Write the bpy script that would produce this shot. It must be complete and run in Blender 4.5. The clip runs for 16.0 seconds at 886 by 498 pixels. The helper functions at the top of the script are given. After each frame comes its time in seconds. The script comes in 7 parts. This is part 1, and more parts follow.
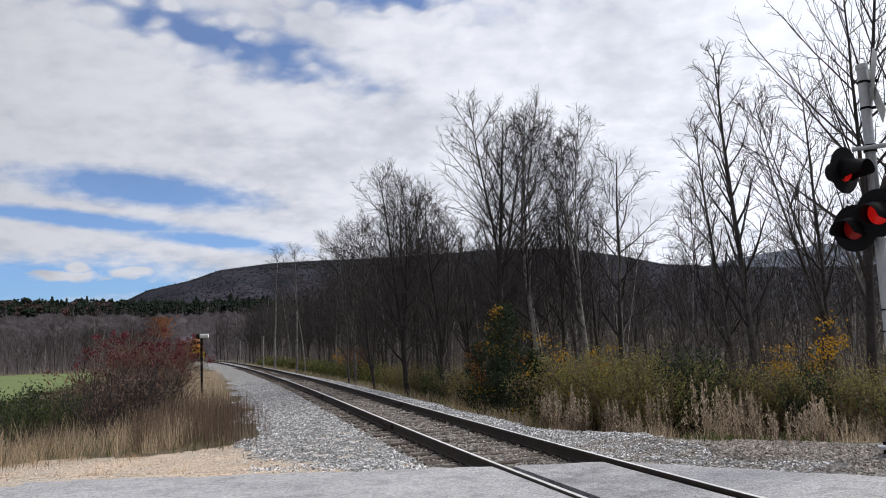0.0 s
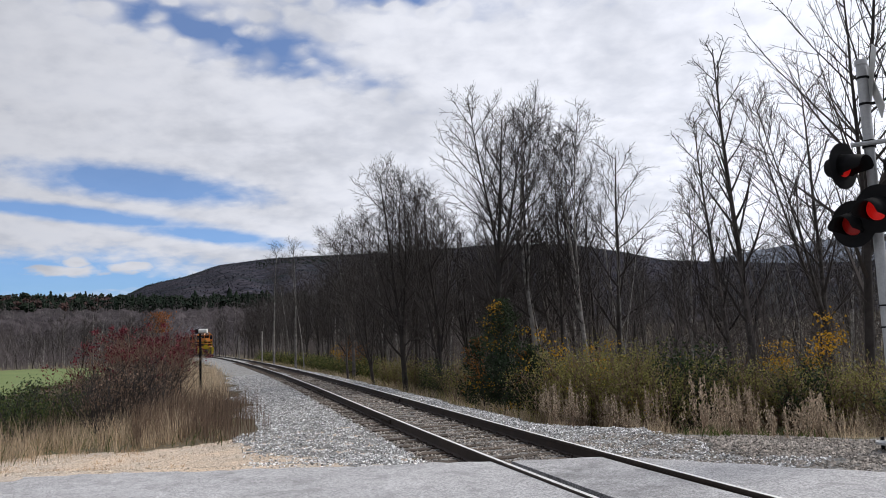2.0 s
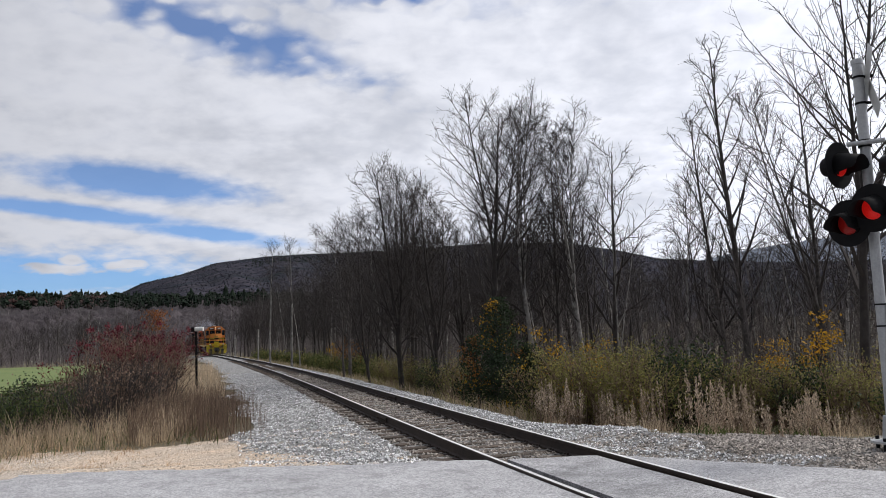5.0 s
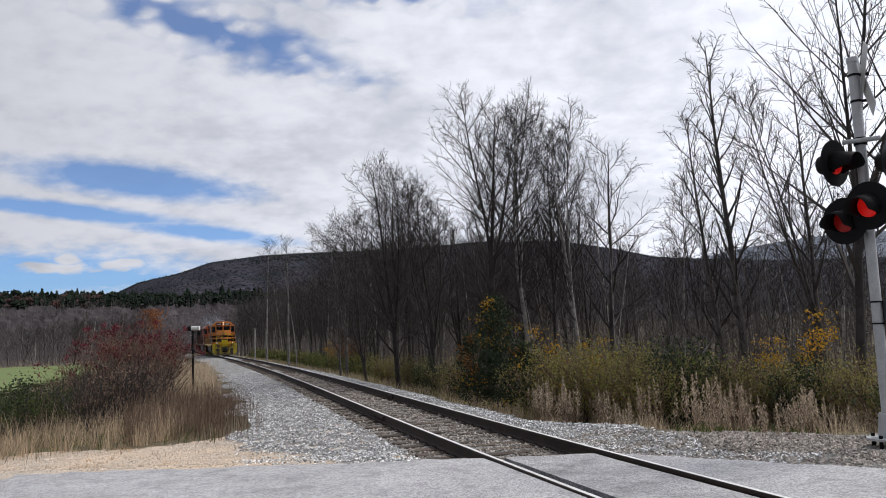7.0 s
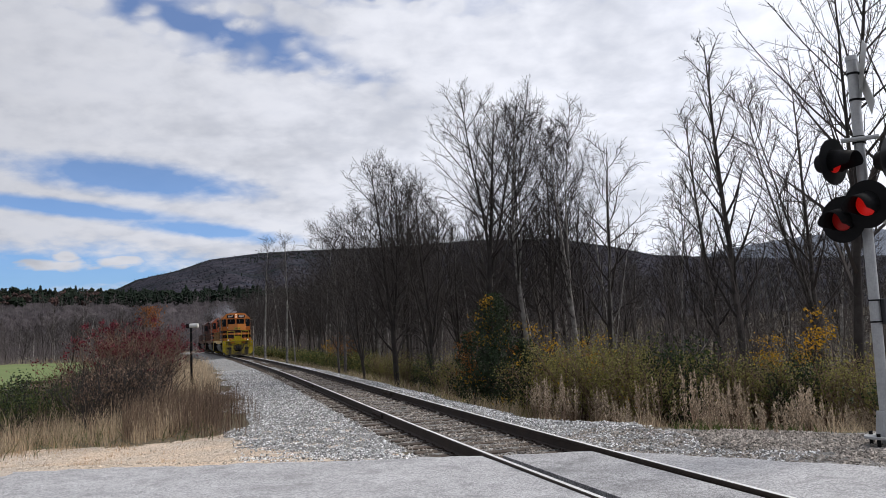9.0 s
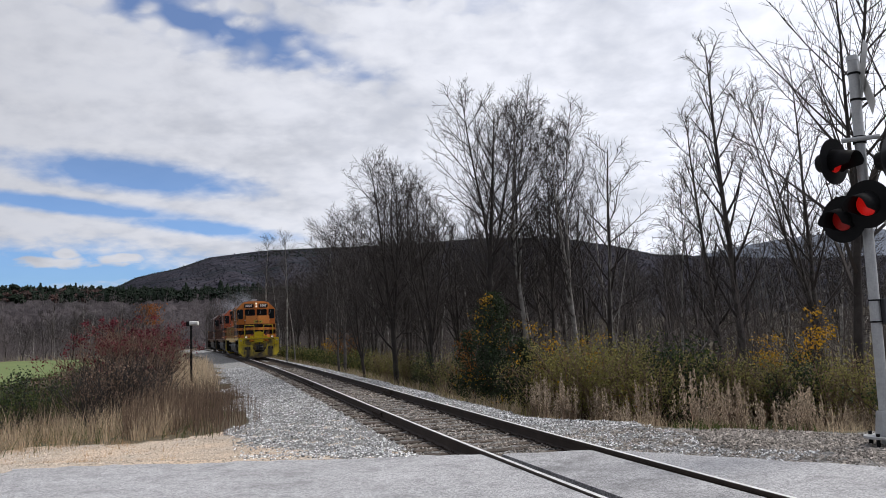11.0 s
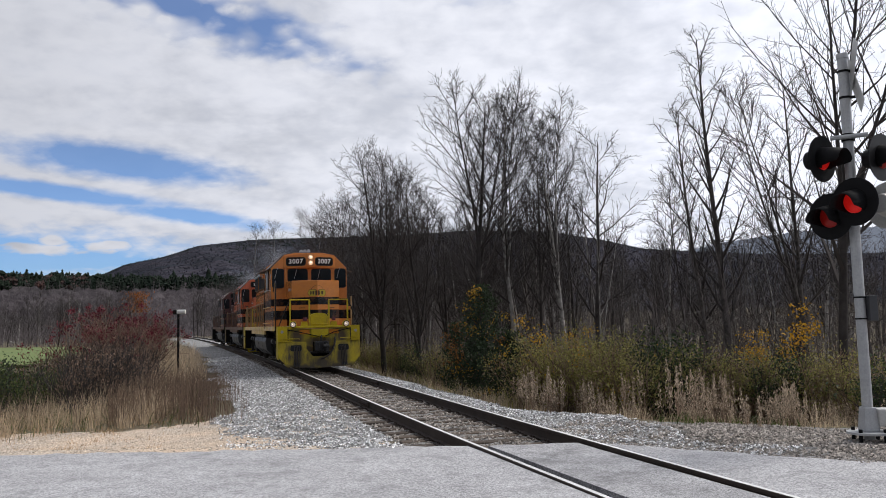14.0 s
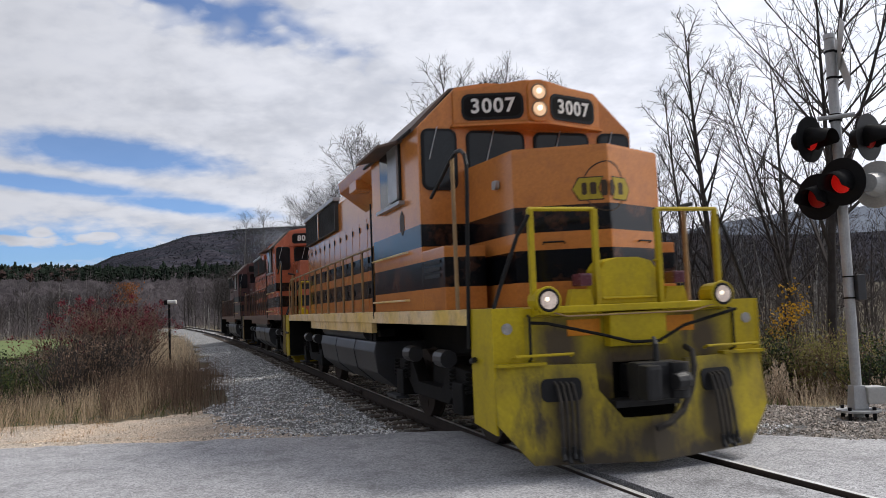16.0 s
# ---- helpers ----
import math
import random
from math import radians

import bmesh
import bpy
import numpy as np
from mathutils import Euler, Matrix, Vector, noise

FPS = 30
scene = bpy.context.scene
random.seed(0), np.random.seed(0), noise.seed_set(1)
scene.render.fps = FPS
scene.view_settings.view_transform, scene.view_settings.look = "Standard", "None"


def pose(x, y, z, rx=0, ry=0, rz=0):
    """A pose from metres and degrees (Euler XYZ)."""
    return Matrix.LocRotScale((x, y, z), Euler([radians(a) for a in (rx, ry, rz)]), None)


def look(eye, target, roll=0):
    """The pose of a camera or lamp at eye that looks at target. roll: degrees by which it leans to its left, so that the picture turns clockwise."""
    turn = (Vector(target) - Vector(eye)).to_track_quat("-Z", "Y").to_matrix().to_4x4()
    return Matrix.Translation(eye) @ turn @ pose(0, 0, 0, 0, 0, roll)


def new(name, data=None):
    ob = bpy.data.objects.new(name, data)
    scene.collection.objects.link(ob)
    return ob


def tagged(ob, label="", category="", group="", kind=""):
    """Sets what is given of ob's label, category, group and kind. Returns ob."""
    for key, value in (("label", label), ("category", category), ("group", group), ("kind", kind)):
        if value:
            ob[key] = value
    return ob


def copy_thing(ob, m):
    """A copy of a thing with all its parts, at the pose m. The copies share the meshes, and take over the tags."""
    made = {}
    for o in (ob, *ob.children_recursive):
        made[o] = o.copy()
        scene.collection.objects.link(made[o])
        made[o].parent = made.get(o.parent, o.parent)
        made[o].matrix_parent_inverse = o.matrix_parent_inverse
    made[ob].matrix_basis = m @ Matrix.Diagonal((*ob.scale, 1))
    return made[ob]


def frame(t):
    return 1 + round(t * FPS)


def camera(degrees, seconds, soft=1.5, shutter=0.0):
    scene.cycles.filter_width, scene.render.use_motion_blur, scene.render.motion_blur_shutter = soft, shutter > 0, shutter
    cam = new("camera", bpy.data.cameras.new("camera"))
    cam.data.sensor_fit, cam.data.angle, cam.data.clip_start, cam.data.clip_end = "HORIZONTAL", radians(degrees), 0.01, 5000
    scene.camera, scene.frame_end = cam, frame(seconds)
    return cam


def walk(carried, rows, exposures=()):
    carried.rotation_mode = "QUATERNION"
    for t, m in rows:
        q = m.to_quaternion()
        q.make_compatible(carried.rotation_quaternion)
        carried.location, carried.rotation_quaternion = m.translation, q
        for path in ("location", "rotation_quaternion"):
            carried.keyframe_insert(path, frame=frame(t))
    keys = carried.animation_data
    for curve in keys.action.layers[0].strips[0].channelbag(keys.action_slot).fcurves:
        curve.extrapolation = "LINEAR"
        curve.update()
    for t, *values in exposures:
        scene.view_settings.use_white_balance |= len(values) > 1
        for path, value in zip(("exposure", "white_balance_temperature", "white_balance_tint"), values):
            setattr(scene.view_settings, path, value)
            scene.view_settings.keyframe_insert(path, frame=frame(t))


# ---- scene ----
# The camera stands beside the road and turns slightly; railhead at the crossing is z = 0.
EYE = (0.0, 0.0, 1.609)
cam = camera(57.24, 16.0, 0.85, 0.15)
TURNS = (
    (0, -0.527, 6.807, -2.379),
    (0.5, -0.544, 6.734, -2.390),
    (1, -0.552, 6.625, -2.373),
    (1.5, -0.520, 6.541, -2.334),
    (2, -0.455, 6.473, -2.328),
    (2.5, -0.401, 6.441, -2.296),
    (3, -0.336, 6.390, -2.265),
    (3.5, -0.293, 6.377, -2.261),
    (4, -0.276, 6.379, -2.258),
    (6.5, -0.017, 6.265, -2.343),
    (7, 0.034, 6.238, -2.393),
    (7.5, 0.084, 6.198, -2.325),
    (8, 0.096, 6.190, -2.367),
    (8.5, 0.116, 6.139, -2.319),
    (9, 0.124, 6.080, -2.311),
    (11.5, 0.094, 5.973, -2.027),
    (12, 0.101, 6.033, -1.900),
    (12.5, 0.203, 6.020, -1.637),
    (13, 0.375, 5.903, -1.333),
    (13.5, 0.603, 5.681, -1.237),
    (14, 0.860, 5.366, -1.421),
    (14.5, 1.060, 5.003, -1.665),
    (15, 1.239, 4.710, -1.984),
    (15.5, 1.364, 4.534, -2.272),
    (16, 1.500, 4.356, -2.358),
)


def aim(yaw, pitch, roll):
    a, b = radians(yaw), radians(pitch)
    way = Vector((math.sin(a) * math.cos(b), math.cos(a) * math.cos(b), math.sin(b)))
    return look(EYE, Vector(EYE) + way, roll)


walk(cam, [(t, aim(a, b, c)) for t, a, b, c in TURNS], [(0.0, 0.0), (16.0, 0.0)])

# ---- light ----
SUN_AZ, SUN_EL = 72.0, 50.0
sun_data = bpy.data.lights.new("sun", "SUN")
sun_data.energy, sun_data.angle, sun_data.color = 2.95, radians(20), (1.0, 0.95, 0.88)
sun = new("sun", sun_data)
sun.matrix_world = look((200 * math.sin(radians(SUN_AZ)), 200 * math.cos(radians(SUN_AZ)), 200 * math.tan(radians(SUN_EL))), (0, 0, 0))


def nodes_of(tree):
    """Short forms for node building: N makes a node, J joins sockets, M is a math node."""
    def N(kind, **sets):
        n = tree.nodes.new(kind)
        for k, v in sets.items():
            n.inputs[k.replace("_", " ")].default_value = v
        return n

    def J(a, b):
        tree.links.new(a, b)

    def M(op, a, b=0.0, c=0.0, clamp=False):
        n = tree.nodes.new("ShaderNodeMath")
        n.operation, n.use_clamp = op, clamp
        for i, v in enumerate((a, b, c)):
            if isinstance(v, (int, float)):
                n.inputs[i].default_value = v
            else:
                J(v, n.inputs[i])
        return n.outputs[0]
    return N, J, M


def mixed(N, J, fac, a, b, blend="MIX"):
    n = N("ShaderNodeMix")
    n.data_type, n.blend_type = "RGBA", blend
    for sock, v in ((n.inputs[0], fac), (n.inputs[6], a), (n.inputs[7], b)):
        if isinstance(v, (int, float)):
            sock.default_value = v
        elif isinstance(v, tuple):
            sock.default_value = (*v, 1.0)
        else:
            J(v, sock)
    return n.outputs[2]


def make_world():
    """Broken cloud cover: a deck of cloud with blue gaps over the sky."""
    w = bpy.data.worlds.new("sky")
    scene.world = w
    w.use_nodes = True
    t = w.node_tree
    t.nodes.clear()
    N, J, M = nodes_of(t)
    sky = N("ShaderNodeTexSky")
    sky.sky_type, sky.sun_disc = "NISHITA", False
    sky.sun_elevation, sky.sun_rotation = radians(SUN_EL), radians(SUN_AZ)
    co = N("ShaderNodeTexCoord")
    sep = N("ShaderNodeSeparateXYZ")
    J(co.outputs["Generated"], sep.inputs[0])
    x, y, z = sep.outputs
    az = M("MULTIPLY", M("ARCTAN2", x, y), 57.2958)
    el = M("MULTIPLY", M("ARCSINE", z), 57.2958)
    # cloud deck seen in perspective
    d = M("ADD", M("MAXIMUM", z, 0.0), 0.26)
    com = N("ShaderNodeCombineXYZ")
    J(M("DIVIDE", x, d), com.inputs[0])
    J(M("DIVIDE", y, d), com.inputs[1])

    def noise_at(scale, detail, rough, dist=0.0):
        n = N("ShaderNodeTexNoise", Scale=scale, Detail=detail, Roughness=rough, Distortion=dist)
        J(com.outputs[0], n.inputs["Vector"])
        return n.outputs["Fac"]
    big, mid, fine = noise_at(1.6, 4, 0.5), noise_at(4.6, 6, 0.5, 0.2), noise_at(17.0, 4, 0.5, 0.2)
    wob = M("ADD", M("MULTIPLY", M("SUBTRACT", mid, 0.5), 2.6), M("MULTIPLY", M("SUBTRACT", fine, 0.5), 2.2))
    # blue gaps: azimuth, elevation, half width, half height, slant, raggedness
    def gap_field(rows):
        field = None
        for a0, e0, ra, re, sl, ragged in rows:
            da = M("SUBTRACT", az, a0)
            p = M("DIVIDE", da, ra)
            q = M("DIVIDE", M("SUBTRACT", M("SUBTRACT", el, e0), M("MULTIPLY", da, sl)), re)
            r = M("ADD", M("SQRT", M("ADD", M("MULTIPLY", p, p), M("MULTIPLY", q, q))), M("MULTIPLY", wob, ragged))
            field = r if field is None else M("MINIMUM", field, r)
        return field

    def eased(value, lo, hi):
        mr = N("ShaderNodeMapRange")
        mr.interpolation_type = "SMOOTHSTEP"
        for i, v in ((1, lo), (2, hi), (3, 0.0), (4, 1.0)):
            mr.inputs[i].default_value = v
        J(value, mr.inputs[0])
        return mr.outputs[0]
    low_gaps = eased(gap_field(((-21.2, 11.2, 9.0, 1.25, -0.09, 0.3), (-25.0, 9.1, 9.0, 0.6, -0.09, 0.25), (-16.0, 7.7, 6.0, 0.65, -0.12, 0.3),
                                (-27.0, 4.9, 12.0, 1.9, 0.0, 0.35), (-48.0, 14.0, 14.0, 5.0, 0.0, 0.6))), 0.35, 1.25)
    # the high gaps are filled with small rounded cloudlets
    high_gaps = eased(gap_field(((-17.5, 21.7, 11.0, 2.0, -0.22, 0.6), (-5.0, 24.5, 10.0, 1.6, -0.1, 0.7), (130.0, 35.0, 35.0, 12.0, 0.0, 0.8))), 0.2, 1.5)
    cells = N("ShaderNodeTexVoronoi", Scale=20.0)
    cells.feature = "SMOOTH_F1"
    cells.inputs["Smoothness"].default_value = 0.7
    jog = N("ShaderNodeVectorMath")
    jog.operation = "ADD"
    J(com.outputs[0], jog.inputs[0])
    push = N("ShaderNodeCombineXYZ")
    J(M("MULTIPLY", mid, 0.08), push.inputs[0])
    J(M("MULTIPLY", fine, 0.05), push.inputs[1])
    J(push.outputs[0], jog.inputs[1])
    J(jog.outputs[0], cells.inputs["Vector"])
    lets = M("SUBTRACT", 1.0, eased(M("ADD", cells.outputs["Distance"], M("MULTIPLY", M("SUBTRACT", fine, 0.5), 0.6)), 0.05, 0.7))
    patch = M("MULTIPLY", lets, M("ADD", 0.5, eased(M("ADD", mid, M("MULTIPLY", high_gaps, 0.5)), 0.4, 0.75)), clamp=True)
    cover = M("MINIMUM", low_gaps, M("ADD", high_gaps, M("MULTIPLY", M("SUBTRACT", 1.0, high_gaps), patch)))
    cover = M("MAXIMUM", M("MULTIPLY", cover, M("ADD", 0.93, M("MULTIPLY", fine, 0.1)), clamp=True), 0.1)
    # small heaped clouds low over the ridge
    heaps = M("SUBTRACT", 1.0, eased(gap_field(((-25.3, 5.45, 2.3, 0.4, 0.0, 0.55), (-25.0, 6.0, 0.9, 0.6, 0.0, 0.5), (-21.6, 5.7, 1.7, 0.42, 0.0, 0.55))), 0.55, 1.2))
    cover = M("MAXIMUM", cover, heaps)
    # cloud shading: grey bases and bright tops
    shade = M("ADD", M("MULTIPLY", big, 0.8), M("ADD", M("MULTIPLY", mid, 0.6), M("MULTIPLY", fine, 0.3)))
    sr = N("ShaderNodeMapRange")
    sr.interpolation_type = "SMOOTHSTEP"
    for i, v in ((1, 0.6), (2, 1.02), (3, 0.0), (4, 1.0)):
        sr.inputs[i].default_value = v
    J(shade, sr.inputs[0])
    # brighter towards the hidden sun
    sa = radians(SUN_AZ)
    toward = M("ADD", M("MULTIPLY", x, math.sin(sa)), M("MULTIPLY", y, math.cos(sa)))
    light = M("MULTIPLY", M("MAXIMUM", 0.73, M("ADD", 0.86, M("MULTIPLY", toward, 0.6))), CLOUD)
    grey = mixed(N, J, sr.outputs[0], (0.64, 0.665, 0.745), (0.915, 0.935, 1.02))
    cloud = mixed(N, J, 1.0, grey, light, "MULTIPLY")
    blue = mixed(N, J, 1.0, sky.outputs[0], BLUE, "MULTIPLY")
    low = M("DIVIDE", M("SUBTRACT", 13.0, el), 10.0, clamp=True)
    blue = mixed(N, J, low, blue, mixed(N, J, 1.0, blue, (1.0, 1.22, 1.45), "MULTIPLY"))
    bg = N("ShaderNodeBackground", Strength=0.1)
    J(mixed(N, J, cover, blue, cloud), bg.inputs["Color"])
    out = N("ShaderNodeOutputWorld")
    J(bg.outputs[0], out.inputs[0])


CLOUD, BLUE = 9.2, (0.62, 0.82, 1.16)
make_world()


# ---- materials ----
def mat(name, c1, c2, scale=3.0, rough=0.85, bump=0.3, fine=40.0, metal=0.0, spec=0.3, vary=0.0, island=0.0, depth=0.02, stain=None, glow=0.0, glow_col=None, bands=None, thin=0.0, speck=0.0, speck_scale=75.0, stain_from=0.5, streak=1.0, smears=()):
    """Surface with large patches c1-c2, fine grain, bump; stain = (colour, scale, amount); vary: by object; island: by piece."""
    m = bpy.data.materials.new(name)
    m.use_nodes = True
    t = m.node_tree
    t.nodes.clear()
    N, J, M = nodes_of(t)
    co = N("ShaderNodeTexCoord")
    at = co.outputs["Object"]

    def tex(s, detail=5, rg=0.6):
        n = N("ShaderNodeTexNoise", Scale=s, Detail=detail, Roughness=rg)
        J(at, n.inputs["Vector"])
        return n.outputs["Fac"]
    big, small = tex(scale), tex(fine, 4)
    steep = N("ShaderNodeMapRange")
    for i, v in ((1, 0.32), (2, 0.68)):
        steep.inputs[i].default_value = v
    J(big, steep.inputs[0])
    col = mixed(N, J, steep.outputs[0], c1, c2)
    if bands:
        sep = N("ShaderNodeSeparateXYZ")
        J(at, sep.inputs[0])
        for lo, hi, c in bands:
            f = M("MULTIPLY", M("GREATER_THAN", sep.outputs[2], lo), M("LESS_THAN", sep.outputs[2], hi))
            col = mixed(N, J, f, col, c)
    grain = M("ADD", 0.72, M("MULTIPLY", small, 0.56))
    col = mixed(N, J, 1.0, col, grain, "MULTIPLY")
    if speck:
        # light and dark grit
        vo = N("ShaderNodeTexVoronoi", Scale=speck_scale)
        J(at, vo.inputs["Vector"])
        sv = N("ShaderNodeSeparateColor")
        J(vo.outputs["Color"], sv.inputs[0])
        col = mixed(N, J, 1.0, col, M("ADD", 1.0 - speck, M("MULTIPLY", sv.outputs[0], 2 * speck)), "MULTIPLY")
    if stain:
        s = N("ShaderNodeMapRange")
        for i, v in ((1, stain_from), (2, stain_from + 0.2), (4, stain[2])):
            s.inputs[i].default_value = v
        mp = N("ShaderNodeMapping")
        mp.inputs["Scale"].default_value = (1.0, 1.0, streak)
        J(at, mp.inputs["Vector"])
        dirt = N("ShaderNodeTexNoise", Scale=stain[1], Detail=9, Roughness=0.72)
        J(mp.outputs[0], dirt.inputs["Vector"])
        J(dirt.outputs["Fac"], s.inputs[0])
        grime = s.outputs[0]
        # smears of dirt with a place of their own: y, z, half width, half height
        if smears:
            sp = N("ShaderNodeSeparateXYZ")
            J(at, sp.inputs[0])
            for y0, z0, ry, rz in smears:
                e = M("DIVIDE", M("SUBTRACT", M("ABSOLUTE", sp.outputs[1]), y0), ry)
                g = M("DIVIDE", M("SUBTRACT", sp.outputs[2], z0), rz)
                r = M("SUBTRACT", 1.15, M("ADD", M("ADD", M("MULTIPLY", e, e), M("MULTIPLY", g, g)), M("MULTIPLY", M("SUBTRACT", dirt.outputs["Fac"], 0.5), 2.2)), clamp=True)
                grime = M("MAXIMUM", grime, M("MULTIPLY", r, 0.96))
        col = mixed(N, J, grime, col, stain[0])
    if vary:
        oi = N("ShaderNodeObjectInfo")
        col = mixed(N, J, 1.0, col, M("ADD", 1.0 - vary, M("MULTIPLY", oi.outputs["Random"], 2 * vary)), "MULTIPLY")
    if island:
        ge = N("ShaderNodeNewGeometry")
        col = mixed(N, J, 1.0, col, M("ADD", 1.0 - island, M("MULTIPLY", ge.outputs["Random Per Island"], 2 * island)), "MULTIPLY")
    b = N("ShaderNodeBsdfPrincipled", Metallic=metal)
    b.inputs["Specular IOR Level"].default_value = spec
    J(col, b.inputs["Base Color"])
    J(M("ADD", rough - 0.08, M("MULTIPLY", small, 0.16), clamp=True), b.inputs["Roughness"])
    if bump:
        bp = N("ShaderNodeBump", Strength=bump, Distance=depth)
        J(small, bp.inputs["Height"])
        J(bp.outputs[0], b.inputs["Normal"])
    if glow:
        b.inputs["Emission Color"].default_value = (*glow_col, 1)
        b.inputs["Emission Strength"].default_value = glow
    out = N("ShaderNodeOutputMaterial")
    last = b.outputs[0]
    if thin:
        # thin leaves and stems let light through
        tr = N("ShaderNodeBsdfTranslucent")
        J(col, tr.inputs["Color"])
        ms = N("ShaderNodeMixShader")
        ms.inputs[0].default_value = thin
        J(last, ms.inputs[1])
        J(tr.outputs[0], ms.inputs[2])
        last = ms.outputs[0]
    J(last, out.inputs[0])
    return m


ASPHALT = mat("asphalt", (0.30, 0.30, 0.312), (0.39, 0.39, 0.405), 0.7, 0.85, 0.8, 34, stain=((0.15, 0.15, 0.157), 2.4, 0.7), depth=0.012, speck=0.5)
PANEL = mat("crossing_asphalt", (0.23, 0.23, 0.24), (0.36, 0.36, 0.375), 1.1, 0.82, 0.8, 34, stain=((0.09, 0.09, 0.095), 2.0, 0.85), depth=0.012, speck=0.5)
SOIL = mat("soil", (0.11, 0.085, 0.055), (0.08, 0.07, 0.04), 0.25, 0.95, 0.7, 6, stain=((0.08, 0.09, 0.04), 0.5, 0.7), depth=0.08)
GRAVEL = mat("tan_gravel", (0.56, 0.435, 0.325), (0.43, 0.375, 0.32), 0.7, 0.95, 1.0, 30, stain=((0.27, 0.22, 0.17), 1.6, 0.7), depth=0.03, speck=0.45)
# bed tone is kept dark to stand in for shade between loose stones
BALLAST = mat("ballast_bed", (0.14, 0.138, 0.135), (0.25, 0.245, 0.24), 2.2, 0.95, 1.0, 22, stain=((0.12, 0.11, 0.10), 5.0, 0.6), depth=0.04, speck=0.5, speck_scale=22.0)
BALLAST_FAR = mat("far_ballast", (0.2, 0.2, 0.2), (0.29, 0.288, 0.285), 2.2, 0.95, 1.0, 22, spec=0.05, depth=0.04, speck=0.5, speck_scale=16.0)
STONE = mat("ballast_stone", (0.43, 0.435, 0.445), (0.59, 0.59, 0.595), 1.2, 0.9, 0.4, 60, island=0.8, depth=0.01)
STONE_BROWN = mat("track_stone", (0.25, 0.222, 0.196), (0.335, 0.305, 0.277), 1.2, 0.92, 0.4, 60, island=0.6, depth=0.01)
PEBBLE = mat("pebble", (0.58, 0.49, 0.39), (0.44, 0.39, 0.33), 1.2, 0.92, 0.3, 60, island=0.55, depth=0.01)
RAIL_SIDE = mat("rusty_rail", (0.028, 0.021, 0.018), (0.045, 0.032, 0.026), 3, 0.8, 0.3, 60, depth=0.004)
# worn steel, made pale and half diffuse to imitate glare from the sky
RAIL_TOP = mat("worn_glare_railhead", (0.85, 0.85, 0.84), (0.72, 0.72, 0.71), 4, 0.42, 0.05, 80, metal=0.5, spec=0.5, depth=0.002)
TIE = mat("creosoted_wood", (0.05, 0.038, 0.03), (0.09, 0.07, 0.055), 4, 0.9, 0.6, 30, vary=0.3, depth=0.01)
FIELD = mat("meadow", (0.10, 0.145, 0.045), (0.14, 0.17, 0.06), 0.08, 0.95, 0.5, 3, depth=0.05)
BARK = mat("grey_bark", (0.04, 0.035, 0.033), (0.13, 0.117, 0.11), 5.0, 0.92, 1.0, 22, vary=0.35, depth=0.02, stain=((0.02, 0.018, 0.017), 4.0, 0.8))
BARK_DARK = mat("dark_bark", (0.026, 0.022, 0.021), (0.062, 0.055, 0.052), 2.5, 0.92, 0.6, 25, vary=0.25, depth=0.01)
BIRCH = mat("pale_bark", (0.36, 0.345, 0.325), (0.07, 0.062, 0.058), 5.0, 0.85, 0.6, 18, vary=0.25, depth=0.01, stain=((0.05, 0.045, 0.04), 3.0, 0.8))
GREY_WOOD = mat("grey_far_stems", (0.078, 0.068, 0.07), (0.11, 0.095, 0.097), 0.6, 0.92, 0.0, 10, island=0.25)
TWIG = mat("twig", (0.03, 0.026, 0.025), (0.056, 0.048, 0.046), 0.8, 0.9, 0.0, 20, vary=0.25)
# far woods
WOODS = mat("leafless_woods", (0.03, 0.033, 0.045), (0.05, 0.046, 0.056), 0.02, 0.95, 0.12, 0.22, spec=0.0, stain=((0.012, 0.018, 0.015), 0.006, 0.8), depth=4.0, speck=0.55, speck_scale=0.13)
CONIFER = mat("conifer_green", (0.009, 0.015, 0.011), (0.016, 0.024, 0.015), 0.05, 0.9, 0.6, 1.5, island=0.45, depth=0.2, spec=0.1)
RUSSET = mat("russet_crowns", (0.062, 0.026, 0.022), (0.04, 0.028, 0.024), 0.03, 0.9, 0.6, 1.5, island=0.45, depth=0.2)


# ---- mesh helpers ----
def mesh_obj(name, verts, faces, material, parent=None, label="", smooth=False):
    """One mesh object from arrays; faces is an (n, k) array or a list of such arrays."""
    me = bpy.data.meshes.new(name)
    verts = np.asarray(verts, dtype=np.float32)
    groups = faces if isinstance(faces, list) else [faces]
    groups = [np.asarray(f, dtype=np.int32) for f in groups if len(f)]
    me.vertices.add(len(verts))
    me.vertices.foreach_set("co", verts.ravel())
    loops = np.concatenate([f.ravel() for f in groups])
    sizes = np.concatenate([np.full(len(f), f.shape[1], dtype=np.int32) for f in groups])
    me.loops.add(len(loops))
    me.loops.foreach_set("vertex_index", loops)
    me.polygons.add(len(sizes))
    me.polygons.foreach_set("loop_start", np.concatenate([[0], np.cumsum(sizes)[:-1]]).astype(np.int32))
    me.polygons.foreach_set("use_smooth", np.full(len(sizes), smooth))
    me.update(calc_edges=True)
    me.validate()
    for m in (material if isinstance(material, list) else [material]):
        me.materials.append(m)
    ob = new(name, me)
    if parent:
        ob.parent = parent
    if label:
        ob["label"] = label
    return ob


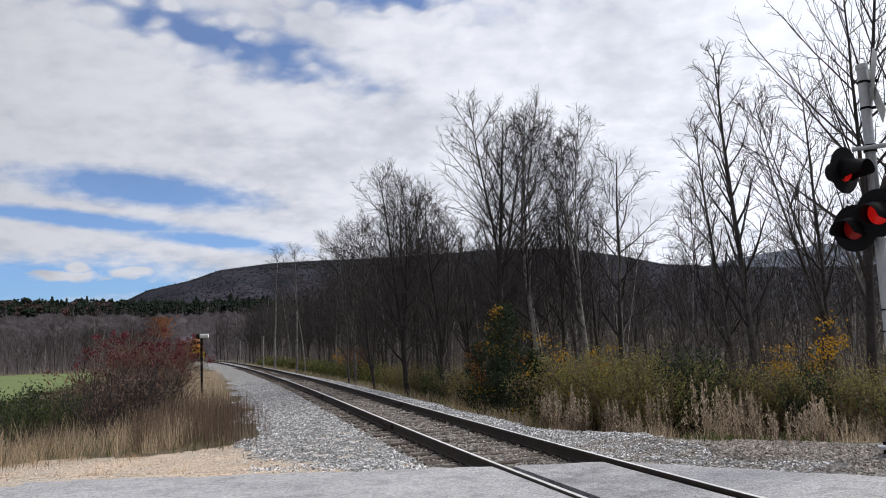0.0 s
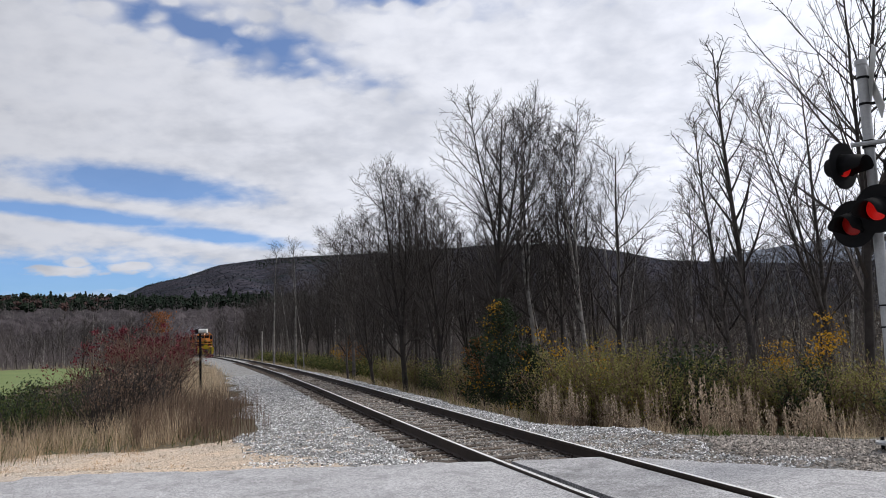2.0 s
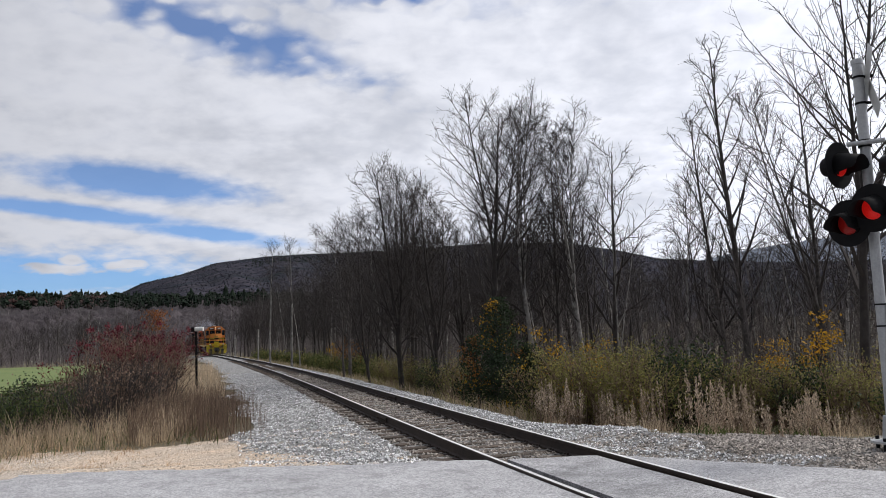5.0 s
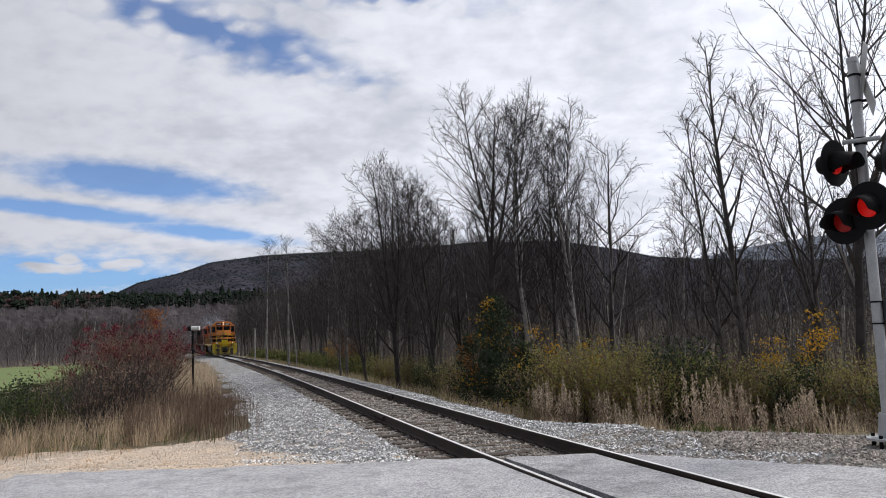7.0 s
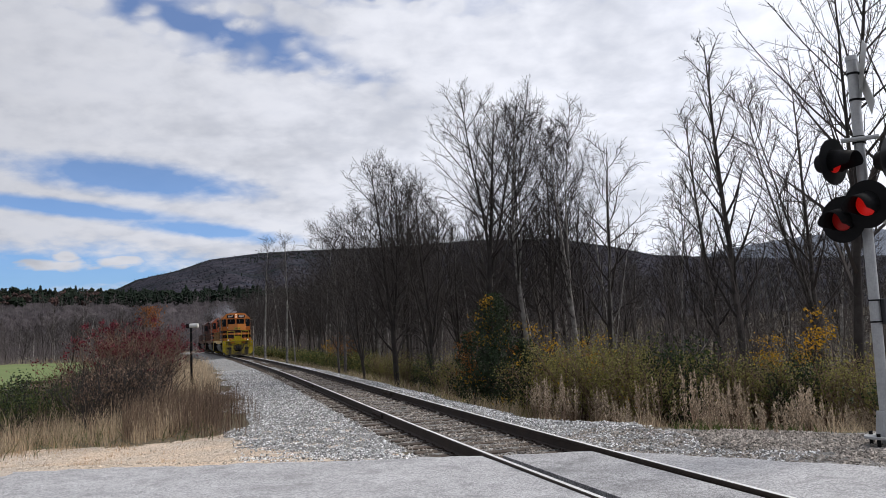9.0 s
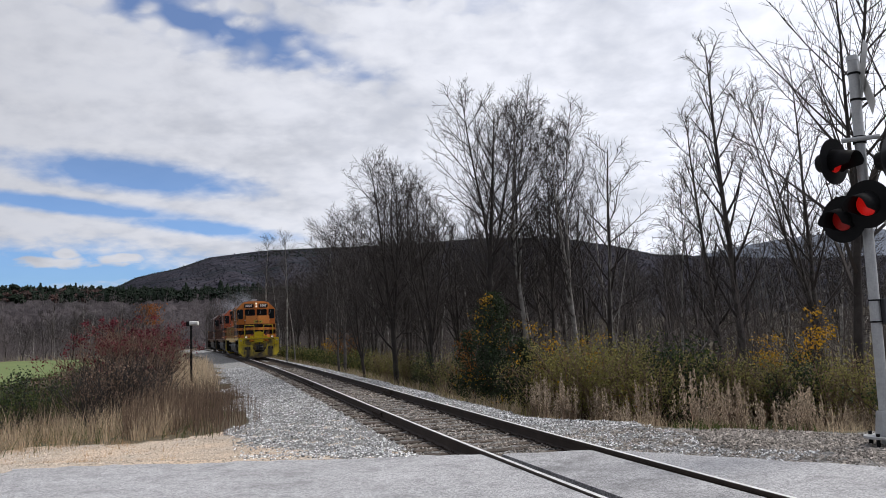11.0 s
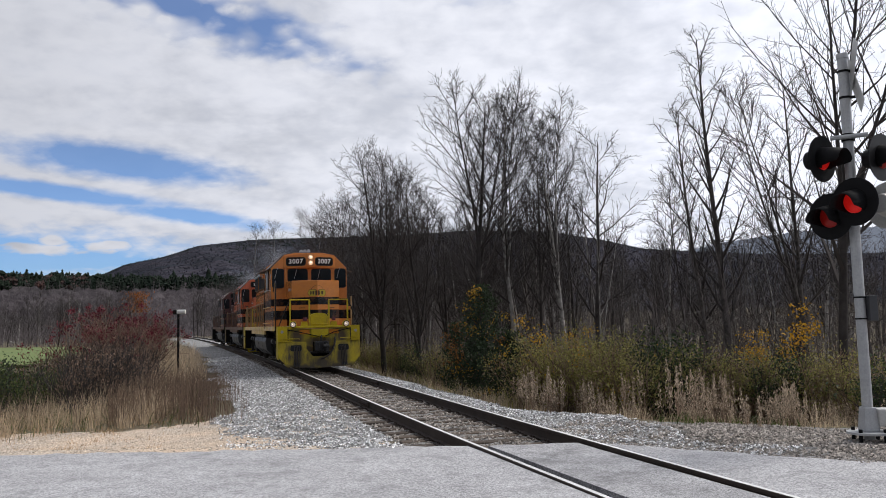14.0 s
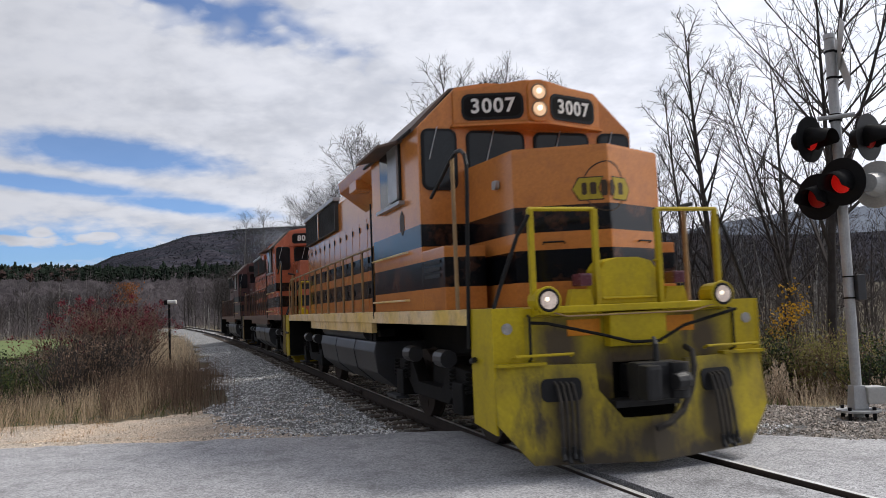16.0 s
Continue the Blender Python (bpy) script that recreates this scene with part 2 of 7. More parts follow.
def part(name, bm, material, parent, label="", smooth=False, bevel=0.0):
    """Link a bmesh as one mesh object under a thing or a part."""
    if bevel:
        bmesh.ops.bevel(bm, geom=list(bm.edges), offset=bevel, segments=2, affect="EDGES", profile=0.7)
    me = bpy.data.meshes.new(name)
    bm.to_mesh(me)
    bm.free()
    if smooth:
        me.polygons.foreach_set("use_smooth", [True] * len(me.polygons))
    for m in (material if isinstance(material, list) else [material]):
        me.materials.append(m)
    ob = new(name, me)
    ob.parent = parent
    if label:
        ob["label"] = label
    return ob


def empty(name, m=None):
    ob = new(name)
    if m is not None:
        ob.matrix_world = m
    return ob


# ---- the line of the railway ----
KNOT_U = (0, 25, 50, 80, 120, 170, 230)
KNOT_K = (-0.002696, 0.000998, 0.000680, 0.000512, 0.000585, 0.000937, 0.000900)
U = np.linspace(-60, 330, 781)
_k = np.interp(U, KNOT_U, KNOT_K)
_phi = np.cumsum(_k) * 0.5
_zero = int(np.argmin(abs(U)))
PHI = _phi - _phi[_zero] + radians(17.416)
TX = np.cumsum(-np.sin(PHI)) * 0.5
TY = np.cumsum(np.cos(PHI)) * 0.5
TX, TY = TX - TX[_zero] + 2.843, TY - TY[_zero] + 6.0
_up = np.clip(U, 0, None) / 100
TZ = 0.4246 * _up + 0.0242 * _up ** 2


def along(u, off=0.0, z=0.0):
    """Points at u metres along the line (0 near the camera), off metres to the right of it."""
    u = np.asarray(u, dtype=float)
    a = np.interp(u, U, PHI)
    return np.stack([np.interp(u, U, TX) + off * np.cos(a), np.interp(u, U, TY) + off * np.sin(a), np.interp(u, U, TZ) + z + 0 * off], -1)


def to_line(x, y):
    """u and signed offset of points."""
    x, y = np.ravel(x), np.ravel(y)
    step = 4
    d2 = (x[:, None] - TX[None, ::step]) ** 2 + (y[:, None] - TY[None, ::step]) ** 2
    i = np.argmin(d2, 1) * step
    dx, dy, a = x - TX[i], y - TY[i], PHI[i]
    return U[i] - dx * np.sin(a) + dy * np.cos(a), dx * np.cos(a) + dy * np.sin(a)


def smooth01(v, a, b):
    s = np.clip((np.asarray(v, dtype=float) - a) / (b - a), 0, 1)
    return s * s * (3 - 2 * s)


EDGE_X = (-60, -20, -6.3, -1.9, 2.1, 2.9, 3.7, 4.7, 7.0, 14.0, 60.0)
EDGE_Y = (13.5, 12.3, 11.6, 11.2, 11.1, 10.5, 9.9, 9.1, 8.4, 7.4, 4.0)


def road_edge(x):
    return np.interp(x, EDGE_X, EDGE_Y)


def height(x, y):
    """Height of the ground sheet."""
    shape = np.shape(x)
    x, y = np.ravel(np.asarray(x, dtype=float)), np.ravel(np.asarray(y, dtype=float))
    u, d = to_line(x, y)
    tz = np.interp(u, U, TZ)
    right = np.interp(d, (0, 1.7, 2.6, 5.0, 12.0), (-0.21, -0.23, -0.42, -0.95, -0.8))
    left = np.interp(-d, (0, 1.7, 3.0, 5.0, 9.0), (-0.21, -0.23, -0.30, -0.36, -0.45))
    bank = np.where(d > 0, right, left) + tz
    wide = np.sin(x * 0.13 + 1.1) * np.sin(y * 0.11) * 0.12 + np.sin(x * 0.031) * np.sin(y * 0.027 + 2) * 0.5 * smooth01(np.abs(d), 25, 90)
    far = np.hypot(x, y)
    z = bank + wide * smooth01(np.abs(d), 3.5, 9)
    z = z + 26 * smooth01(far, 230, 900) - tz * smooth01(far, 100, 260)
    # level with the road at its edge
    s = np.where(d > 0, smooth01(y - road_edge(x), 3.2, 8.0), smooth01(y - road_edge(x), 0.0, 2.6))
    at_road = np.where(np.abs(d) < 1.6, -0.2, -0.045)
    w = smooth01(d, 1.4, 2.8)
    near = np.where(y > road_edge(x) + 0.25, z, -0.2)
    at_road = np.where(d > 0, near * (1 - w) + w * -0.04, at_road)
    at_road = np.where((d <= 0) & (d > -1.6) & (y > road_edge(x) + 0.3), z, at_road)
    z = np.where(y < road_edge(x) + 8.0, at_road * (1 - s) + z * s, z)
    return z.reshape(shape)


def spaced(lo, hi, near_lo, near_hi, step, grow=1.12):
    v = list(np.arange(near_lo, near_hi, step))
    s = step
    while v[-1] < hi:
        s *= grow
        v.append(v[-1] + s)
    s = step
    while v[0] > lo:
        s *= grow
        v.insert(0, v[0] - s)
    return np.array(v)


def sheet(name, xs, ys, zfun, material, label, parent=None, keep=None):
    X, Y = np.meshgrid(xs, ys)
    Z = zfun(X, Y)
    n, m = X.shape
    i = np.arange((n - 1) * m).reshape(n - 1, m)[:, :-1].ravel()
    f = np.stack([i, i + 1, i + m + 1, i + m], 1)
    v = np.stack([X.ravel(), Y.ravel(), Z.ravel()], 1)
    if keep is not None:
        c = v[f].mean(1)
        f = f[keep(c[:, 0], c[:, 1])]
        used = np.unique(f)
        back = np.full(len(v), -1)
        back[used] = np.arange(len(used))
        v, f = v[used], back[f]
    return tagged(mesh_obj(name, v, f, material, parent, smooth=True), label, name.replace("_", " "), kind="structure")


RNG = np.random.default_rng(5)
GROUND = sheet("ground", spaced(-3200, 3200, -26, 22, 0.5), spaced(-400, 4200, 6, 62, 0.5), height, SOIL, "rough brown soil and leaf litter beside the railway")


# ---- road with the level crossing ----
def road_far(off):
    """u at which the line, off metres aside, meets the road's far edge."""
    us = np.linspace(-45, 45, 721)
    p = along(us, off)
    return us[np.argmin(np.abs(p[:, 1] - road_edge(p[:, 0])))]


def road_plate(name, offs, material, label, top):
    rows = []
    for o in offs:
        far = road_far(o)
        near = -10.0 - 0.30 * o
        us = np.linspace(far, near, 26)
        p = along(us, o)
        edge = 0.05 * math.sin(o * 3.1) + 0.03 * math.sin(o * 11.0)
        p[0, 1] += edge
        p[:, 2] = top - 0.02 * smooth01(abs(o), 2, 10) * np.linspace(1.6, 0, 26)
        rows.append(p)
    P = np.array(rows)
    n, m = P.shape[:2]
    low = P.copy()
    low[..., 2] -= 0.16
    v = np.concatenate([P.reshape(-1, 3), low.reshape(-1, 3)])
    i = np.arange((n - 1) * m).reshape(n - 1, m)[:, :-1].ravel()
    quads = [np.stack([i, i + m, i + m + 1, i + 1], 1)]
    k = n * m
    rim = [(a * m, (a + 1) * m, (a + 1) * m + k, a * m + k) for a in range(n - 1)]
    rim += [(a, a + 1, a + 1 + k, a + k) for a in range(m - 1)]
    rim += [((n - 1) * m + a, (n - 1) * m + a + 1, (n - 1) * m + a + 1 + k, (n - 1) * m + a + k) for a in range(m - 1)]
    return tagged(mesh_obj(name, v, quads + [np.array(rim)], material), label, "road", kind="structure")


road_plate("road", np.concatenate([np.linspace(-48, -9, 14), np.linspace(-8, -0.80, 40)]), ASPHALT, "worn light grey asphalt road beside the railway", -0.012)
road_plate("road_crossing", np.linspace(-0.55, 0.6, 6), PANEL, "patched asphalt between the rails of the crossing", -0.012)
road_plate("road", np.concatenate([np.linspace(0.80, 8, 40), np.linspace(9, 45, 12)]), ASPHALT, "worn light grey asphalt road beyond the rails", -0.012)

# ---- track ----
TRACK = tagged(empty("railway_track"), "single railway track of rusty rails on wooden sleepers in grey ballast", "railway track", kind="structure")


def rail(off):
    us = np.concatenate([np.arange(-40, 60, 1.0), np.arange(60, 320, 4.0)])
    prof = [(-0.028, 0.0), (0.028, 0.0), (0.036, -0.006), (0.036, -0.038), (0.009, -0.05), (0.009, -0.15), (0.075, -0.162), (0.075, -0.172), (-0.075, -0.172), (-0.075, -0.162), (-0.009, -0.15), (-0.009, -0.05), (-0.036, -0.038), (-0.036, -0.006)]
    v = np.concatenate([along(us, off + a, b)[:, None, :] for a, b in prof], 1)
    n, m = len(us), len(prof)
    i = (np.arange(n - 1)[:, None] * m + np.arange(m)[None, :])
    j = (np.arange(n - 1)[:, None] * m + (np.arange(m)[None, :] + 1) % m)
    f = np.stack([i, j, j + m, i + m], -1)
    ob = mesh_obj("rail", v.reshape(-1, 3), f.reshape(-1, 4), [RAIL_SIDE, RAIL_TOP], TRACK, "rusty steel rail with a worn shiny head")
    idx = np.zeros((n - 1, m), dtype=np.int32)
    idx[:, 0] = 1
    ob.data.polygons.foreach_set("material_index", idx.ravel())
    return ob


for side in (-0.755, 0.755):
    rail(side)


def box(bm, x0, x1, y0, y1, z0, z1, m=None):
    r = bmesh.ops.create_cube(bm, size=1.0)["verts"]
    for v in r:
        v.co = Vector((x0 + (v.co.x + 0.5) * (x1 - x0), y0 + (v.co.y + 0.5) * (y1 - y0), z0 + (v.co.z + 0.5) * (z1 - z0)))
        if m is not None:
            v.co = m @ v.co
    return r


def tube(bm, points, r, sides=8, r1=None, cap=True):
    """Tube along points."""
    pts = [Vector(p) for p in points]
    rings = []
    for i, p in enumerate(pts):
        d = (pts[min(i + 1, len(pts) - 1)] - pts[max(i - 1, 0)]).normalized()
        a = d.orthogonal().normalized() if not rings else (last - d * last.dot(d)).normalized()
        last = a
        b = d.cross(a)
        rr = r if r1 is None else r + (r1 - r) * i / (len(pts) - 1)
        rings.append([bm.verts.new(p + (a * math.cos(2 * math.pi * k / sides) + b * math.sin(2 * math.pi * k / sides)) * rr) for k in range(sides)])
    for A, B in zip(rings, rings[1:]):
        for k in range(sides):
            bm.faces.new((A[k], A[(k + 1) % sides], B[(k + 1) % sides], B[k]))
    if cap:
        bm.faces.new(rings[0][::-1])
        bm.faces.new(rings[-1])


def cyl(bm, p, q, r, sides=16, r1=None):
    tube(bm, (p, q), r, sides, r1)


def prism(bm, outline, axis, a, b):
    """Closed outline (2D) swept from a to b along an axis; outline is in the other two axes, in order."""
    def at(pt, w):
        p = list(pt)
        p.insert(axis, w)
        return bm.verts.new(p)
    A, B = [at(p, a) for p in outline], [at(p, b) for p in outline]
    n = len(outline)
    bm.faces.new(A[::-1])
    bm.faces.new(B)
    for i in range(n):
        bm.faces.new((A[i], A[(i + 1) % n], B[(i + 1) % n], B[i]))
    bmesh.ops.recalc_face_normals(bm, faces=bm.faces)


# ---- distant hills ----
RIDGE_AZ = (-75, -50, -35, -29.3, -22.6, -20.7, -18.2, -16.0, -12.6, -9.9, -3.9, 2.5, 8.1, 11.9, 14.9, 19.3, 24.0, 30.0, 50.0, 80.0)
RIDGE_EL = (2.0, 2.4, 2.8, 3.0, 3.7, 4.65, 5.2, 5.95, 6.35, 6.45, 6.55, 6.8, 6.6, 5.85, 5.05, 4.6, 4.2, 4.0, 3.6, 3.0)
FAR_AZ = (10.0, 15.0, 19.3, 21.0, 22.8, 25.5, 28.0, 34.0, 45.0, 60.0)
FAR_EL = (3.0, 4.3, 5.0, 5.25, 5.4, 5.62, 5.6, 5.4, 4.0, 3.0)


def hill(name, azs, els, base, crest, label, material, rough, swell=6.0):
    """A wooded ridge: rises from base to crest distance, then falls."""
    az = np.linspace(azs[0], azs[-1], 420)
    el = np.interp(az, azs, els)
    w = np.concatenate([np.linspace(0, 1, 46), np.linspace(1.05, 1.5, 6)])
    A, W = np.meshgrid(az, w)
    E = np.broadcast_to(el, A.shape)
    dist = base + (crest - base) * np.clip(W, 0, 1.5)
    top = crest * np.tan(np.radians(E)) - 4.0
    shape = np.where(W <= 1, np.clip(W, 0, 1) ** 1.2, 1 - (W - 1) * 1.2)
    x, y = dist * np.sin(np.radians(A)), dist * np.cos(np.radians(A))
    g = height(x, y)
    fold = (np.sin(A * 1.3 + W * 5) * np.sin(A * 0.43 + 1.0) * swell) * np.sin(np.clip(W, 0, 1) * math.pi)
    z = g * (1 - np.clip(shape, 0, 1)) - 3 + (top + 3) * shape + fold + RNG.normal(0, rough, A.shape)
    n, m = A.shape
    i = np.arange((n - 1) * m).reshape(n - 1, m)[:, :-1].ravel()
    f = np.stack([i, i + 1, i + m + 1, i + m], 1)
    v = np.stack([x.ravel(), y.ravel(), z.ravel()], 1)
    tagged(mesh_obj(name, v, f, material, smooth=True), label, "hill", kind="structure")
    return v.reshape(n, m, 3)


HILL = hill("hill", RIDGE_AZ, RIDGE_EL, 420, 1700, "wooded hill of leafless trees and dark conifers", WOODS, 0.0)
# distance haze is mixed into this pale blue colour
FAR_WOODS = mat("haze_blue_far_woods", (0.10, 0.12, 0.16), (0.13, 0.15, 0.19), 0.004, 0.95, 0.5, 0.05, depth=4.0)
# unseen wooded bank, added behind the viewpoint to block low sky light
hill("wooded_bank", (95, 120, 150, 180, 210, 240, 265), (5.0, 9.0, 12.0, 13.0, 12.0, 10.0, 6.0), 32, 70, "unseen bank added behind the viewpoint to darken what faces it", WOODS, 0.3)
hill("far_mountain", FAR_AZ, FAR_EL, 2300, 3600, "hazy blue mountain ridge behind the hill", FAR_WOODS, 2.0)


def spires(name, places, sizes, material, label, tiers=3, lean=0.0, slim=0.24, sides=6):
    """Many ragged conical crowns in one mesh."""
    V, F = [], []
    n = len(places)
    ang = np.arange(sides) * 2 * math.pi / sides
    base = 0
    for k in range(tiers):
        lo, hi = 0.08 + 0.27 * k, 0.08 + 0.27 * k + 0.38 + 0.03 * k
        hi = min(hi, 1.0) if k < tiers - 1 else 1.0
        rad = slim * (1 - 0.78 * k / tiers)
        r = sizes[:, None] * rad * RNG.uniform(0.6, 1.25, (n, sides))
        off = RNG.uniform(0, 6.28, n)[:, None] + ang[None, :]
        ring = np.stack([places[:, None, 0] + r * np.cos(off), places[:, None, 1] + r * np.sin(off), places[:, None, 2] + sizes[:, None] * (lo + RNG.uniform(-0.04, 0.04, (n, sides)))], -1)
        tip = places + np.stack([0 * sizes, 0 * sizes, sizes * hi], -1)
        v = np.concatenate([ring, tip[:, None, :]], 1)
        idx = base + np.arange(n)[:, None] * (sides + 1)
        f = np.stack([np.stack([idx[:, 0] + a, idx[:, 0] + (a + 1) % sides, idx[:, 0] + sides], 1) for a in range(sides)], 1)
        V.append(v.reshape(-1, 3))
        F.append(f.reshape(-1, 3))
        base += n * (sides + 1)
    return tagged(mesh_obj(name, np.concatenate(V), np.concatenate(F), material), label, name.replace("_", " "), kind="stuff")


def crowns(name, places, sizes, material, label, lobes=5):
    """Many rough broadleaf crowns in one mesh: clusters of small faceted clumps."""
    oct_v = np.array([(1, 0, 0), (-1, 0, 0), (0, 1, 0), (0, -1, 0), (0, 0, 1), (0, 0, -1)], float)
    oct_f = np.array([(0, 2, 4), (2, 1, 4), (1, 3, 4), (3, 0, 4), (2, 0, 5), (1, 2, 5), (3, 1, 5), (0, 3, 5)])
    n = len(places) * lobes
    p = np.repeat(places, lobes, 0)
    s = np.repeat(sizes, lobes)
    c = p + RNG.normal(0, 0.2, (n, 3)) * s[:, None]
    c[:, 2] = p[:, 2] + s * RNG.uniform(0.35, 0.95, n)
    v = c[:, None, :] + oct_v[None] * (s * 0.2)[:, None, None] * RNG.uniform(0.5, 1.4, (n, 6, 1)) + RNG.normal(0, 0.04, (n, 6, 3)) * s[:, None, None]
    f = np.arange(n)[:, None, None] * 6 + oct_f[None]
    return tagged(mesh_obj(name, v.reshape(-1, 3), f.reshape(-1, 3), material), label, name.replace("_", " "), kind="stuff")


def on_hill(count, wlo, whi, alo=-30, ahi=31):
    rows, cols = HILL.shape[:2]
    azs = np.linspace(RIDGE_AZ[0], RIDGE_AZ[-1], cols)
    c = np.searchsorted(azs, RNG.uniform(alo, ahi, count)).clip(1, cols - 2)
    w = (RNG.uniform(wlo, whi, count) * 45).clip(0, rows - 1.01)
    r = w.astype(int)
    f, g = (w - r)[:, None], RNG.random(count)[:, None]
    near = HILL[r, c] * (1 - g) + HILL[r, c + 1] * g
    return near * (1 - f) + (HILL[r + 1, c] * (1 - g) + HILL[r + 1, c + 1] * g) * f


p = on_hill(2600, 0.9, 1.02)
spires("ridge_conifers", p - (0, 0, 2.0), RNG.uniform(3, 5.5, len(p)), CONIFER, "dark conifers along the hill's ridge", tiers=2)
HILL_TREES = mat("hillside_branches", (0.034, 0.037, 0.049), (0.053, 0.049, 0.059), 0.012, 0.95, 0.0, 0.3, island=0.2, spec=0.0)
p = on_hill(8000, 0.05, 0.96)
p = p + RNG.normal(0, 5, p.shape) * (1, 1, 0)
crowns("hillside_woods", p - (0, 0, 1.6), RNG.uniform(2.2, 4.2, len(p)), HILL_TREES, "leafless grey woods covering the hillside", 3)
p = on_hill(1500, 0.75, 0.98, -14, 6)
crowns("hilltop_pines", p - (0, 0, 2.2), RNG.uniform(3, 5, len(p)), CONIFER, "dark pines on the hill's upper slope", 3)
p = on_hill(110, 0.1, 0.9)
spires("hillside_conifers", p - (0, 0, 2.0), RNG.uniform(3, 6, len(p)), CONIFER, "scattered dark conifers on the wooded hillside", tiers=2)


def belt(count, alo, ahi, dlo, dhi):
    a, d = np.radians(RNG.uniform(alo, ahi, count)), RNG.uniform(dlo, dhi, count)
    x, y = d * np.sin(a), d * np.cos(a)
    return np.stack([x, y, height(x, y)], 1)


LOW_AZ = (-80, -60, -45, -29.3, -22.6, -18.0, -14.0, -9.0, -4.0, 2.0)
LOW_EL = (3.0, 3.2, 3.7, 4.1, 4.0, 3.9, 4.0, 3.7, 3.1, 2.2)
# lighter mauve than the hill's woods: haze is put into the colour
RIDGE_WOODS = mat("haze_grey_ridge_woods", (0.042, 0.038, 0.042), (0.064, 0.056, 0.06), 0.03, 0.95, 0.2, 0.4, spec=0.0, stain=((0.03, 0.032, 0.03), 0.02, 0.6), depth=2.0, speck=0.4, speck_scale=0.3)
HILL = hill("wooded_ridge", LOW_AZ, LOW_EL, 260, 560, "low wooded ridge beyond the meadow", RIDGE_WOODS, 0.9, 0.8)
RIDGE_AZ = LOW_AZ
p = on_hill(2000, 0.72, 1.05, -48, -6)
spires("conifer_belt", p - (0, 0, 1.5), RNG.uniform(1.6, 4.6, len(p)) + RNG.random(len(p)) ** 7 * 6.0, CONIFER, "belt of dark conifers on the low ridge", 4, slim=0.26, sides=6)
p = on_hill(1000, 0.72, 1.03, -48, -7)
crowns("dark_pines", p - (0, 0, 1.5), RNG.uniform(3, 6.5, len(p)), CONIFER, "rounded dark pines on the low ridge", 12)
p = on_hill(420, 0.72, 0.98, -48, -23)
crowns("autumn_woods", p - (0, 0, 1.5), RNG.uniform(3, 6, len(p)), RUSSET, "russet autumn woods among the conifers", 12)



# ---- meadow, gravel, ballast ----
sheet("field", np.arange(-140, -14, 2.0), np.arange(26, 135, 2.0), lambda x, y: height(x, y) + 0.2, FIELD, "mown green meadow beyond the bushes",
      keep=lambda x, y: (to_line(x, y)[1] < -13) & (np.hypot(x, y) < 112 + 3 * np.sin(x * 0.2)) & (np.hypot(x, y) > 34))


def apron(x, y):
    u, d = to_line(x, y)
    return (y > road_edge(x) - 0.4) & (y < 16.2 + 0.5 * np.sin(x * 1.3) + 0.3 * (x + 8)) & (d < -1.5) & (x > -22)


sheet("gravel_apron", np.arange(-22, 2.5, 0.25), np.arange(10.4, 20, 0.25), lambda x, y: height(x, y) + 0.012, GRAVEL, "tan gravel verge along the road's edge", keep=apron)


def ballast_z(x, y):
    return height(x, y) + 0.02 + 0.02 * np.sin(x * 7.1) * np.sin(y * 6.3)


def on_ballast(x, y):
    u, d = to_line(x, y)
    wob = 0.3 * np.sin(u * 0.9) + 0.15 * np.sin(u * 2.3)
    return (d > -3.6 + wob + 1.2 * (1 - smooth01(y, 10.5, 15.5))) & (d < 2.75 + wob) & (y > road_edge(x) - 0.1)


def strip(name, us, ds, zfun, material, label, keep):
    P = np.array([along(u, 0) for u in us])
    a = np.interp(us, U, PHI)
    X = P[:, None, 0] + ds[None, :] * np.cos(a)[:, None]
    Y = P[:, None, 1] + ds[None, :] * np.sin(a)[:, None]
    Z = zfun(X, Y)
    n, m = X.shape
    i = np.arange((n - 1) * m).reshape(n - 1, m)[:, :-1].ravel()
    f = np.stack([i, i + 1, i + m + 1, i + m], 1)
    v = np.stack([X.ravel(), Y.ravel(), Z.ravel()], 1)
    c = v[f].mean(1)
    f = f[keep(c[:, 0], c[:, 1])]
    return tagged(mesh_obj(name, v, f, material, smooth=True), label, name.replace("_", " "), kind="structure")


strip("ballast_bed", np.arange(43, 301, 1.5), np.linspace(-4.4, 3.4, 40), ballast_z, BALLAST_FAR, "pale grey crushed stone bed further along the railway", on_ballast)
strip("ballast_bed", np.arange(2, 43.3, 0.3), np.linspace(-4.4, 3.4, 40), ballast_z, BALLAST, "crushed stone bed, coloured dark for the shade between its stones", on_ballast)

OCT_V = np.array([(1, 0, 0), (-1, 0, 0), (0, 1, 0), (0, -1, 0), (0, 0, 1), (0, 0, -1)], float)
OCT_F = np.array([(0, 2, 4), (2, 1, 4), (1, 3, 4), (3, 0, 4), (2, 0, 5), (1, 2, 5), (3, 1, 5), (0, 3, 5)])


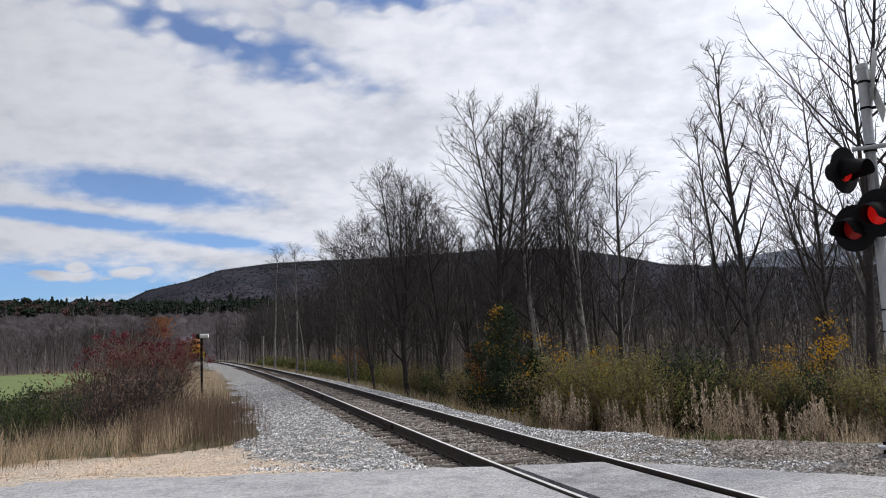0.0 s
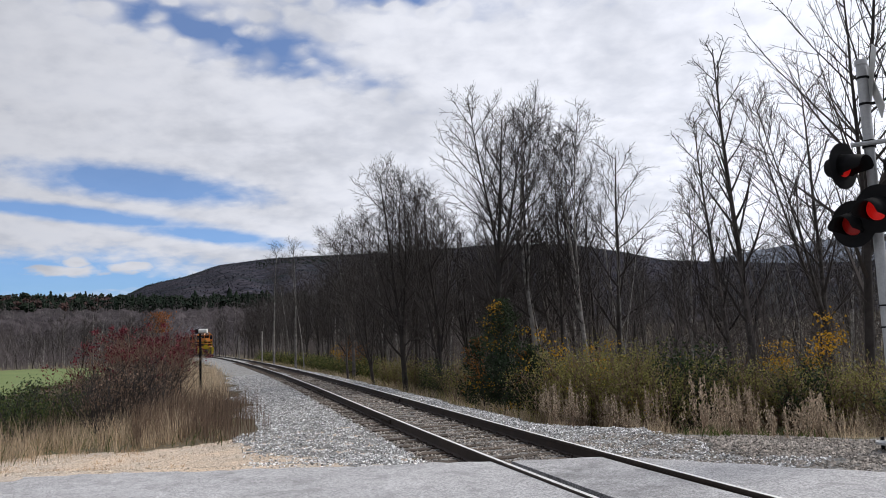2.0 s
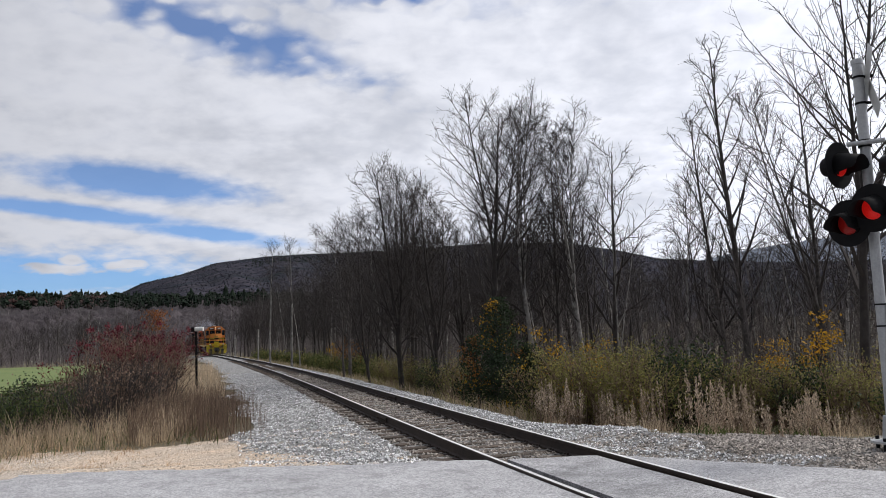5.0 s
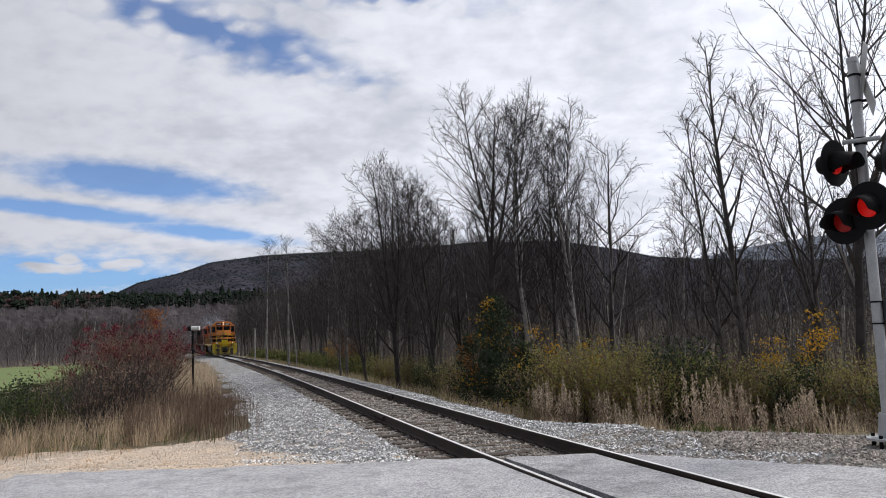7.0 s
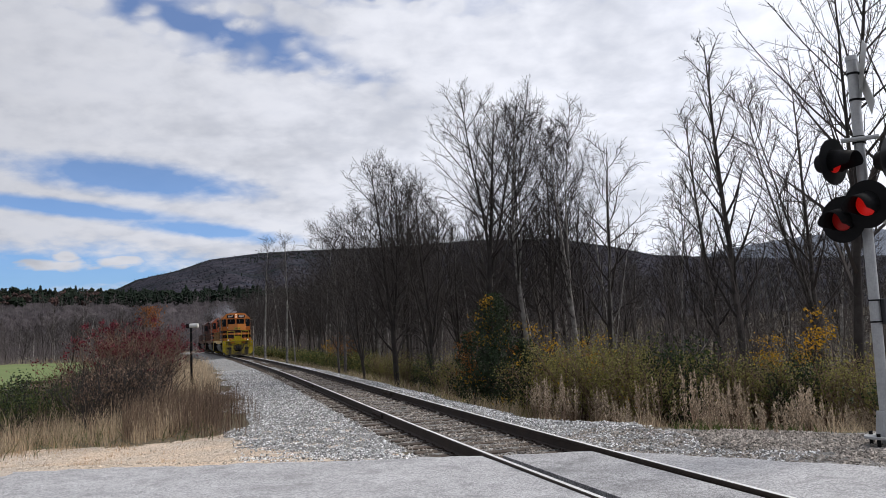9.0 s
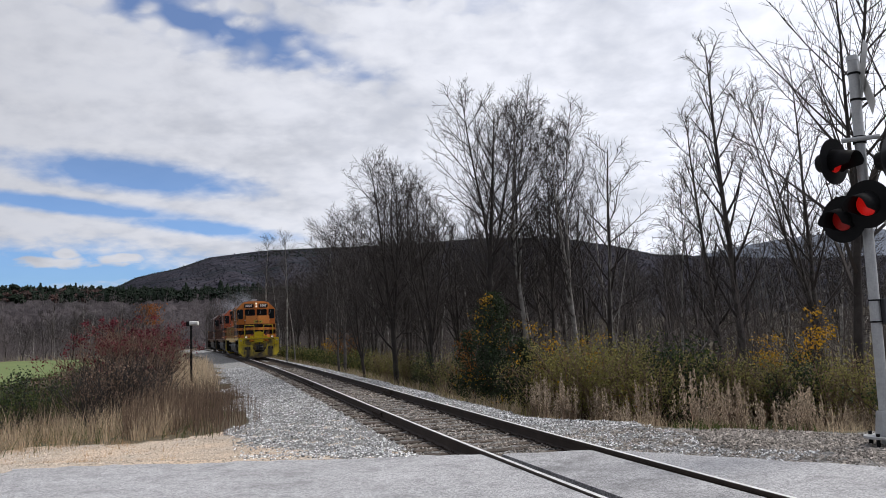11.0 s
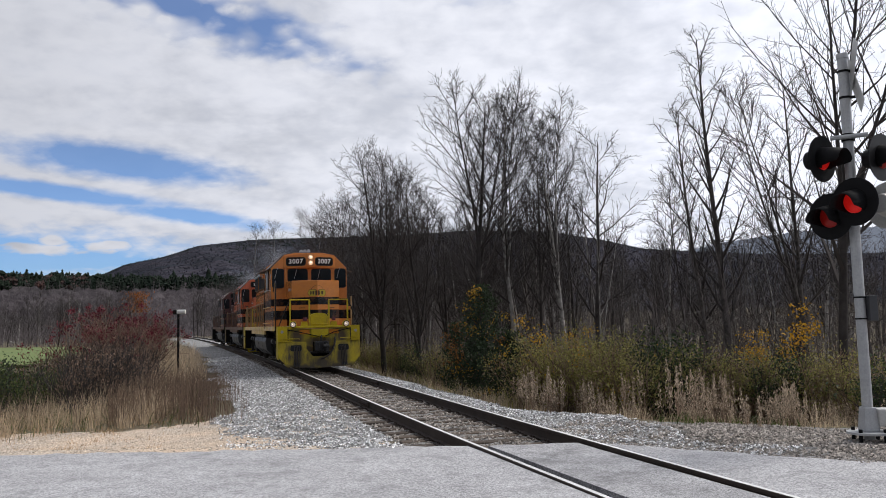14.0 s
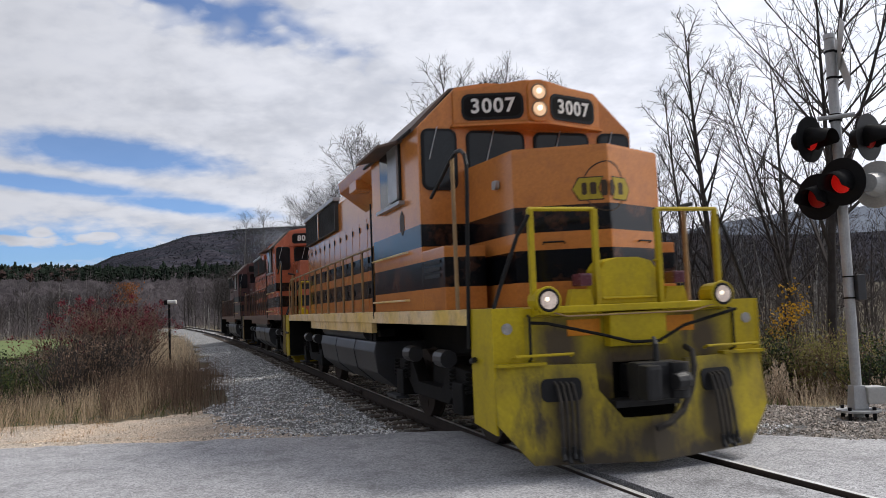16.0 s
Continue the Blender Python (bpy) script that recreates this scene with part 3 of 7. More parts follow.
def stones(name, x, y, z, size, material, label):
    """Angular stones, joined."""
    n = len(x)
    s = size[:, None, None] * RNG.uniform(0.55, 1.25, (n, 6, 1))
    v = OCT_V[None] * s + RNG.normal(0, 0.22, (n, 6, 3)) * size[:, None, None]
    a = RNG.uniform(0, 6.28, n)
    c, sn = np.cos(a)[:, None], np.sin(a)[:, None]
    v = np.stack([v[..., 0] * c - v[..., 1] * sn, v[..., 0] * sn + v[..., 1] * c, v[..., 2] * 0.75], -1)
    v = v + np.stack([x, y, z], 1)[:, None, :]
    f = np.arange(n)[:, None, None] * 6 + OCT_F[None]
    return tagged(mesh_obj(name, v.reshape(-1, 3), f.reshape(-1, 3), material), label, "stones", kind="stuff")


def scatter_line(n, ulo, uhi, dlo, dhi, power=1.0):
    u = ulo + (uhi - ulo) * RNG.random(n) ** power
    d = RNG.uniform(dlo, dhi, n)
    a = np.interp(u, U, PHI)
    return np.interp(u, U, TX) + d * np.cos(a), np.interp(u, U, TY) + d * np.sin(a), u, d


x, y, u, d = scatter_line(125000, 3.5, 48, -6.5, 3.6, 1.5)
k = (on_ballast(x, y) | ((d < -2.2) & (d > -3.9) & (y < 17.5) & (RNG.random(len(d)) < 0.3 * np.exp((d + 3.2) * 0.9)) & (y > road_edge(x)))) & (np.abs(d) > 1.3)
x, y = x[k], y[k]
stones("ballast_stones", x, y, ballast_z(x, y) + RNG.uniform(-0.01, 0.02, len(x)), RNG.uniform(0.011, 0.027, len(x)), STONE, "loose grey crushed ballast stones")
x, y, u, d = scatter_line(15000, 3.5, 42, -1.35, 1.35, 1.5)
k = on_ballast(x, y) & (np.abs(np.abs(d) - 0.755) > 0.1)
x, y = x[k], y[k]
stones("track_stones", x, y, ballast_z(x, y) + RNG.uniform(-0.01, 0.02, len(x)), RNG.uniform(0.018, 0.036, len(x)), STONE_BROWN, "brownish ballast stones between the rails")
n = 16000
x, y = RNG.uniform(-12, 1.5, n), RNG.uniform(10.8, 18, n)
k = apron(x, y) & (y > road_edge(x) - 0.1 + RNG.exponential(0.05, n))
stones("gravel_pebbles", x[k], y[k], height(x[k], y[k]) + 0.012, RNG.uniform(0.008, 0.022, k.sum()), PEBBLE, "small tan pebbles on the gravel verge")
n = 42000
x, y = RNG.uniform(1.5, 9.0, n), RNG.uniform(6.5, 15, n)
u, d = to_line(x, y)
k = (d > 0.95) & (y > road_edge(x) - 0.05) & (y < road_edge(x) + 3.4 + 0.4 * np.sin(x * 3))
stones("verge_stones", x[k], y[k], height(x[k], y[k]) + 0.018, RNG.uniform(0.014, 0.032, k.sum()), STONE_BROWN, "brownish grey stones along the road's edge beyond the rails")
STONE_GROUND = sheet("stone_verge", np.arange(1.2, 12, 0.25), np.arange(6, 14, 0.25), lambda x, y: height(x, y) + 0.006, BALLAST, "dark stony verge under the crossing signal",
                     keep=lambda x, y: (to_line(x, y)[1] > 1.4) & (y > road_edge(x) - 0.3) & (y < road_edge(x) + 3.6 + 0.3 * np.sin(x * 3)))


# ---- trees ----
def limb(buf, p, d, length, r0, r1, seg, sides, bend, lift):
    """Grow one tapered limb; returns its centre points and directions."""
    V, F = buf
    pts = []
    p, d = Vector(p), Vector(d).normalized()
    base = len(V)
    for i in range(seg + 1):
        a = d.orthogonal().normalized()
        b = d.cross(a)
        r = r0 + (r1 - r0) * i / seg
        for k in range(sides):
            q = 2 * math.pi * k / sides
            V.append(p + (a * math.cos(q) + b * math.sin(q)) * r)
        pts.append((p.copy(), d.copy(), r))
        if i:
            o = base + (i - 1) * sides
            for k in range(sides):
                F.append((o + k, o + (k + 1) % sides, o + sides + (k + 1) % sides, o + sides + k))
        p = p + d * (length / seg)
        d = (d + Vector((random.gauss(0, bend), random.gauss(0, bend), random.gauss(0, bend * 0.6) + lift))).normalized()
    return pts


def between(pts, f):
    x = f * (len(pts) - 1)
    i = min(int(x), len(pts) - 2)
    a, b = pts[i], pts[i + 1]
    w = x - i
    return a[0].lerp(b[0], w), a[1].lerp(b[1], w).normalized(), a[2] + (b[2] - a[2]) * w


def side_way(d, angle, spin):
    a = d.orthogonal().normalized()
    b = d.cross(a)
    return d * math.cos(angle) + (a * math.cos(spin) + b * math.sin(spin)) * math.sin(angle)


def bare_tree(name, seed, tall, r, lean=(0, 0), limbs=14, fork=0.0, low=0.35, spread=0.9, twigs=(6, 3, 2), bark=None, label="", crooked=0.05, angle=(32, 55), twig_len=1.0, fork_at=(0.22, 0.42)):
    """A leafless tree: trunk, and a crown of rising limbs, branches and twigs."""
    random.seed(seed)
    root = tagged(empty(name), label, "tree")
    tb, cb = ([], []), ([], [])
    d = Vector((lean[0], lean[1], 1)).normalized()
    trunk = limb(tb, (0, 0, -0.4), d, tall * 0.97, r, r * 0.1, 13, 8, crooked * 0.8, 0.03)
    stems = [trunk]
    if fork:
        for k in range(2 if fork > 0.5 else 1):
            p0, d0, r0 = between(trunk, random.uniform(*fork_at))
            rise = (tall - p0.z) * random.uniform(0.8, 0.98)
            stems.append(limb(tb, p0, side_way(d0, radians(random.uniform(8, 15)), random.uniform(0, 6.28)), rise, r0 * 0.72, r0 * 0.09, 10, 6, crooked * 1.1, 0.035))
    fine = 0.0056
    for s, stem in enumerate(stems):
        cnt = limbs if s == 0 else int(limbs * 0.75)
        first = low if s == 0 else 0.14
        for i in range(cnt):
            f = first + (0.985 - first) * ((i + random.random()) / cnt)
            p1, d1, r1 = between(stem, f)
            ln = tall * spread * 0.34 * (1.04 - f) ** 0.62 * random.uniform(0.65, 1.2) + 0.3
            l1 = limb(cb, p1, side_way(d1, radians(random.uniform(*angle)), i * 2.4 + random.random()), ln, max(min(r1 * 0.58, 0.016 + 0.015 * ln), 0.017), 0.0085, 6, 4, 0.055, 0.055)
            for j in range(twigs[0]):
                g = 0.16 + 0.82 * (j + random.random()) / twigs[0]
                p2, d2, r2 = between(l1, g)
                l2 = limb(cb, p2, side_way(d2, radians(random.uniform(26, 50)), j * 3.14 + random.uniform(-0.8, 0.8)), (ln * random.uniform(0.3, 0.5) * (1.15 - 0.7 * g) + 0.15) * twig_len, max(r2 * 0.6, fine * 1.7), fine, 3, 3, 0.08, 0.05)
                for k in range(twigs[1]):
                    p3, d3, r3 = between(l2, 0.15 + 0.83 * (k + random.random()) / twigs[1])
                    l3 = limb(cb, p3, side_way(d3, radians(random.uniform(25, 50)), random.uniform(0, 6.28)), random.uniform(0.2, 0.55) * twig_len, fine * 1.2, fine * 0.75, 2 if twigs[2] else 1, 3, 0.08, 0.05)
                    for q in range(twigs[2]):
                        p4, d4, r4 = between(l3, random.uniform(0.2, 0.9))
                        limb(cb, p4, side_way(d4, radians(random.uniform(25, 50)), random.uniform(0, 6.28)), random.uniform(0.12, 0.3) * twig_len, fine * 0.9, fine * 0.55, 1, 3, 0.08, 0.02)
    # short dead twigs on the lower trunk
    for i in range(int(limbs * (0.8 if twigs[2] else 0.4))):
        p1, d1, r1 = between(trunk, random.uniform(0.08, low + 0.25))
        l1 = limb(cb, p1, side_way(d1, radians(random.uniform(55, 95)), random.uniform(0, 6.28)), random.uniform(0.4, 1.5), 0.011, 0.005, 4, 3, 0.12, -0.01)
        for j in range(2):
            p2, d2, r2 = between(l1, random.uniform(0.3, 0.95))
            limb(cb, p2, side_way(d2, radians(random.uniform(30, 60)), random.uniform(0, 6.28)), random.uniform(0.15, 0.5), 0.006, 0.0035, 2, 3, 0.1, 0.0)
    mesh_obj("trunk", np.array(tb[0]), np.array(tb[1]), bark or BARK, root, smooth=True)
    mesh_obj("crown", np.array(cb[0]), np.array(cb[1]), TWIG, root)
    return root


def polar(az, dist):
    x, y = dist * math.sin(radians(az)), dist * math.cos(radians(az))
    return x, y, float(height(x, y))


def put(ob, az, dist, turn=0.0):
    ob.matrix_world = pose(*polar(az, dist), 0, 0, turn)
    return ob


G1 = "trees beside the railway"
# tall trees in front of the wood: azimuth, distance, height ...
put(bare_tree("tall_tree", 11, 11.7, 0.165, (-0.02, 0), 24, 0.6, 0.26, 0.82, (6, 3, 2), BARK_DARK, "tall leafless dark-barked tree at the wood's edge", 0.03, (30, 52), fork_at=(0.4, 0.5)), 2.9, 31, 200)
put(bare_tree("tall_tree", 12, 12.2, 0.12, (-0.015, 0), 24, 0.6, 0.26, 0.85, (7, 4, 2), BIRCH, "tall leafless pale-barked tree with a forked stem", 0.035, (28, 48), fork_at=(0.34, 0.45)), 5.9, 32)
put(bare_tree("tall_tree", 13, 11.2, 0.105, (-0.02, 0), 25, 0.6, 0.24, 0.75, (6, 4, 2), BIRCH, "tall leafless tree with slender upright limbs", 0.035, (24, 44)), 9.3, 32)
put(bare_tree("tall_tree", 21, 11.0, 0.095, (0.02, 0), 18, 0.0, 0.24, 0.65, (5, 3, 1), BARK_DARK, "slim leafless tree between two taller ones", 0.035, (28, 46)), 7.5, 33)
put(bare_tree("tall_tree", 14, 9.9, 0.135, (0.02, 0), 20, 0.0, 0.24, 1.0, (7, 3, 1), BARK_DARK, "shorter leafless tree with stubby crooked limbs", 0.05, (36, 62)), 11.4, 31)
put(bare_tree("tall_tree", 15, 10.4, 0.13, (-0.05, 0), 24, 1.0, 0.14, 1.05, (7, 4, 2), BARK_DARK, "many-stemmed leafless tree leaning out over the ballast", 0.035, (28, 50), fork_at=(0.1, 0.25)), -3.4, 36)
put(bare_tree("tall_tree", 22, 9.4, 0.11, (-0.03, 0), 21, 1.0, 0.16, 0.9, (6, 4, 2), BARK_DARK, "many-limbed leafless tree at the wood's edge", 0.04, (28, 50), fork_at=(0.12, 0.3)), -0.9, 35)
put(bare_tree("tall_tree", 25, 9.0, 0.080, (-0.10, 0), 22, 1.0, 0.14, 1.0, (6, 4, 1), BARK_DARK, "low spreading leafless tree leaning over the verge", 0.04, (30, 55), fork_at=(0.1, 0.22)), -5.6, 41)
put(bare_tree("tall_tree", 26, 8.9, 0.075, (-0.04, 0), 20, 0.6, 0.16, 0.8, (6, 4, 1), BARK, "grey leafless tree at the bend of the wood", 0.04), -7.4, 47)
put(bare_tree("tall_tree", 16, 11.7, 0.14, (-0.05, 0), 30, 0.0, 0.2, 0.6, (7, 2, 1), BARK, "tall leaning poplar with grey bark and thin limbs", 0.022, (25, 44), 0.75), 20.2, 26)
put(bare_tree("tall_tree", 17, 9.8, 0.1, (-0.05, 0), 24, 0.0, 0.2, 0.6, (7, 2, 1), BARK, "slender leafless tree beside the leaning poplar", 0.03, (25, 44), 0.75), 18.9, 27)
put(bare_tree("tall_tree", 27, 7.6, 0.055, (-0.03, 0), 20, 0.0, 0.18, 0.7, (5, 3, 2), BARK_DARK, "small leafless tree below the leaning poplar", 0.05, (35, 60)), 17.6, 28)
put(bare_tree("tall_tree", 18, 10.8, 0.1, (-0.02, 0), 22, 0.6, 0.18, 0.65, (6, 3, 1), BARK, "leafless tree behind the crossing signal", 0.03, (30, 50)), 24.6, 27)
put(bare_tree("tall_tree", 19, 14.4, 0.15, (0.05, 0), 20, 0.6, 0.22, 0.9, (6, 3, 1), BARK_DARK, "tall dark leafless tree above the crossing signal", 0.035, (34, 58)), 26.6, 25)
put(bare_tree("tall_tree", 20, 8.0, 0.056, (-0.02, 0), 18, 0.0, 0.16, 0.65, (5, 3, 2), BIRCH, "small pale-barked leafless tree", 0.05), 16.2, 29)
put(bare_tree("birch_tree", 23, 10.6, 0.11, (-0.01, 0), 20, 0.0, 0.42, 0.5, (6, 4, 1), BIRCH, "slim white-barked birch beside the track", 0.02), -10.95, 66)
put(bare_tree("birch_tree", 24, 11.2, 0.11, (-0.02, 0), 20, 0.0, 0.42, 0.5, (6, 4, 1), BIRCH, "tall white-barked birch beside the track", 0.02), -12.4, 74)

VARIANTS = [
    bare_tree("forest_tree", 31, 9.0, 0.12, (0.03, 0), 15, 0.6, 0.3, 0.8, (5, 3, 0), BARK, "leafless grey forest tree in the wood", 0.04),
    bare_tree("forest_tree", 32, 8.0, 0.115, (-0.05, 0), 15, 0.0, 0.25, 0.85, (5, 3, 0), BARK_DARK, "leafless dark forest tree in the wood", 0.05),
    bare_tree("forest_tree", 33, 9.5, 0.1, (0.0, 0), 15, 0.0, 0.35, 0.65, (5, 3, 0), BIRCH, "slim leafless pale-stemmed forest tree in the wood", 0.03),
    bare_tree("forest_tree", 34, 7.0, 0.08, (-0.1, 0), 13, 1.0, 0.2, 1.0, (5, 3, 0), BARK_DARK, "low forked leafless forest tree in the wood", 0.06, fork_at=(0.1, 0.3)),
    bare_tree("birch_tree", 35, 9.0, 0.064, (-0.02, 0), 16, 0.0, 0.3, 0.55, (5, 3, 0), BIRCH, "white-barked leafless birch in the wood", 0.03),
    bare_tree("forest_tree", 36, 8.5, 0.11, (0.06, 0), 16, 0.6, 0.22, 0.9, (5, 3, 0), BARK_DARK, "many-limbed leafless forest tree in the wood", 0.06),
    bare_tree("forest_tree", 37, 7.5, 0.07, (0.12, 0), 14, 1.0, 0.18, 0.9, (5, 3, 0), BARK, "leaning forked leafless forest tree in the wood", 0.06, fork_at=(0.12, 0.3)),
]
for v in VARIANTS:
    tagged(v, group=G1)


def wood():
    rnd = random.Random(77)
    placed = []
    tries = 0
    while len(placed) < 290 and tries < 12000:
        tries += 1
        u = 18 + 200 * rnd.random() ** 1.6
        d = 8.0 + 46 * rnd.random() ** 1.7
        p = along(u, d)
        az = math.degrees(math.atan2(p[0], p[1]))
        dist = math.hypot(p[0], p[1])
        if not -19 < az < 34 or dist < 33:
            continue
        if az > 12.5 and d < 24:
            continue
        if any((p[0] - a) ** 2 + (p[1] - b) ** 2 < 0.8 + dist * 0.008 for a, b in placed):
            continue
        placed.append((p[0], p[1]))
        # crowns keep near the skyline of the wood
        s = rnd.uniform(0.72, 1.0) * (1.0 + 0.0035 * min(u, 160) * (1 if d < 20 else 0.7))
        k = rnd.choice((0, 0, 1, 1, 2, 3, 4, 5, 5, 6))
        m = Matrix.Translation((p[0], p[1], float(height(p[0], p[1])))) @ Matrix.Rotation(rnd.uniform(0, 6.28), 4, "Z")
        c = copy_thing(VARIANTS[k], m)
        c.scale = (s, s, s)
    # tall pale trees where the wood meets the curve
    for i in range(44):
        p = along(rnd.uniform(46, 108), rnd.uniform(8.0, 18.0))
        c = copy_thing(VARIANTS[rnd.choice((0, 2, 2, 4, 4, 5))], pose(p[0], p[1], float(height(p[0], p[1])), 0, 0, rnd.uniform(0, 360)))
        s = rnd.uniform(1.12, 1.4)
        c.scale = (s, s, s)
    # wood across the meadow
    for i in range(100):
        az, dist = rnd.uniform(-34, -13), rnd.uniform(116, 200)
        p = polar(az, dist)
        if to_line(p[0], p[1])[1][0] > -9:
            continue
        c = copy_thing(VARIANTS[rnd.randrange(7)], pose(*p, 0, 0, rnd.uniform(0, 360)))
        c.scale = (1, 1, rnd.uniform(0.75, 1.0))
    for v, (az, dist) in zip(VARIANTS, ((-7.0, 52), (-5.0, 46), (8.0, 41), (15.0, 46), (-10.4, 70), (1.2, 40), (4.6, 39))):
        v.matrix_world = pose(*polar(az, dist), 0, 0, 40 * az)


wood()


def cones(start, end, r0, r1):
    """Three-sided tapering twigs from start to end; arrays of vertices and quads."""
    n = len(start)
    d = end - start
    d = d / (np.linalg.norm(d, axis=1)[:, None] + 1e-9)
    a = np.cross(d, np.array((0.31, 0.95, 0.05)))
    a = a / (np.linalg.norm(a, axis=1)[:, None] + 1e-9)
    b = np.cross(d, a)
    ring = [a * math.cos(q) + b * math.sin(q) for q in (0.0, 2.0944, 4.1888)]
    V = np.stack([start + g * r0[:, None] for g in ring] + [end + g * r1[:, None] for g in ring], 1)
    i = np.arange(n)[:, None] * 6
    F = np.concatenate([i + np.array(q)[None, :] for q in ((0, 1, 4, 3), (1, 2, 5, 4), (2, 0, 3, 5))])
    return V.reshape(-1, 3), F


def thicket(name, pts, tall, rad, material, label, tilt=0.12, branches=6, twigs=3, rise=0.8):
    """Slender leafless stems with rising branches and twigs, in one mesh."""
    n = len(pts)
    way = np.concatenate([RNG.normal(0, tilt, (n, 2)), np.ones((n, 1))], 1)
    curl = np.concatenate([RNG.normal(0, tilt * 0.9, (n, 2)), np.zeros((n, 1))], 1)

    def at(f, k=slice(None)):
        f = np.asarray(f)[..., None]
        return pts[k] + (0, 0, -0.1) + tall[k][..., None] * (way[k] * f + curl[k] * f * f)
    V, F, base = [], [], 0

    def add(p, q, r0, r1):
        nonlocal base
        v, f = cones(p, q, r0, r1)
        V.append(v)
        F.append(f + base)
        base += len(v)
    for lo, hi in ((0.0, 0.4), (0.4, 0.75), (0.75, 1.0)):
        add(at(np.full(n, lo)), at(np.full(n, hi)), rad * (1 - 0.85 * lo), rad * (1 - 0.85 * hi))
    for j in range(branches):
        f = RNG.uniform(0.15, 0.95, n)
        g = RNG.uniform(0, 6.28, n)
        ln = tall * RNG.uniform(0.16, 0.38, n) * (1.15 - f)
        out = np.stack([np.cos(g), np.sin(g), RNG.uniform(0.3, 1.2, n) * rise], 1)
        p = at(f)
        q = p + out * (ln * 0.55)[:, None]
        w = q + (out * (0.75, 0.75, 1.0) + RNG.normal(0, 0.2, (n, 3)) + (0, 0, 0.25)) * (ln * 0.5)[:, None]
        rr = rad * (1 - 0.85 * f) * 0.6
        add(p, q, rr, rr * 0.7)
        add(q, w, rr * 0.7, rr * 0.3)
        for k in range(twigs):
            c = RNG.random(n)[:, None]
            p2 = q + (w - q) * c if k % 2 else p + (q - p) * (0.3 + 0.7 * c)
            e = p2 + (out * 0.7 + RNG.normal(0, 0.5, (n, 3)) + (0, 0, 0.3)) * (ln * RNG.uniform(0.2, 0.5, n))[:, None]
            add(p2, e, rr * 0.45, rr * 0.2)
    return tagged(mesh_obj(name, np.concatenate(V), np.concatenate(F), material), label, name.replace("_", " "), kind="stuff")


def sticks(name, pts, tall, rad, material, label, tilt=0.12, kinks=3):
    """Thin upright stems in one mesh, three-sided and bent."""
    n = len(pts)
    V = []
    off = np.zeros((n, 2))
    way = RNG.normal(0, tilt, (n, 2))
    ang = np.arange(3) * 2.0944
    for k in range(kinks + 1):
        f = k / kinks
        r = rad * (1 - 0.8 * f)
        ring = np.stack([pts[:, None, 0] + off[:, None, 0] + r[:, None] * np.cos(ang), pts[:, None, 1] + off[:, None, 1] + r[:, None] * np.sin(ang),
                         np.broadcast_to((pts[:, 2] - 0.1 + tall * f)[:, None], (n, 3))], -1)
        V.append(ring)
        off = off + way * (tall / kinks)[:, None]
        way = way + RNG.normal(0, tilt * 0.6, (n, 2))
    V = np.stack(V, 1)
    per = 3 * (kinks + 1)
    i = np.arange(n)[:, None, None] * per + np.arange(kinks)[None, :, None] * 3
    a, b = np.arange(3)[None, None, :], (np.arange(3)[None, None, :] + 1) % 3
    F = np.stack([i + a, i + b, i + b + 3, i + a + 3], -1)
    return tagged(mesh_obj(name, V.reshape(-1, 3), F.reshape(-1, 4), material), label, name.replace("_", " "), kind="stuff")


def along_pts(n, ulo, uhi, dlo, dhi, pu=1.3, pd=1.3, amin=-40, amax=40):
    u = ulo + (uhi - ulo) * RNG.random(n) ** pu
    d = dlo + (dhi - dlo) * RNG.random(n) ** pd
    a = np.interp(u, U, PHI)
    x = np.interp(u, U, TX) + d * np.cos(a)
    y = np.interp(u, U, TY) + d * np.sin(a)
    az = np.degrees(np.arctan2(x, y))
    k = (az > amin) & (az < amax) & (y > 12)
    x, y = x[k], y[k]
    return np.stack([x, y, height(x, y)], 1)


SAPLING = mat("sapling_bark", (0.085, 0.073, 0.071), (0.14, 0.12, 0.115), 0.5, 0.92, 0.0, 10, island=0.35)
p = along_pts(2600, 14, 170, 8, 50, 1.4, 1.3, -19, 34)
thicket("undergrowth", p, RNG.uniform(2.0, 6.0, len(p)), RNG.uniform(0.010, 0.026, len(p)), SAPLING, "thicket of thin leafless saplings in the wood", 0.1, 6, 2)
p = along_pts(3200, 14, 190, 7.5, 46, 1.4, 1.3, -19, 34)
thicket("brush", p, RNG.uniform(1.0, 3.2, len(p)), RNG.uniform(0.008, 0.015, len(p)), SAPLING, "tangled dark brushwood under the trees", 0.3, 5, 2, 0.6)
# pale birch stems that also stand in for highlights on trunk sides
p = along_pts(260, 16, 150, 9, 40, 1.2, 1.1, -17, 34)
thicket("pale_saplings", p, RNG.uniform(3.0, 7.5, len(p)), RNG.uniform(0.016, 0.038, len(p)), BIRCH, "slender saplings, pale for birch bark and for sunlit trunk sides", 0.05, 7, 2)
p = belt(18, -34, -13, 112, 150)
p = p[to_line(p[:, 0], p[:, 1])[1] < -8]
thicket("dead_trunks", p, RNG.uniform(4.0, 7.0, len(p)), RNG.uniform(0.06, 0.11, len(p)), BIRCH, "pale dead trees in the wood across the meadow", 0.06, 8, 2)
p = belt(2600, -36, -12, 116, 250)
p = p[to_line(p[:, 0], p[:, 1])[1] < -8]
thicket("far_undergrowth", p, RNG.uniform(2.5, 7.0, len(p)), RNG.uniform(0.02, 0.045, len(p)), GREY_WOOD, "grey leafless wood across the meadow", 0.15, 6, 1)
p = on_hill(2600, 0.0, 0.8, -40, -6)
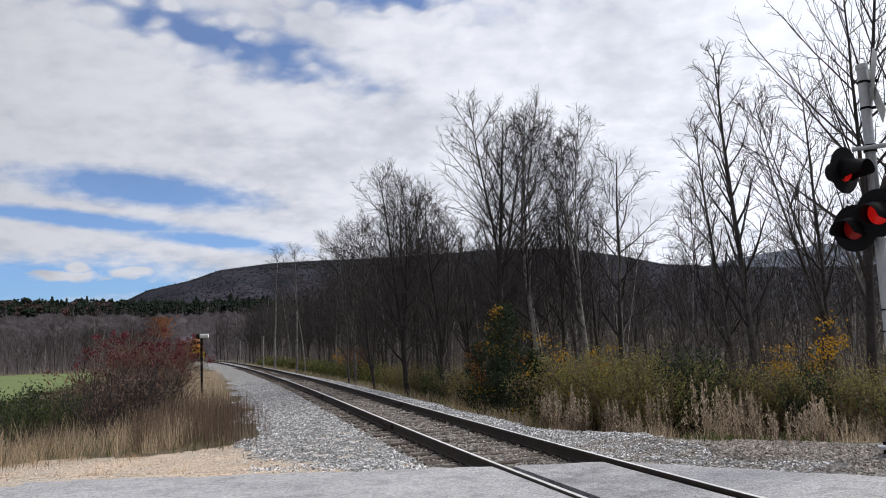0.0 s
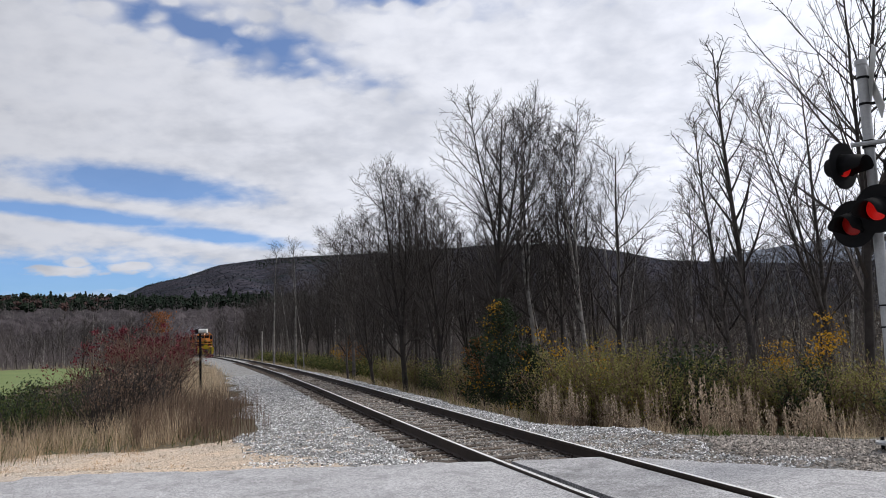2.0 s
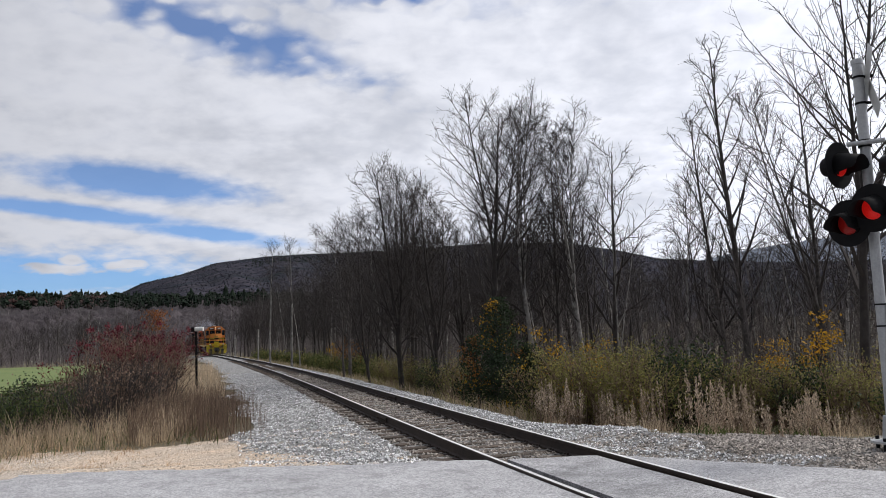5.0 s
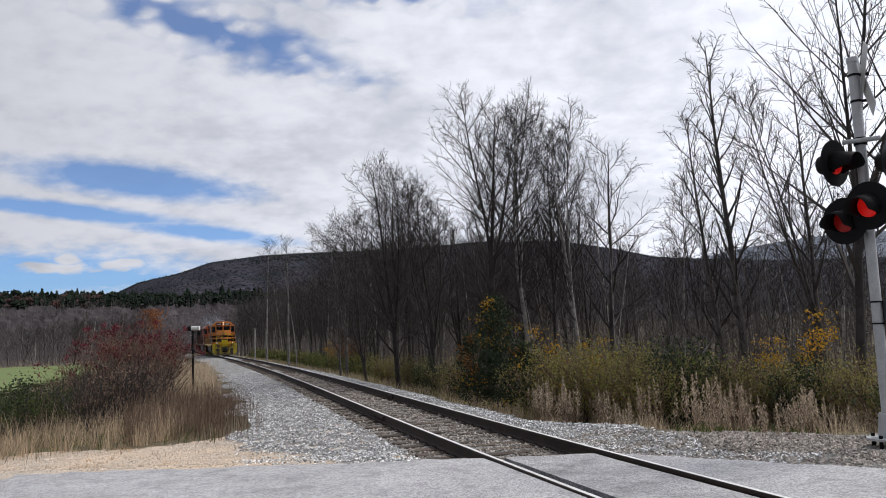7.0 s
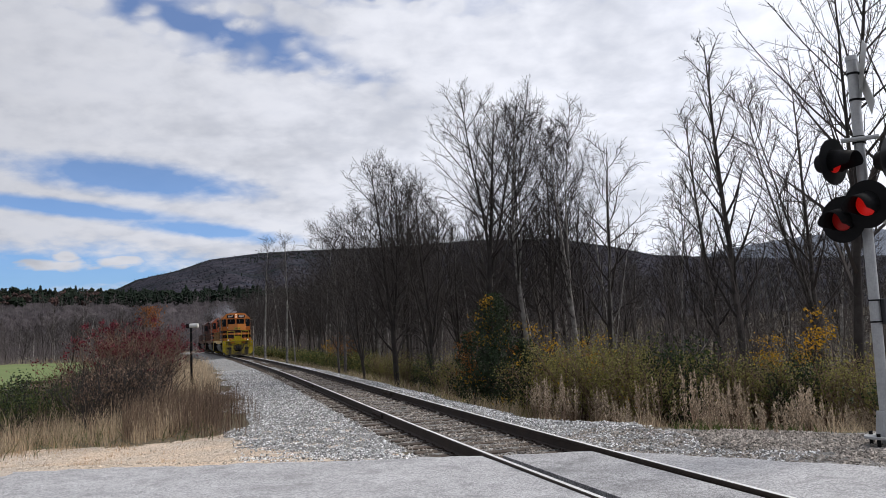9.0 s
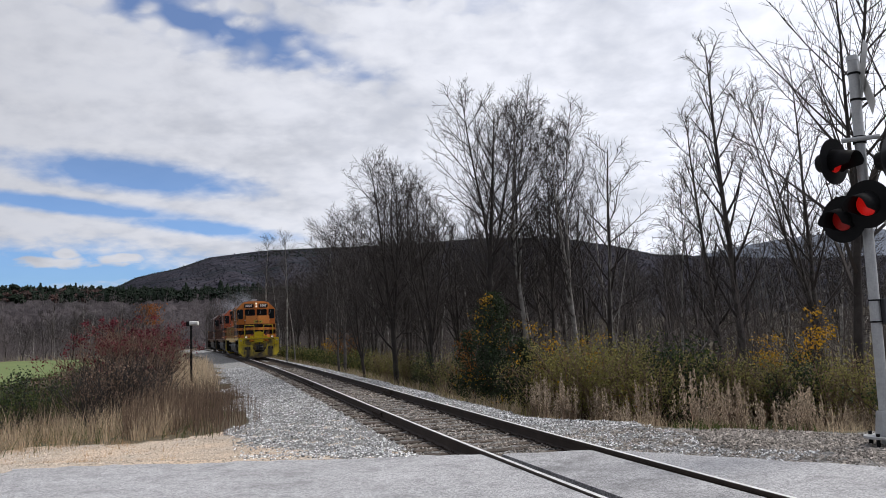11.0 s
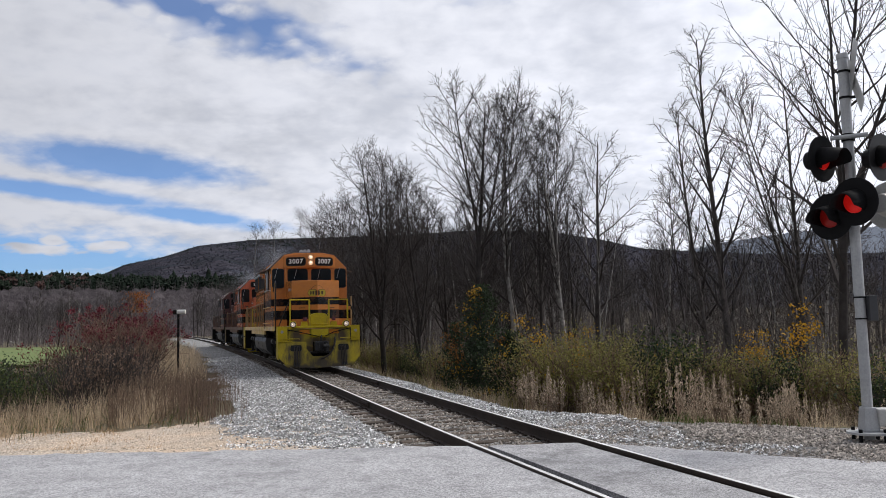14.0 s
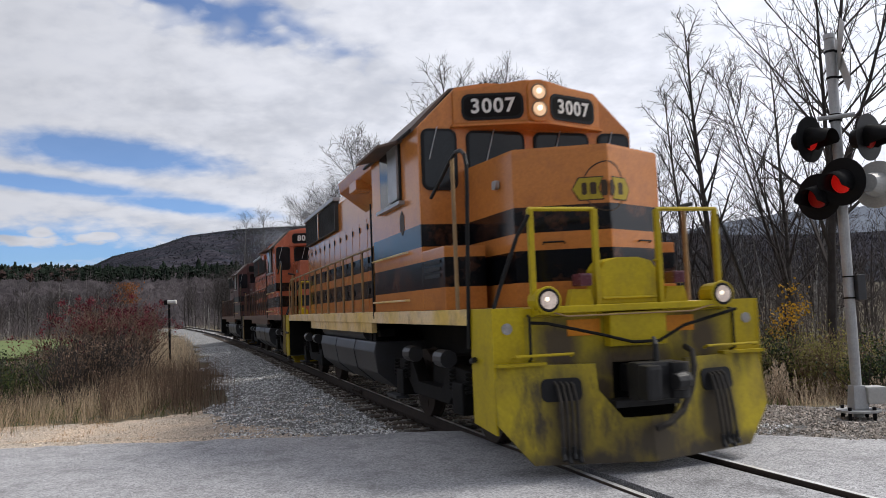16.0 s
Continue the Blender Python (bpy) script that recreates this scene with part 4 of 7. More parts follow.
thicket("ridge_wood", p, RNG.uniform(3, 7.5, len(p)), RNG.uniform(0.04, 0.09, len(p)), GREY_WOOD, "grey leafless wood on the low ridge", 0.15, 5, 1)
p = belt(2600, -17, 34, 90, 300)
p = p[to_line(p[:, 0], p[:, 1])[1] > 12]
thicket("deep_wood", p, RNG.uniform(3, 8.5, len(p)), RNG.uniform(0.025, 0.06, len(p)), SAPLING, "deep leafless wood at the foot of the hill", 0.15, 6, 1)


# ---- the train ----
TIMES = (0, 2, 4, 6.5, 8, 9, 11.5, 12.5, 13, 13.5, 14, 14.5, 15, 15.5, 16)
PLACES = (188.3, 166.2, 144.0, 115.5, 98.5, 87.0, 58.6, 47.15, 41.4, 35.7, 29.8, 24.0, 18.2, 12.5, 6.95)
LENGTH = 17.9


def loco_pose(t, behind):
    """Pose of a locomotive whose plough leads; both trucks stay on the line."""
    s = float(np.interp(t, TIMES, PLACES)) + behind
    a, b = Vector(along(s + 3.85).tolist()), Vector(along(s + 14.2).tolist())
    fw = (a - b).normalized()
    side = Vector((-fw.y, fw.x, 0)).normalized()
    up = fw.cross(side)
    o = a + fw * (3.85 + 4.75)
    return Matrix(((fw.x, side.x, up.x, o.x), (fw.y, side.y, up.y, o.y), (fw.z, side.z, up.z, o.z), (0, 0, 0, 1)))


BLACK_BAND = (0.003, 0.0034, 0.005)
BANDS = ((1.86, 2.2, BLACK_BAND), (2.39, 2.67, BLACK_BAND))
PAINT_A = mat("orange_paint", (0.52, 0.195, 0.048), (0.45, 0.165, 0.042), 0.9, 0.17, 0.04, 30, spec=0.32, bands=BANDS, stain=((0.24, 0.095, 0.045), 2.2, 0.45), depth=0.004)
PAINT_B = mat("red_orange_paint", (0.48, 0.125, 0.06), (0.40, 0.105, 0.05), 0.9, 0.25, 0.05, 30, spec=0.5, bands=BANDS, stain=((0.15, 0.06, 0.04), 2.2, 0.45), depth=0.004)
PAINT_C = mat("dull_maroon_paint", (0.10, 0.03, 0.025), (0.07, 0.03, 0.03), 0.9, 0.5, 0.06, 30, spec=0.4, bands=BANDS, stain=((0.04, 0.03, 0.03), 2.2, 0.5), depth=0.004)
# real dirt; yellow and dirt are also darkened for the shade on the front
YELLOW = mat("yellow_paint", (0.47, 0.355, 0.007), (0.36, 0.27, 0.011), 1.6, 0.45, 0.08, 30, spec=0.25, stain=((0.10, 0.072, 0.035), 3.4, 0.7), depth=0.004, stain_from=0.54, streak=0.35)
PLOW = mat("grimy_shaded_plough", (0.46, 0.36, 0.014), (0.30, 0.225, 0.022), 2.2, 0.55, 0.15, 25, spec=0.25, stain=((0.045, 0.036, 0.03), 3.0, 0.95), depth=0.006, stain_from=0.47, streak=0.3, smears=((0.84, 0.4, 0.3, 0.75), (0.1, 0.25, 0.55, 0.32), (0.6, 0.1, 1.2, 0.2)))
PILOT = mat("grimy_shaded_pilot", (0.40, 0.315, 0.015), (0.28, 0.215, 0.024), 2.0, 0.55, 0.1, 25, spec=0.25, stain=((0.07, 0.05, 0.035), 2.6, 0.9), depth=0.004, stain_from=0.48, streak=0.3, smears=((0.82, 1.2, 0.26, 0.34), (0.0, 1.0, 0.6, 0.25), (0.5, 0.75, 0.5, 0.2)))
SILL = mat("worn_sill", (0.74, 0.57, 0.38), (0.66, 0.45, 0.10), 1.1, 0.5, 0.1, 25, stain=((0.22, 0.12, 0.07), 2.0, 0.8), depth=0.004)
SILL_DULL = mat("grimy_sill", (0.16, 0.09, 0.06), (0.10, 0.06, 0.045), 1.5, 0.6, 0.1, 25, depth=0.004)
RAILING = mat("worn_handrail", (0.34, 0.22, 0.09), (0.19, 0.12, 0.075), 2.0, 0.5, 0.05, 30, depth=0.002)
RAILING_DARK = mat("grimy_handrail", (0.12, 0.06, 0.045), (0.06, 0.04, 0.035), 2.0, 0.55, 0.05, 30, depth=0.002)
GRIME = mat("oily_black", (0.005, 0.005, 0.005), (0.011, 0.010, 0.010), 3.0, 0.7, 0.2, 30, spec=0.12, depth=0.004)
TANKC = mat("tank_grey", (0.045, 0.048, 0.055), (0.025, 0.025, 0.028), 1.2, 0.42, 0.1, 30, spec=0.5, stain=((0.03, 0.028, 0.026), 2.0, 0.6), depth=0.004)
BLACK = mat("black_paint", (0.008, 0.008, 0.009), (0.012, 0.012, 0.013), 3.0, 0.45, 0.05, 40, spec=0.2, depth=0.002)
GRILLE = mat("radiator_grille", (0.035, 0.035, 0.037), (0.06, 0.06, 0.062), 3.0, 0.6, 0.6, 60, depth=0.01)
ROOFC = mat("sooty_roof", (0.10, 0.08, 0.07), (0.16, 0.11, 0.09), 1.2, 0.6, 0.1, 25, depth=0.004)
SIGN_GREY = mat("dull_plate", (0.34, 0.33, 0.32), (0.22, 0.2, 0.19), 12.0, 0.6, 0.1, 40, depth=0.002)
SILVER = mat("bare_metal", (0.42, 0.42, 0.43), (0.32, 0.32, 0.33), 3.0, 0.4, 0.1, 40, metal=0.7, depth=0.003)
WHITE = mat("white_paint", (0.72, 0.72, 0.70), (0.62, 0.62, 0.60), 3.0, 0.55, 0.05, 40, depth=0.002)
LENS_RED = mat("dark_red_lens", (0.10, 0.02, 0.03), (0.07, 0.02, 0.03), 5.0, 0.25, 0.0, 30, spec=0.5)
LOGO = mat("logo_yellow", (0.38, 0.28, 0.02), (0.33, 0.25, 0.03), 3.0, 0.45, 0.0, 30)
LOGO_DARK = mat("logo_black", (0.05, 0.03, 0.015), (0.04, 0.025, 0.015), 3.0, 0.5, 0.0, 30)
AMBER = mat("orange_reflector", (0.62, 0.22, 0.01), (0.55, 0.20, 0.01), 3.0, 0.5, 0.0, 30)
LIT = mat("lit_lamp", (0.55, 0.45, 0.35), (0.4, 0.32, 0.24), 14.0, 0.25, 0.3, 60, glow=0.62, glow_col=(1.0, 0.62, 0.34))
BULB = mat("lamp_filament", (0.9, 0.85, 0.75), (0.9, 0.85, 0.75), 3.0, 0.3, 0.0, 30, glow=1.3, glow_col=(1.0, 0.82, 0.6))
LIT_SOFT = mat("lit_ditch_lamp", (0.6, 0.56, 0.54), (0.3, 0.27, 0.26), 16.0, 0.2, 0.3, 60, glow=0.24, glow_col=(1.0, 0.74, 0.56))
LAMP_OFF = mat("unlit_lamp", (0.5, 0.5, 0.5), (0.4, 0.4, 0.4), 3.0, 0.2, 0.0, 30, spec=0.6)
CAB_GLASS = mat("cab_glass", (0.006, 0.009, 0.012), (0.014, 0.019, 0.024), 1.5, 0.06, 0.0, 30, spec=0.28)
HOSE = mat("dusty_hose", (0.05, 0.044, 0.038), (0.025, 0.022, 0.02), 6.0, 0.75, 0.1, 40, spec=0.2, depth=0.002)
CAST = mat("worn_casting", (0.017, 0.017, 0.019), (0.008, 0.008, 0.008), 4.0, 0.5, 0.3, 40, spec=0.35, depth=0.006)


def rounded(w, h, r, n=4):
    """Outline of a rectangle with round corners, centred."""
    pts = []
    for cx, cy, a0 in ((w / 2 - r, h / 2 - r, 0), (-w / 2 + r, h / 2 - r, 90), (-w / 2 + r, -h / 2 + r, 180), (w / 2 - r, -h / 2 + r, 270)):
        for i in range(n + 1):
            a = radians(a0 + 90 * i / n)
            pts.append((cx + r * math.cos(a), cy + r * math.sin(a)))
    return pts


def slab(name, outline, thick, m, material, parent, label="", bevel=0.0):
    """A plate with the given outline (in its own x, y), thick along z, posed by m in the parent's space."""
    bm = bmesh.new()
    prism(bm, outline, 2, 0.0, thick)
    bmesh.ops.transform(bm, matrix=m, verts=bm.verts)
    return part(name, bm, material, parent, label, bevel=bevel)


def facing(x, y, z, nx, ny, nz=0.0):
    """Pose of a plate at a point, its z along the normal and its y upward."""
    n = Vector((nx, ny, nz)).normalized()
    up = Vector((0, 0, 1)) if abs(n.z) < 0.9 else Vector((1, 0, 0))
    xx = up.cross(n).normalized()
    yy = n.cross(xx)
    return Matrix(((xx.x, yy.x, n.x, x), (xx.y, yy.y, n.y, y), (xx.z, yy.z, n.z, z), (0, 0, 0, 1)))


def window(parent, m, w, h, r=0.07):
    f = slab("window", rounded(w + 0.07, h + 0.07, r + 0.03), 0.022, m, BLACK, parent, "black rubber-framed cab window")
    slab("pane", rounded(w, h, r), 0.006, m @ Matrix.Translation((0, 0, 0.02)), CAB_GLASS, f)
    return f


def lettering(text, size, m, material, parent, name="number"):
    cu = bpy.data.curves.new("lettering", "FONT")
    cu.body, cu.size, cu.extrude, cu.align_x, cu.align_y, cu.offset = text, size, 0.002, "CENTER", "CENTER", 0.006
    tmp = bpy.data.objects.new("lettering", cu)
    scene.collection.objects.link(tmp)
    me = bpy.data.meshes.new_from_object(tmp)
    bpy.data.objects.remove(tmp)
    me.transform(m)
    me.materials.clear()
    me.materials.append(material)
    ob = new(name, me)
    ob.parent = parent
    return ob


WHEELSETS = []


def locomotive(name, label, paint, number, lit, behind, YELLOW, PLOW):
    root = tagged(empty(name), label, "locomotive", "locomotives of the train")
    # frame and walkway
    bm = bmesh.new()
    box(bm, -17.0, -0.72, -1.5, 1.5, 1.43, 1.6)
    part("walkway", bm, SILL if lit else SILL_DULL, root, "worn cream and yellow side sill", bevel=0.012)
    bm = bmesh.new()
    box(bm, -16.8, -0.6, -0.55, 0.55, 0.95, 1.43)
    part("underframe", bm, GRIME, root)
    for sy in (-1, 1):
        bm = bmesh.new()
        box(bm, -12.2, -5.56, sy * 1.44 - 0.04, sy * 1.44 + 0.04, 1.27, 1.43)
        part("sill_skirt", bm, SILL if lit else SILL_DULL, root)
    # cab
    outline = [(-1.5, 1.6), (1.5, 1.6), (1.5, 3.9), (0.98, 4.42), (0.55, 4.5), (-0.55, 4.5), (-0.98, 4.42), (-1.5, 3.9)]
    bm = bmesh.new()
    prism(bm, outline, 0, -5.15, -2.45)
    cab = part("cab", bm, paint, root, "cab with black bands and rounded roof edges", bevel=0.025)
    bm = bmesh.new()
    prism(bm, [(1.53, 3.86), (1.56, 3.9), (1.01, 4.45), (0.56, 4.535), (-0.56, 4.535), (-1.01, 4.45), (-1.56, 3.9), (-1.53, 3.86), (-1.0, 4.425), (-0.55, 4.505), (0.55, 4.505), (1.0, 4.425)], 0, -5.4, -2.62)
    part("roof", bm, ROOFC, root, "sooty cab roof with a rain gutter")
    for sy in (-1, 1):
        bm = bmesh.new()
        tube(bm, [(-5.4, sy * 1.56, 3.88), (-2.6, sy * 1.56, 3.88)], 0.022, 6)
        part("gutter", bm, BLACK, root)
    # front windows
    for y0, y1, z0, z1 in ((-0.83, -0.1, 3.36, 3.83), (0.1, 0.83, 3.36, 3.83), (-1.43, -1.03, 3.13, 3.84), (1.03, 1.43, 3.13, 3.84)):
        w = window(root, facing(-2.449, (y0 + y1) / 2, (z0 + z1) / 2, 1, 0), y1 - y0, z1 - z0)
        bm = bmesh.new()
        yc = (y0 + y1) / 2
        tube(bm, [(-2.40, yc - 0.03, z1 + 0.05), (-2.41, yc - 0.14, z1 - 0.36)], 0.008, 5)
        part("wiper", bm, SILVER, cab)
    # side windows with sunshade and sliding sash
    for sy in (-1, 1):
        w = window(root, facing(-3.9, sy * 1.499, 3.48, 0, sy), 1.1, 0.78, 0.05)
        slab("sash", rounded(0.5, 0.76, 0.03), 0.03, facing(-3.6, sy * 1.53, 3.49, 0, sy), SILVER, w, "bare metal sliding window sash")
        bm = bmesh.new()
        box(bm, -4.55, -3.2, sy * 1.53 - 0.05, sy * 1.53 + 0.05, 3.02, 3.07)
        part("armrest", bm, SILVER, cab)
        bm = bmesh.new()
        prism(bm, [(sy * 1.5, 3.9), (sy * 1.86, 3.8), (sy * 1.86, 3.77), (sy * 1.5, 3.86)], 0, -4.6, -3.2)
        part("sunshade", bm, ROOFC, cab)
        slab("badge", [(0.0, 0.17), (0.11, 0.09), (0.11, -0.09), (0.0, -0.17), (-0.11, -0.09), (-0.11, 0.09)], 0.004, facing(-3.35, sy * 1.502, 2.78, 0, sy), LOGO_DARK, cab)
        for zz in (2.36, 1.74):
            bm = bmesh.new()
            tube(bm, [(-5.0, sy * 1.5, zz), (-5.0, sy * 1.56, zz), (-3.1, sy * 1.56, zz), (-3.1, sy * 1.5, zz)], 0.014, 6)
            part("grab_iron", bm, SILL, cab)
        # boxes beside the cab down to the sill
        bm = bmesh.new()
        prism(bm, [(sy * 1.5, 1.6), (sy * 1.5, 2.33), (sy * 1.0, 2.33), (sy * 1.0, 1.6)], 0, -2.45, -1.55)
        part("battery_box", bm, paint, root, bevel=0.02)
        for k in range(3):
            bm = bmesh.new()
            box(bm, -2.32, -1.7, sy * 1.503 - 0.008, sy * 1.503 + 0.008, 1.98 + 0.08 * k, 2.02 + 0.08 * k)
            part("louvre", bm, BLACK, root)
    # number boards and headlight on one prow-shaped housing
    bm = bmesh.new()
    prism(bm, [(-2.47, -1.03), (-2.42, -1.03), (-2.12, -0.14), (-2.12, 0.14), (-2.42, 1.03), (-2.47, 1.03)], 2, 3.93, 4.47)
    for v in bm.verts:
        if v.co.z > 4.2 and abs(v.co.y) > 0.9:
            v.co.z = 4.36
    housing = part("number_housing", bm, paint, root, "prow-shaped housing over the windscreens", bevel=0.02)
    bm = bmesh.new()
    prism(bm, [(-2.46, -1.06), (-2.39, -1.06), (-2.08, -0.15), (-2.08, 0.15), (-2.39, 1.06), (-2.46, 1.06)], 2, 3.895, 3.925)
    part("visor", bm, paint, housing, bevel=0.008)
    for sy in (-1, 1):
        nx, ny = math.cos(radians(18.6)), sy * math.sin(radians(18.6))
        mm = facing(-2.262 + 0.004 * nx, sy * (0.555 + 0.004 * abs(ny)), 4.14, nx, ny)
        nb = slab("number_board", rounded(0.79, 0.34, 0.1), 0.014, mm, BLACK, housing, "black number board with white digits")
        slab("board_rim", rounded(0.72, 0.27, 0.08), 0.004, mm @ Matrix.Translation((0, 0, 0.0142)), GRIME, nb)
        if number:
            for i, digit in enumerate(number):
                lettering(digit, 0.255, mm @ Matrix.Translation(((i - (len(number) - 1) / 2) * 0.146, 0, 0.021)), WHITE, nb, "digit")
    bm = bmesh.new()
    prism(bm, rounded(0.29, 0.54, 0.11), 2, -0.3, 0.0)
    mm = facing(-2.06, 0, 4.19, 1, 0)
    bmesh.ops.transform(bm, matrix=mm, verts=bm.verts)
    hl = part("headlight", bm, paint, root, bevel=0.015)
    for dz in (-0.11, 0.11):
        bm = bmesh.new()
        cyl(bm, (-2.075, 0, 4.19 + dz), (-2.045, 0, 4.19 + dz), 0.1, 20, 0.085)
        lamp = part("lamp", bm, LIT if lit else LAMP_OFF, hl, "glowing headlamp" if lit else "")
        bm = bmesh.new()
        cyl(bm, (-2.05, 0, 4.2 + dz), (-2.035, 0, 4.2 + dz), 0.045, 12, 0.02)
        part("filament", bm, BULB if lit else LAMP_OFF, hl)
        bm = bmesh.new()
        tube(bm, [(-2.052, 0.1 * math.cos(a), 4.19 + dz + 0.1 * math.sin(a)) for a in np.linspace(0, 2 * math.pi, 19)], 0.011, 5, cap=False)
        part("bezel", bm, RAILING, hl)
    # short hood: a prow-shaped nose
    bm = bmesh.new()
    prism(bm, [(-2.46, -0.92), (-0.9, -0.9), (-0.42, 0.0), (-0.9, 0.9), (-2.46, 0.92)], 2, 1.6, 3.31)
    for v in bm.verts:
        if v.co.z > 3 and v.co.x < -2:
            v.co.z += 0.05
    nose = part("nose", bm, paint, root, "low prow-shaped nose with black bands and a round yellow emblem", bevel=0.035)
    for sy in (-1, 1):
        n = Vector((0.9, sy * 0.48, 0)).normalized()
        c = Vector((-0.66, sy * 0.45, 2.83)) + n * 0.001
        mm = facing(c.x, c.y, c.z, n.x, n.y)
        s = 1 if sy > 0 else -1
        flag = [(s * -0.445, 0.115), (s * -0.20, 0.115), (s * -0.13, 0.0), (s * -0.20, -0.115), (s * -0.445, -0.115), (s * -0.395, 0.0)]
        slab("emblem_edge", [(x * 1.0 + s * (0.012 if i in (1, 2, 3) else -0.012), y * 1.1) for i, (x, y) in enumerate(flag)], 0.003, mm, LOGO_DARK, nose)
        slab("emblem_flag", flag, 0.003, mm @ Matrix.Translation((0, 0, 0.002)), LOGO, nose)
        arc = [(s * (-0.5 + 0.27 * math.cos(a)), 0.02 + 0.27 * math.sin(a)) for a in np.linspace(-math.pi / 2, math.pi / 2, 21)]
        inn = [(s * (-0.5 + 0.258 * math.cos(a)), 0.02 + 0.258 * math.sin(a)) for a in np.linspace(math.pi / 2, -math.pi / 2, 21)]
        slab("emblem_ring", arc + inn, 0.003, mm @ Matrix.Translation((0, 0, 0.0005)), LOGO_DARK, nose)
        for a, w, h in ((-0.345, 0.07, 0.13), (-0.25, 0.055, 0.13)) if sy < 0 else ((-0.3, 0.09, 0.13),):
            slab("emblem_bar", rounded(w, h, 0.02), 0.003, mm @ Matrix.Translation((s * a, 0, 0.004)), LOGO_DARK, nose)
        slab("emblem_bar", rounded(0.07, 0.17, 0.03), 0.003, mm @ Matrix.Translation((s * -0.462, 0, 0.004)), LOGO_DARK, nose)
        bm = bmesh.new()
        tube(bm, [(-0.75, sy * 0.64, 2.26), (-0.72, sy * 0.66, 2.28), (-0.62, sy * 0.46, 2.28), (-0.63, sy * 0.44, 2.26)], 0.01, 5)
        part("grab_iron", bm, BLACK, nose)
        slab("lamp_bracket", rounded(0.12, 0.1, 0.03), 0.05, facing(-1.3, sy * 0.915, 2.98, 0, sy), SILVER, nose)
    # roof fittings
    bm = bmesh.new()
    for k, dy in enumerate((-0.14, 0.0, 0.14)):
        tube(bm, [(-4.3, dy, 4.66), (-3.9 + 0.1 * k, dy, 4.68), (-3.75 + 0.1 * k, dy, 4.68)], 0.03, 8, 0.075)
    box(bm, -4.35, -4.2, -0.2, 0.2, 4.5, 4.66)
    part("horn", bm, SILVER, root, "metal air horn on the cab roof")
    for xx, yy in ((-2.8, -0.5), (-2.8, 0.3)):
        bm = bmesh.new()
        cyl(bm, (xx, yy, 4.5), (xx, yy, 4.6), 0.05, 10, 0.02)
        part("antenna", bm, BLACK, root)
    # long hood
    bm = bmesh.new()
    prism(bm, [(-0.88, 1.6), (0.88, 1.6), (0.88, 4.12), (0.66, 4.4), (-0.66, 4.4), (-0.88, 4.12)], 0, -16.45, -5.1)
    hood = part("long_hood", bm, paint, root, "long engine hood with black bands", bevel=0.02)
    for sy in (-1, 1):
        # doors with latches
        x = -5.35
        k = 0
        while x > -15.8:
            w = 0.74
            bm = bmesh.new()
            box(bm, x - w + 0.018, x - 0.018, sy * 0.89 - 0.016, sy * 0.89 + 0.016, 1.68, 3.42)
            d = part("hood_door", bm, paint, root, bevel=0.008)
            for zz in (1.95, 2.55, 3.2):
                bm = bmesh.new()
                box(bm, x - w + 0.05, x - w + 0.09, sy * 0.915 - 0.012, sy * 0.915 + 0.012, zz, zz + 0.11)
                part("latch", bm, BLACK, d)
            x -= w
            k += 1
        # intake and dynamic brake flare
        bm = bmesh.new()
        prism(bm, [(sy * 0.86, 3.55), (sy * 1.38, 3.93), (sy * 1.42, 4.12), (sy * 0.95, 4.44), (sy * 0.6, 4.44)], 0, -8.5, -5.3)
        part("brake_housing", bm, paint, hood, "flared brake housing under the roof", bevel=0.015)
        bm = bmesh.new()
        box(bm, -7.2, -6.6, sy * 1.2 - 0.25, sy * 1.2 + 0.25, 3.74, 3.9)
        part("housing_rib", bm, paint, hood)
        # radiator
        bm = bmesh.new()
        prism(bm, [(sy * 0.86, 3.52), (sy * 0.97, 3.52), (sy * 0.97, 4.2), (sy * 0.86, 4.25)], 0, -16.3, -11.5)
        rad = part("radiator", bm, GRILLE, root, "dark radiator grille")
        for k in range(34):
            bm = bmesh.new()
            xx = -11.6 - k * 0.138
            box(bm, xx - 0.02, xx, sy * 0.975 - 0.012, sy * 0.975 + 0.012, 3.54, 4.18)
            part("grille_bar", bm, GRILLE, rad)
        bm = bmesh.new()
        box(bm, -16.35, -11.45, sy * 0.93 - 0.09, sy * 0.93 + 0.09, 4.2, 4.3)
        part("radiator_edge", bm, SILVER, hood, "pale metal edge over the radiator", bevel=0.02)
        bm = bmesh.new()
        box(bm, -13.95, -13.85, sy * 0.98 - 0.02, sy * 0.98 + 0.02, 3.52, 4.2)
        part("radiator_post", bm, paint, rad)
        # handrail and stanchions
        bm = bmesh.new()
        tube(bm, [(-5.3, sy * 1.46, 2.62), (-16.1, sy * 1.46, 2.58), (-16.5, sy * 1.46, 2.4), (-16.5, sy * 1.46, 1.6)], 0.02, 6)
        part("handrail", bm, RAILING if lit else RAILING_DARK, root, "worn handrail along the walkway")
        for k in range(13):
            bm = bmesh.new()
            xx = -5.35 - 0.88 * k
            tube(bm, [(xx, sy * 1.47, 1.45), (xx, sy * 1.46, 2.62)], 0.026, 6, 0.02)
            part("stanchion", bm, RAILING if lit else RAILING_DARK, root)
        bm = bmesh.new()
        tube(bm, [(-5.28, sy * 1.5, 1.5), (-5.28, sy * 1.5, 3.3)], 0.017, 6)
        part("grab_iron", bm, BLACK, root)
    for xx in (-7.0, -12.3, -13.7, -15.1):
        bm = bmesh.new()
        cyl(bm, (xx, 0, 4.38), (xx, 0, 4.54), 0.55, 20, 0.52)
        part("fan", bm, ROOFC, hood)
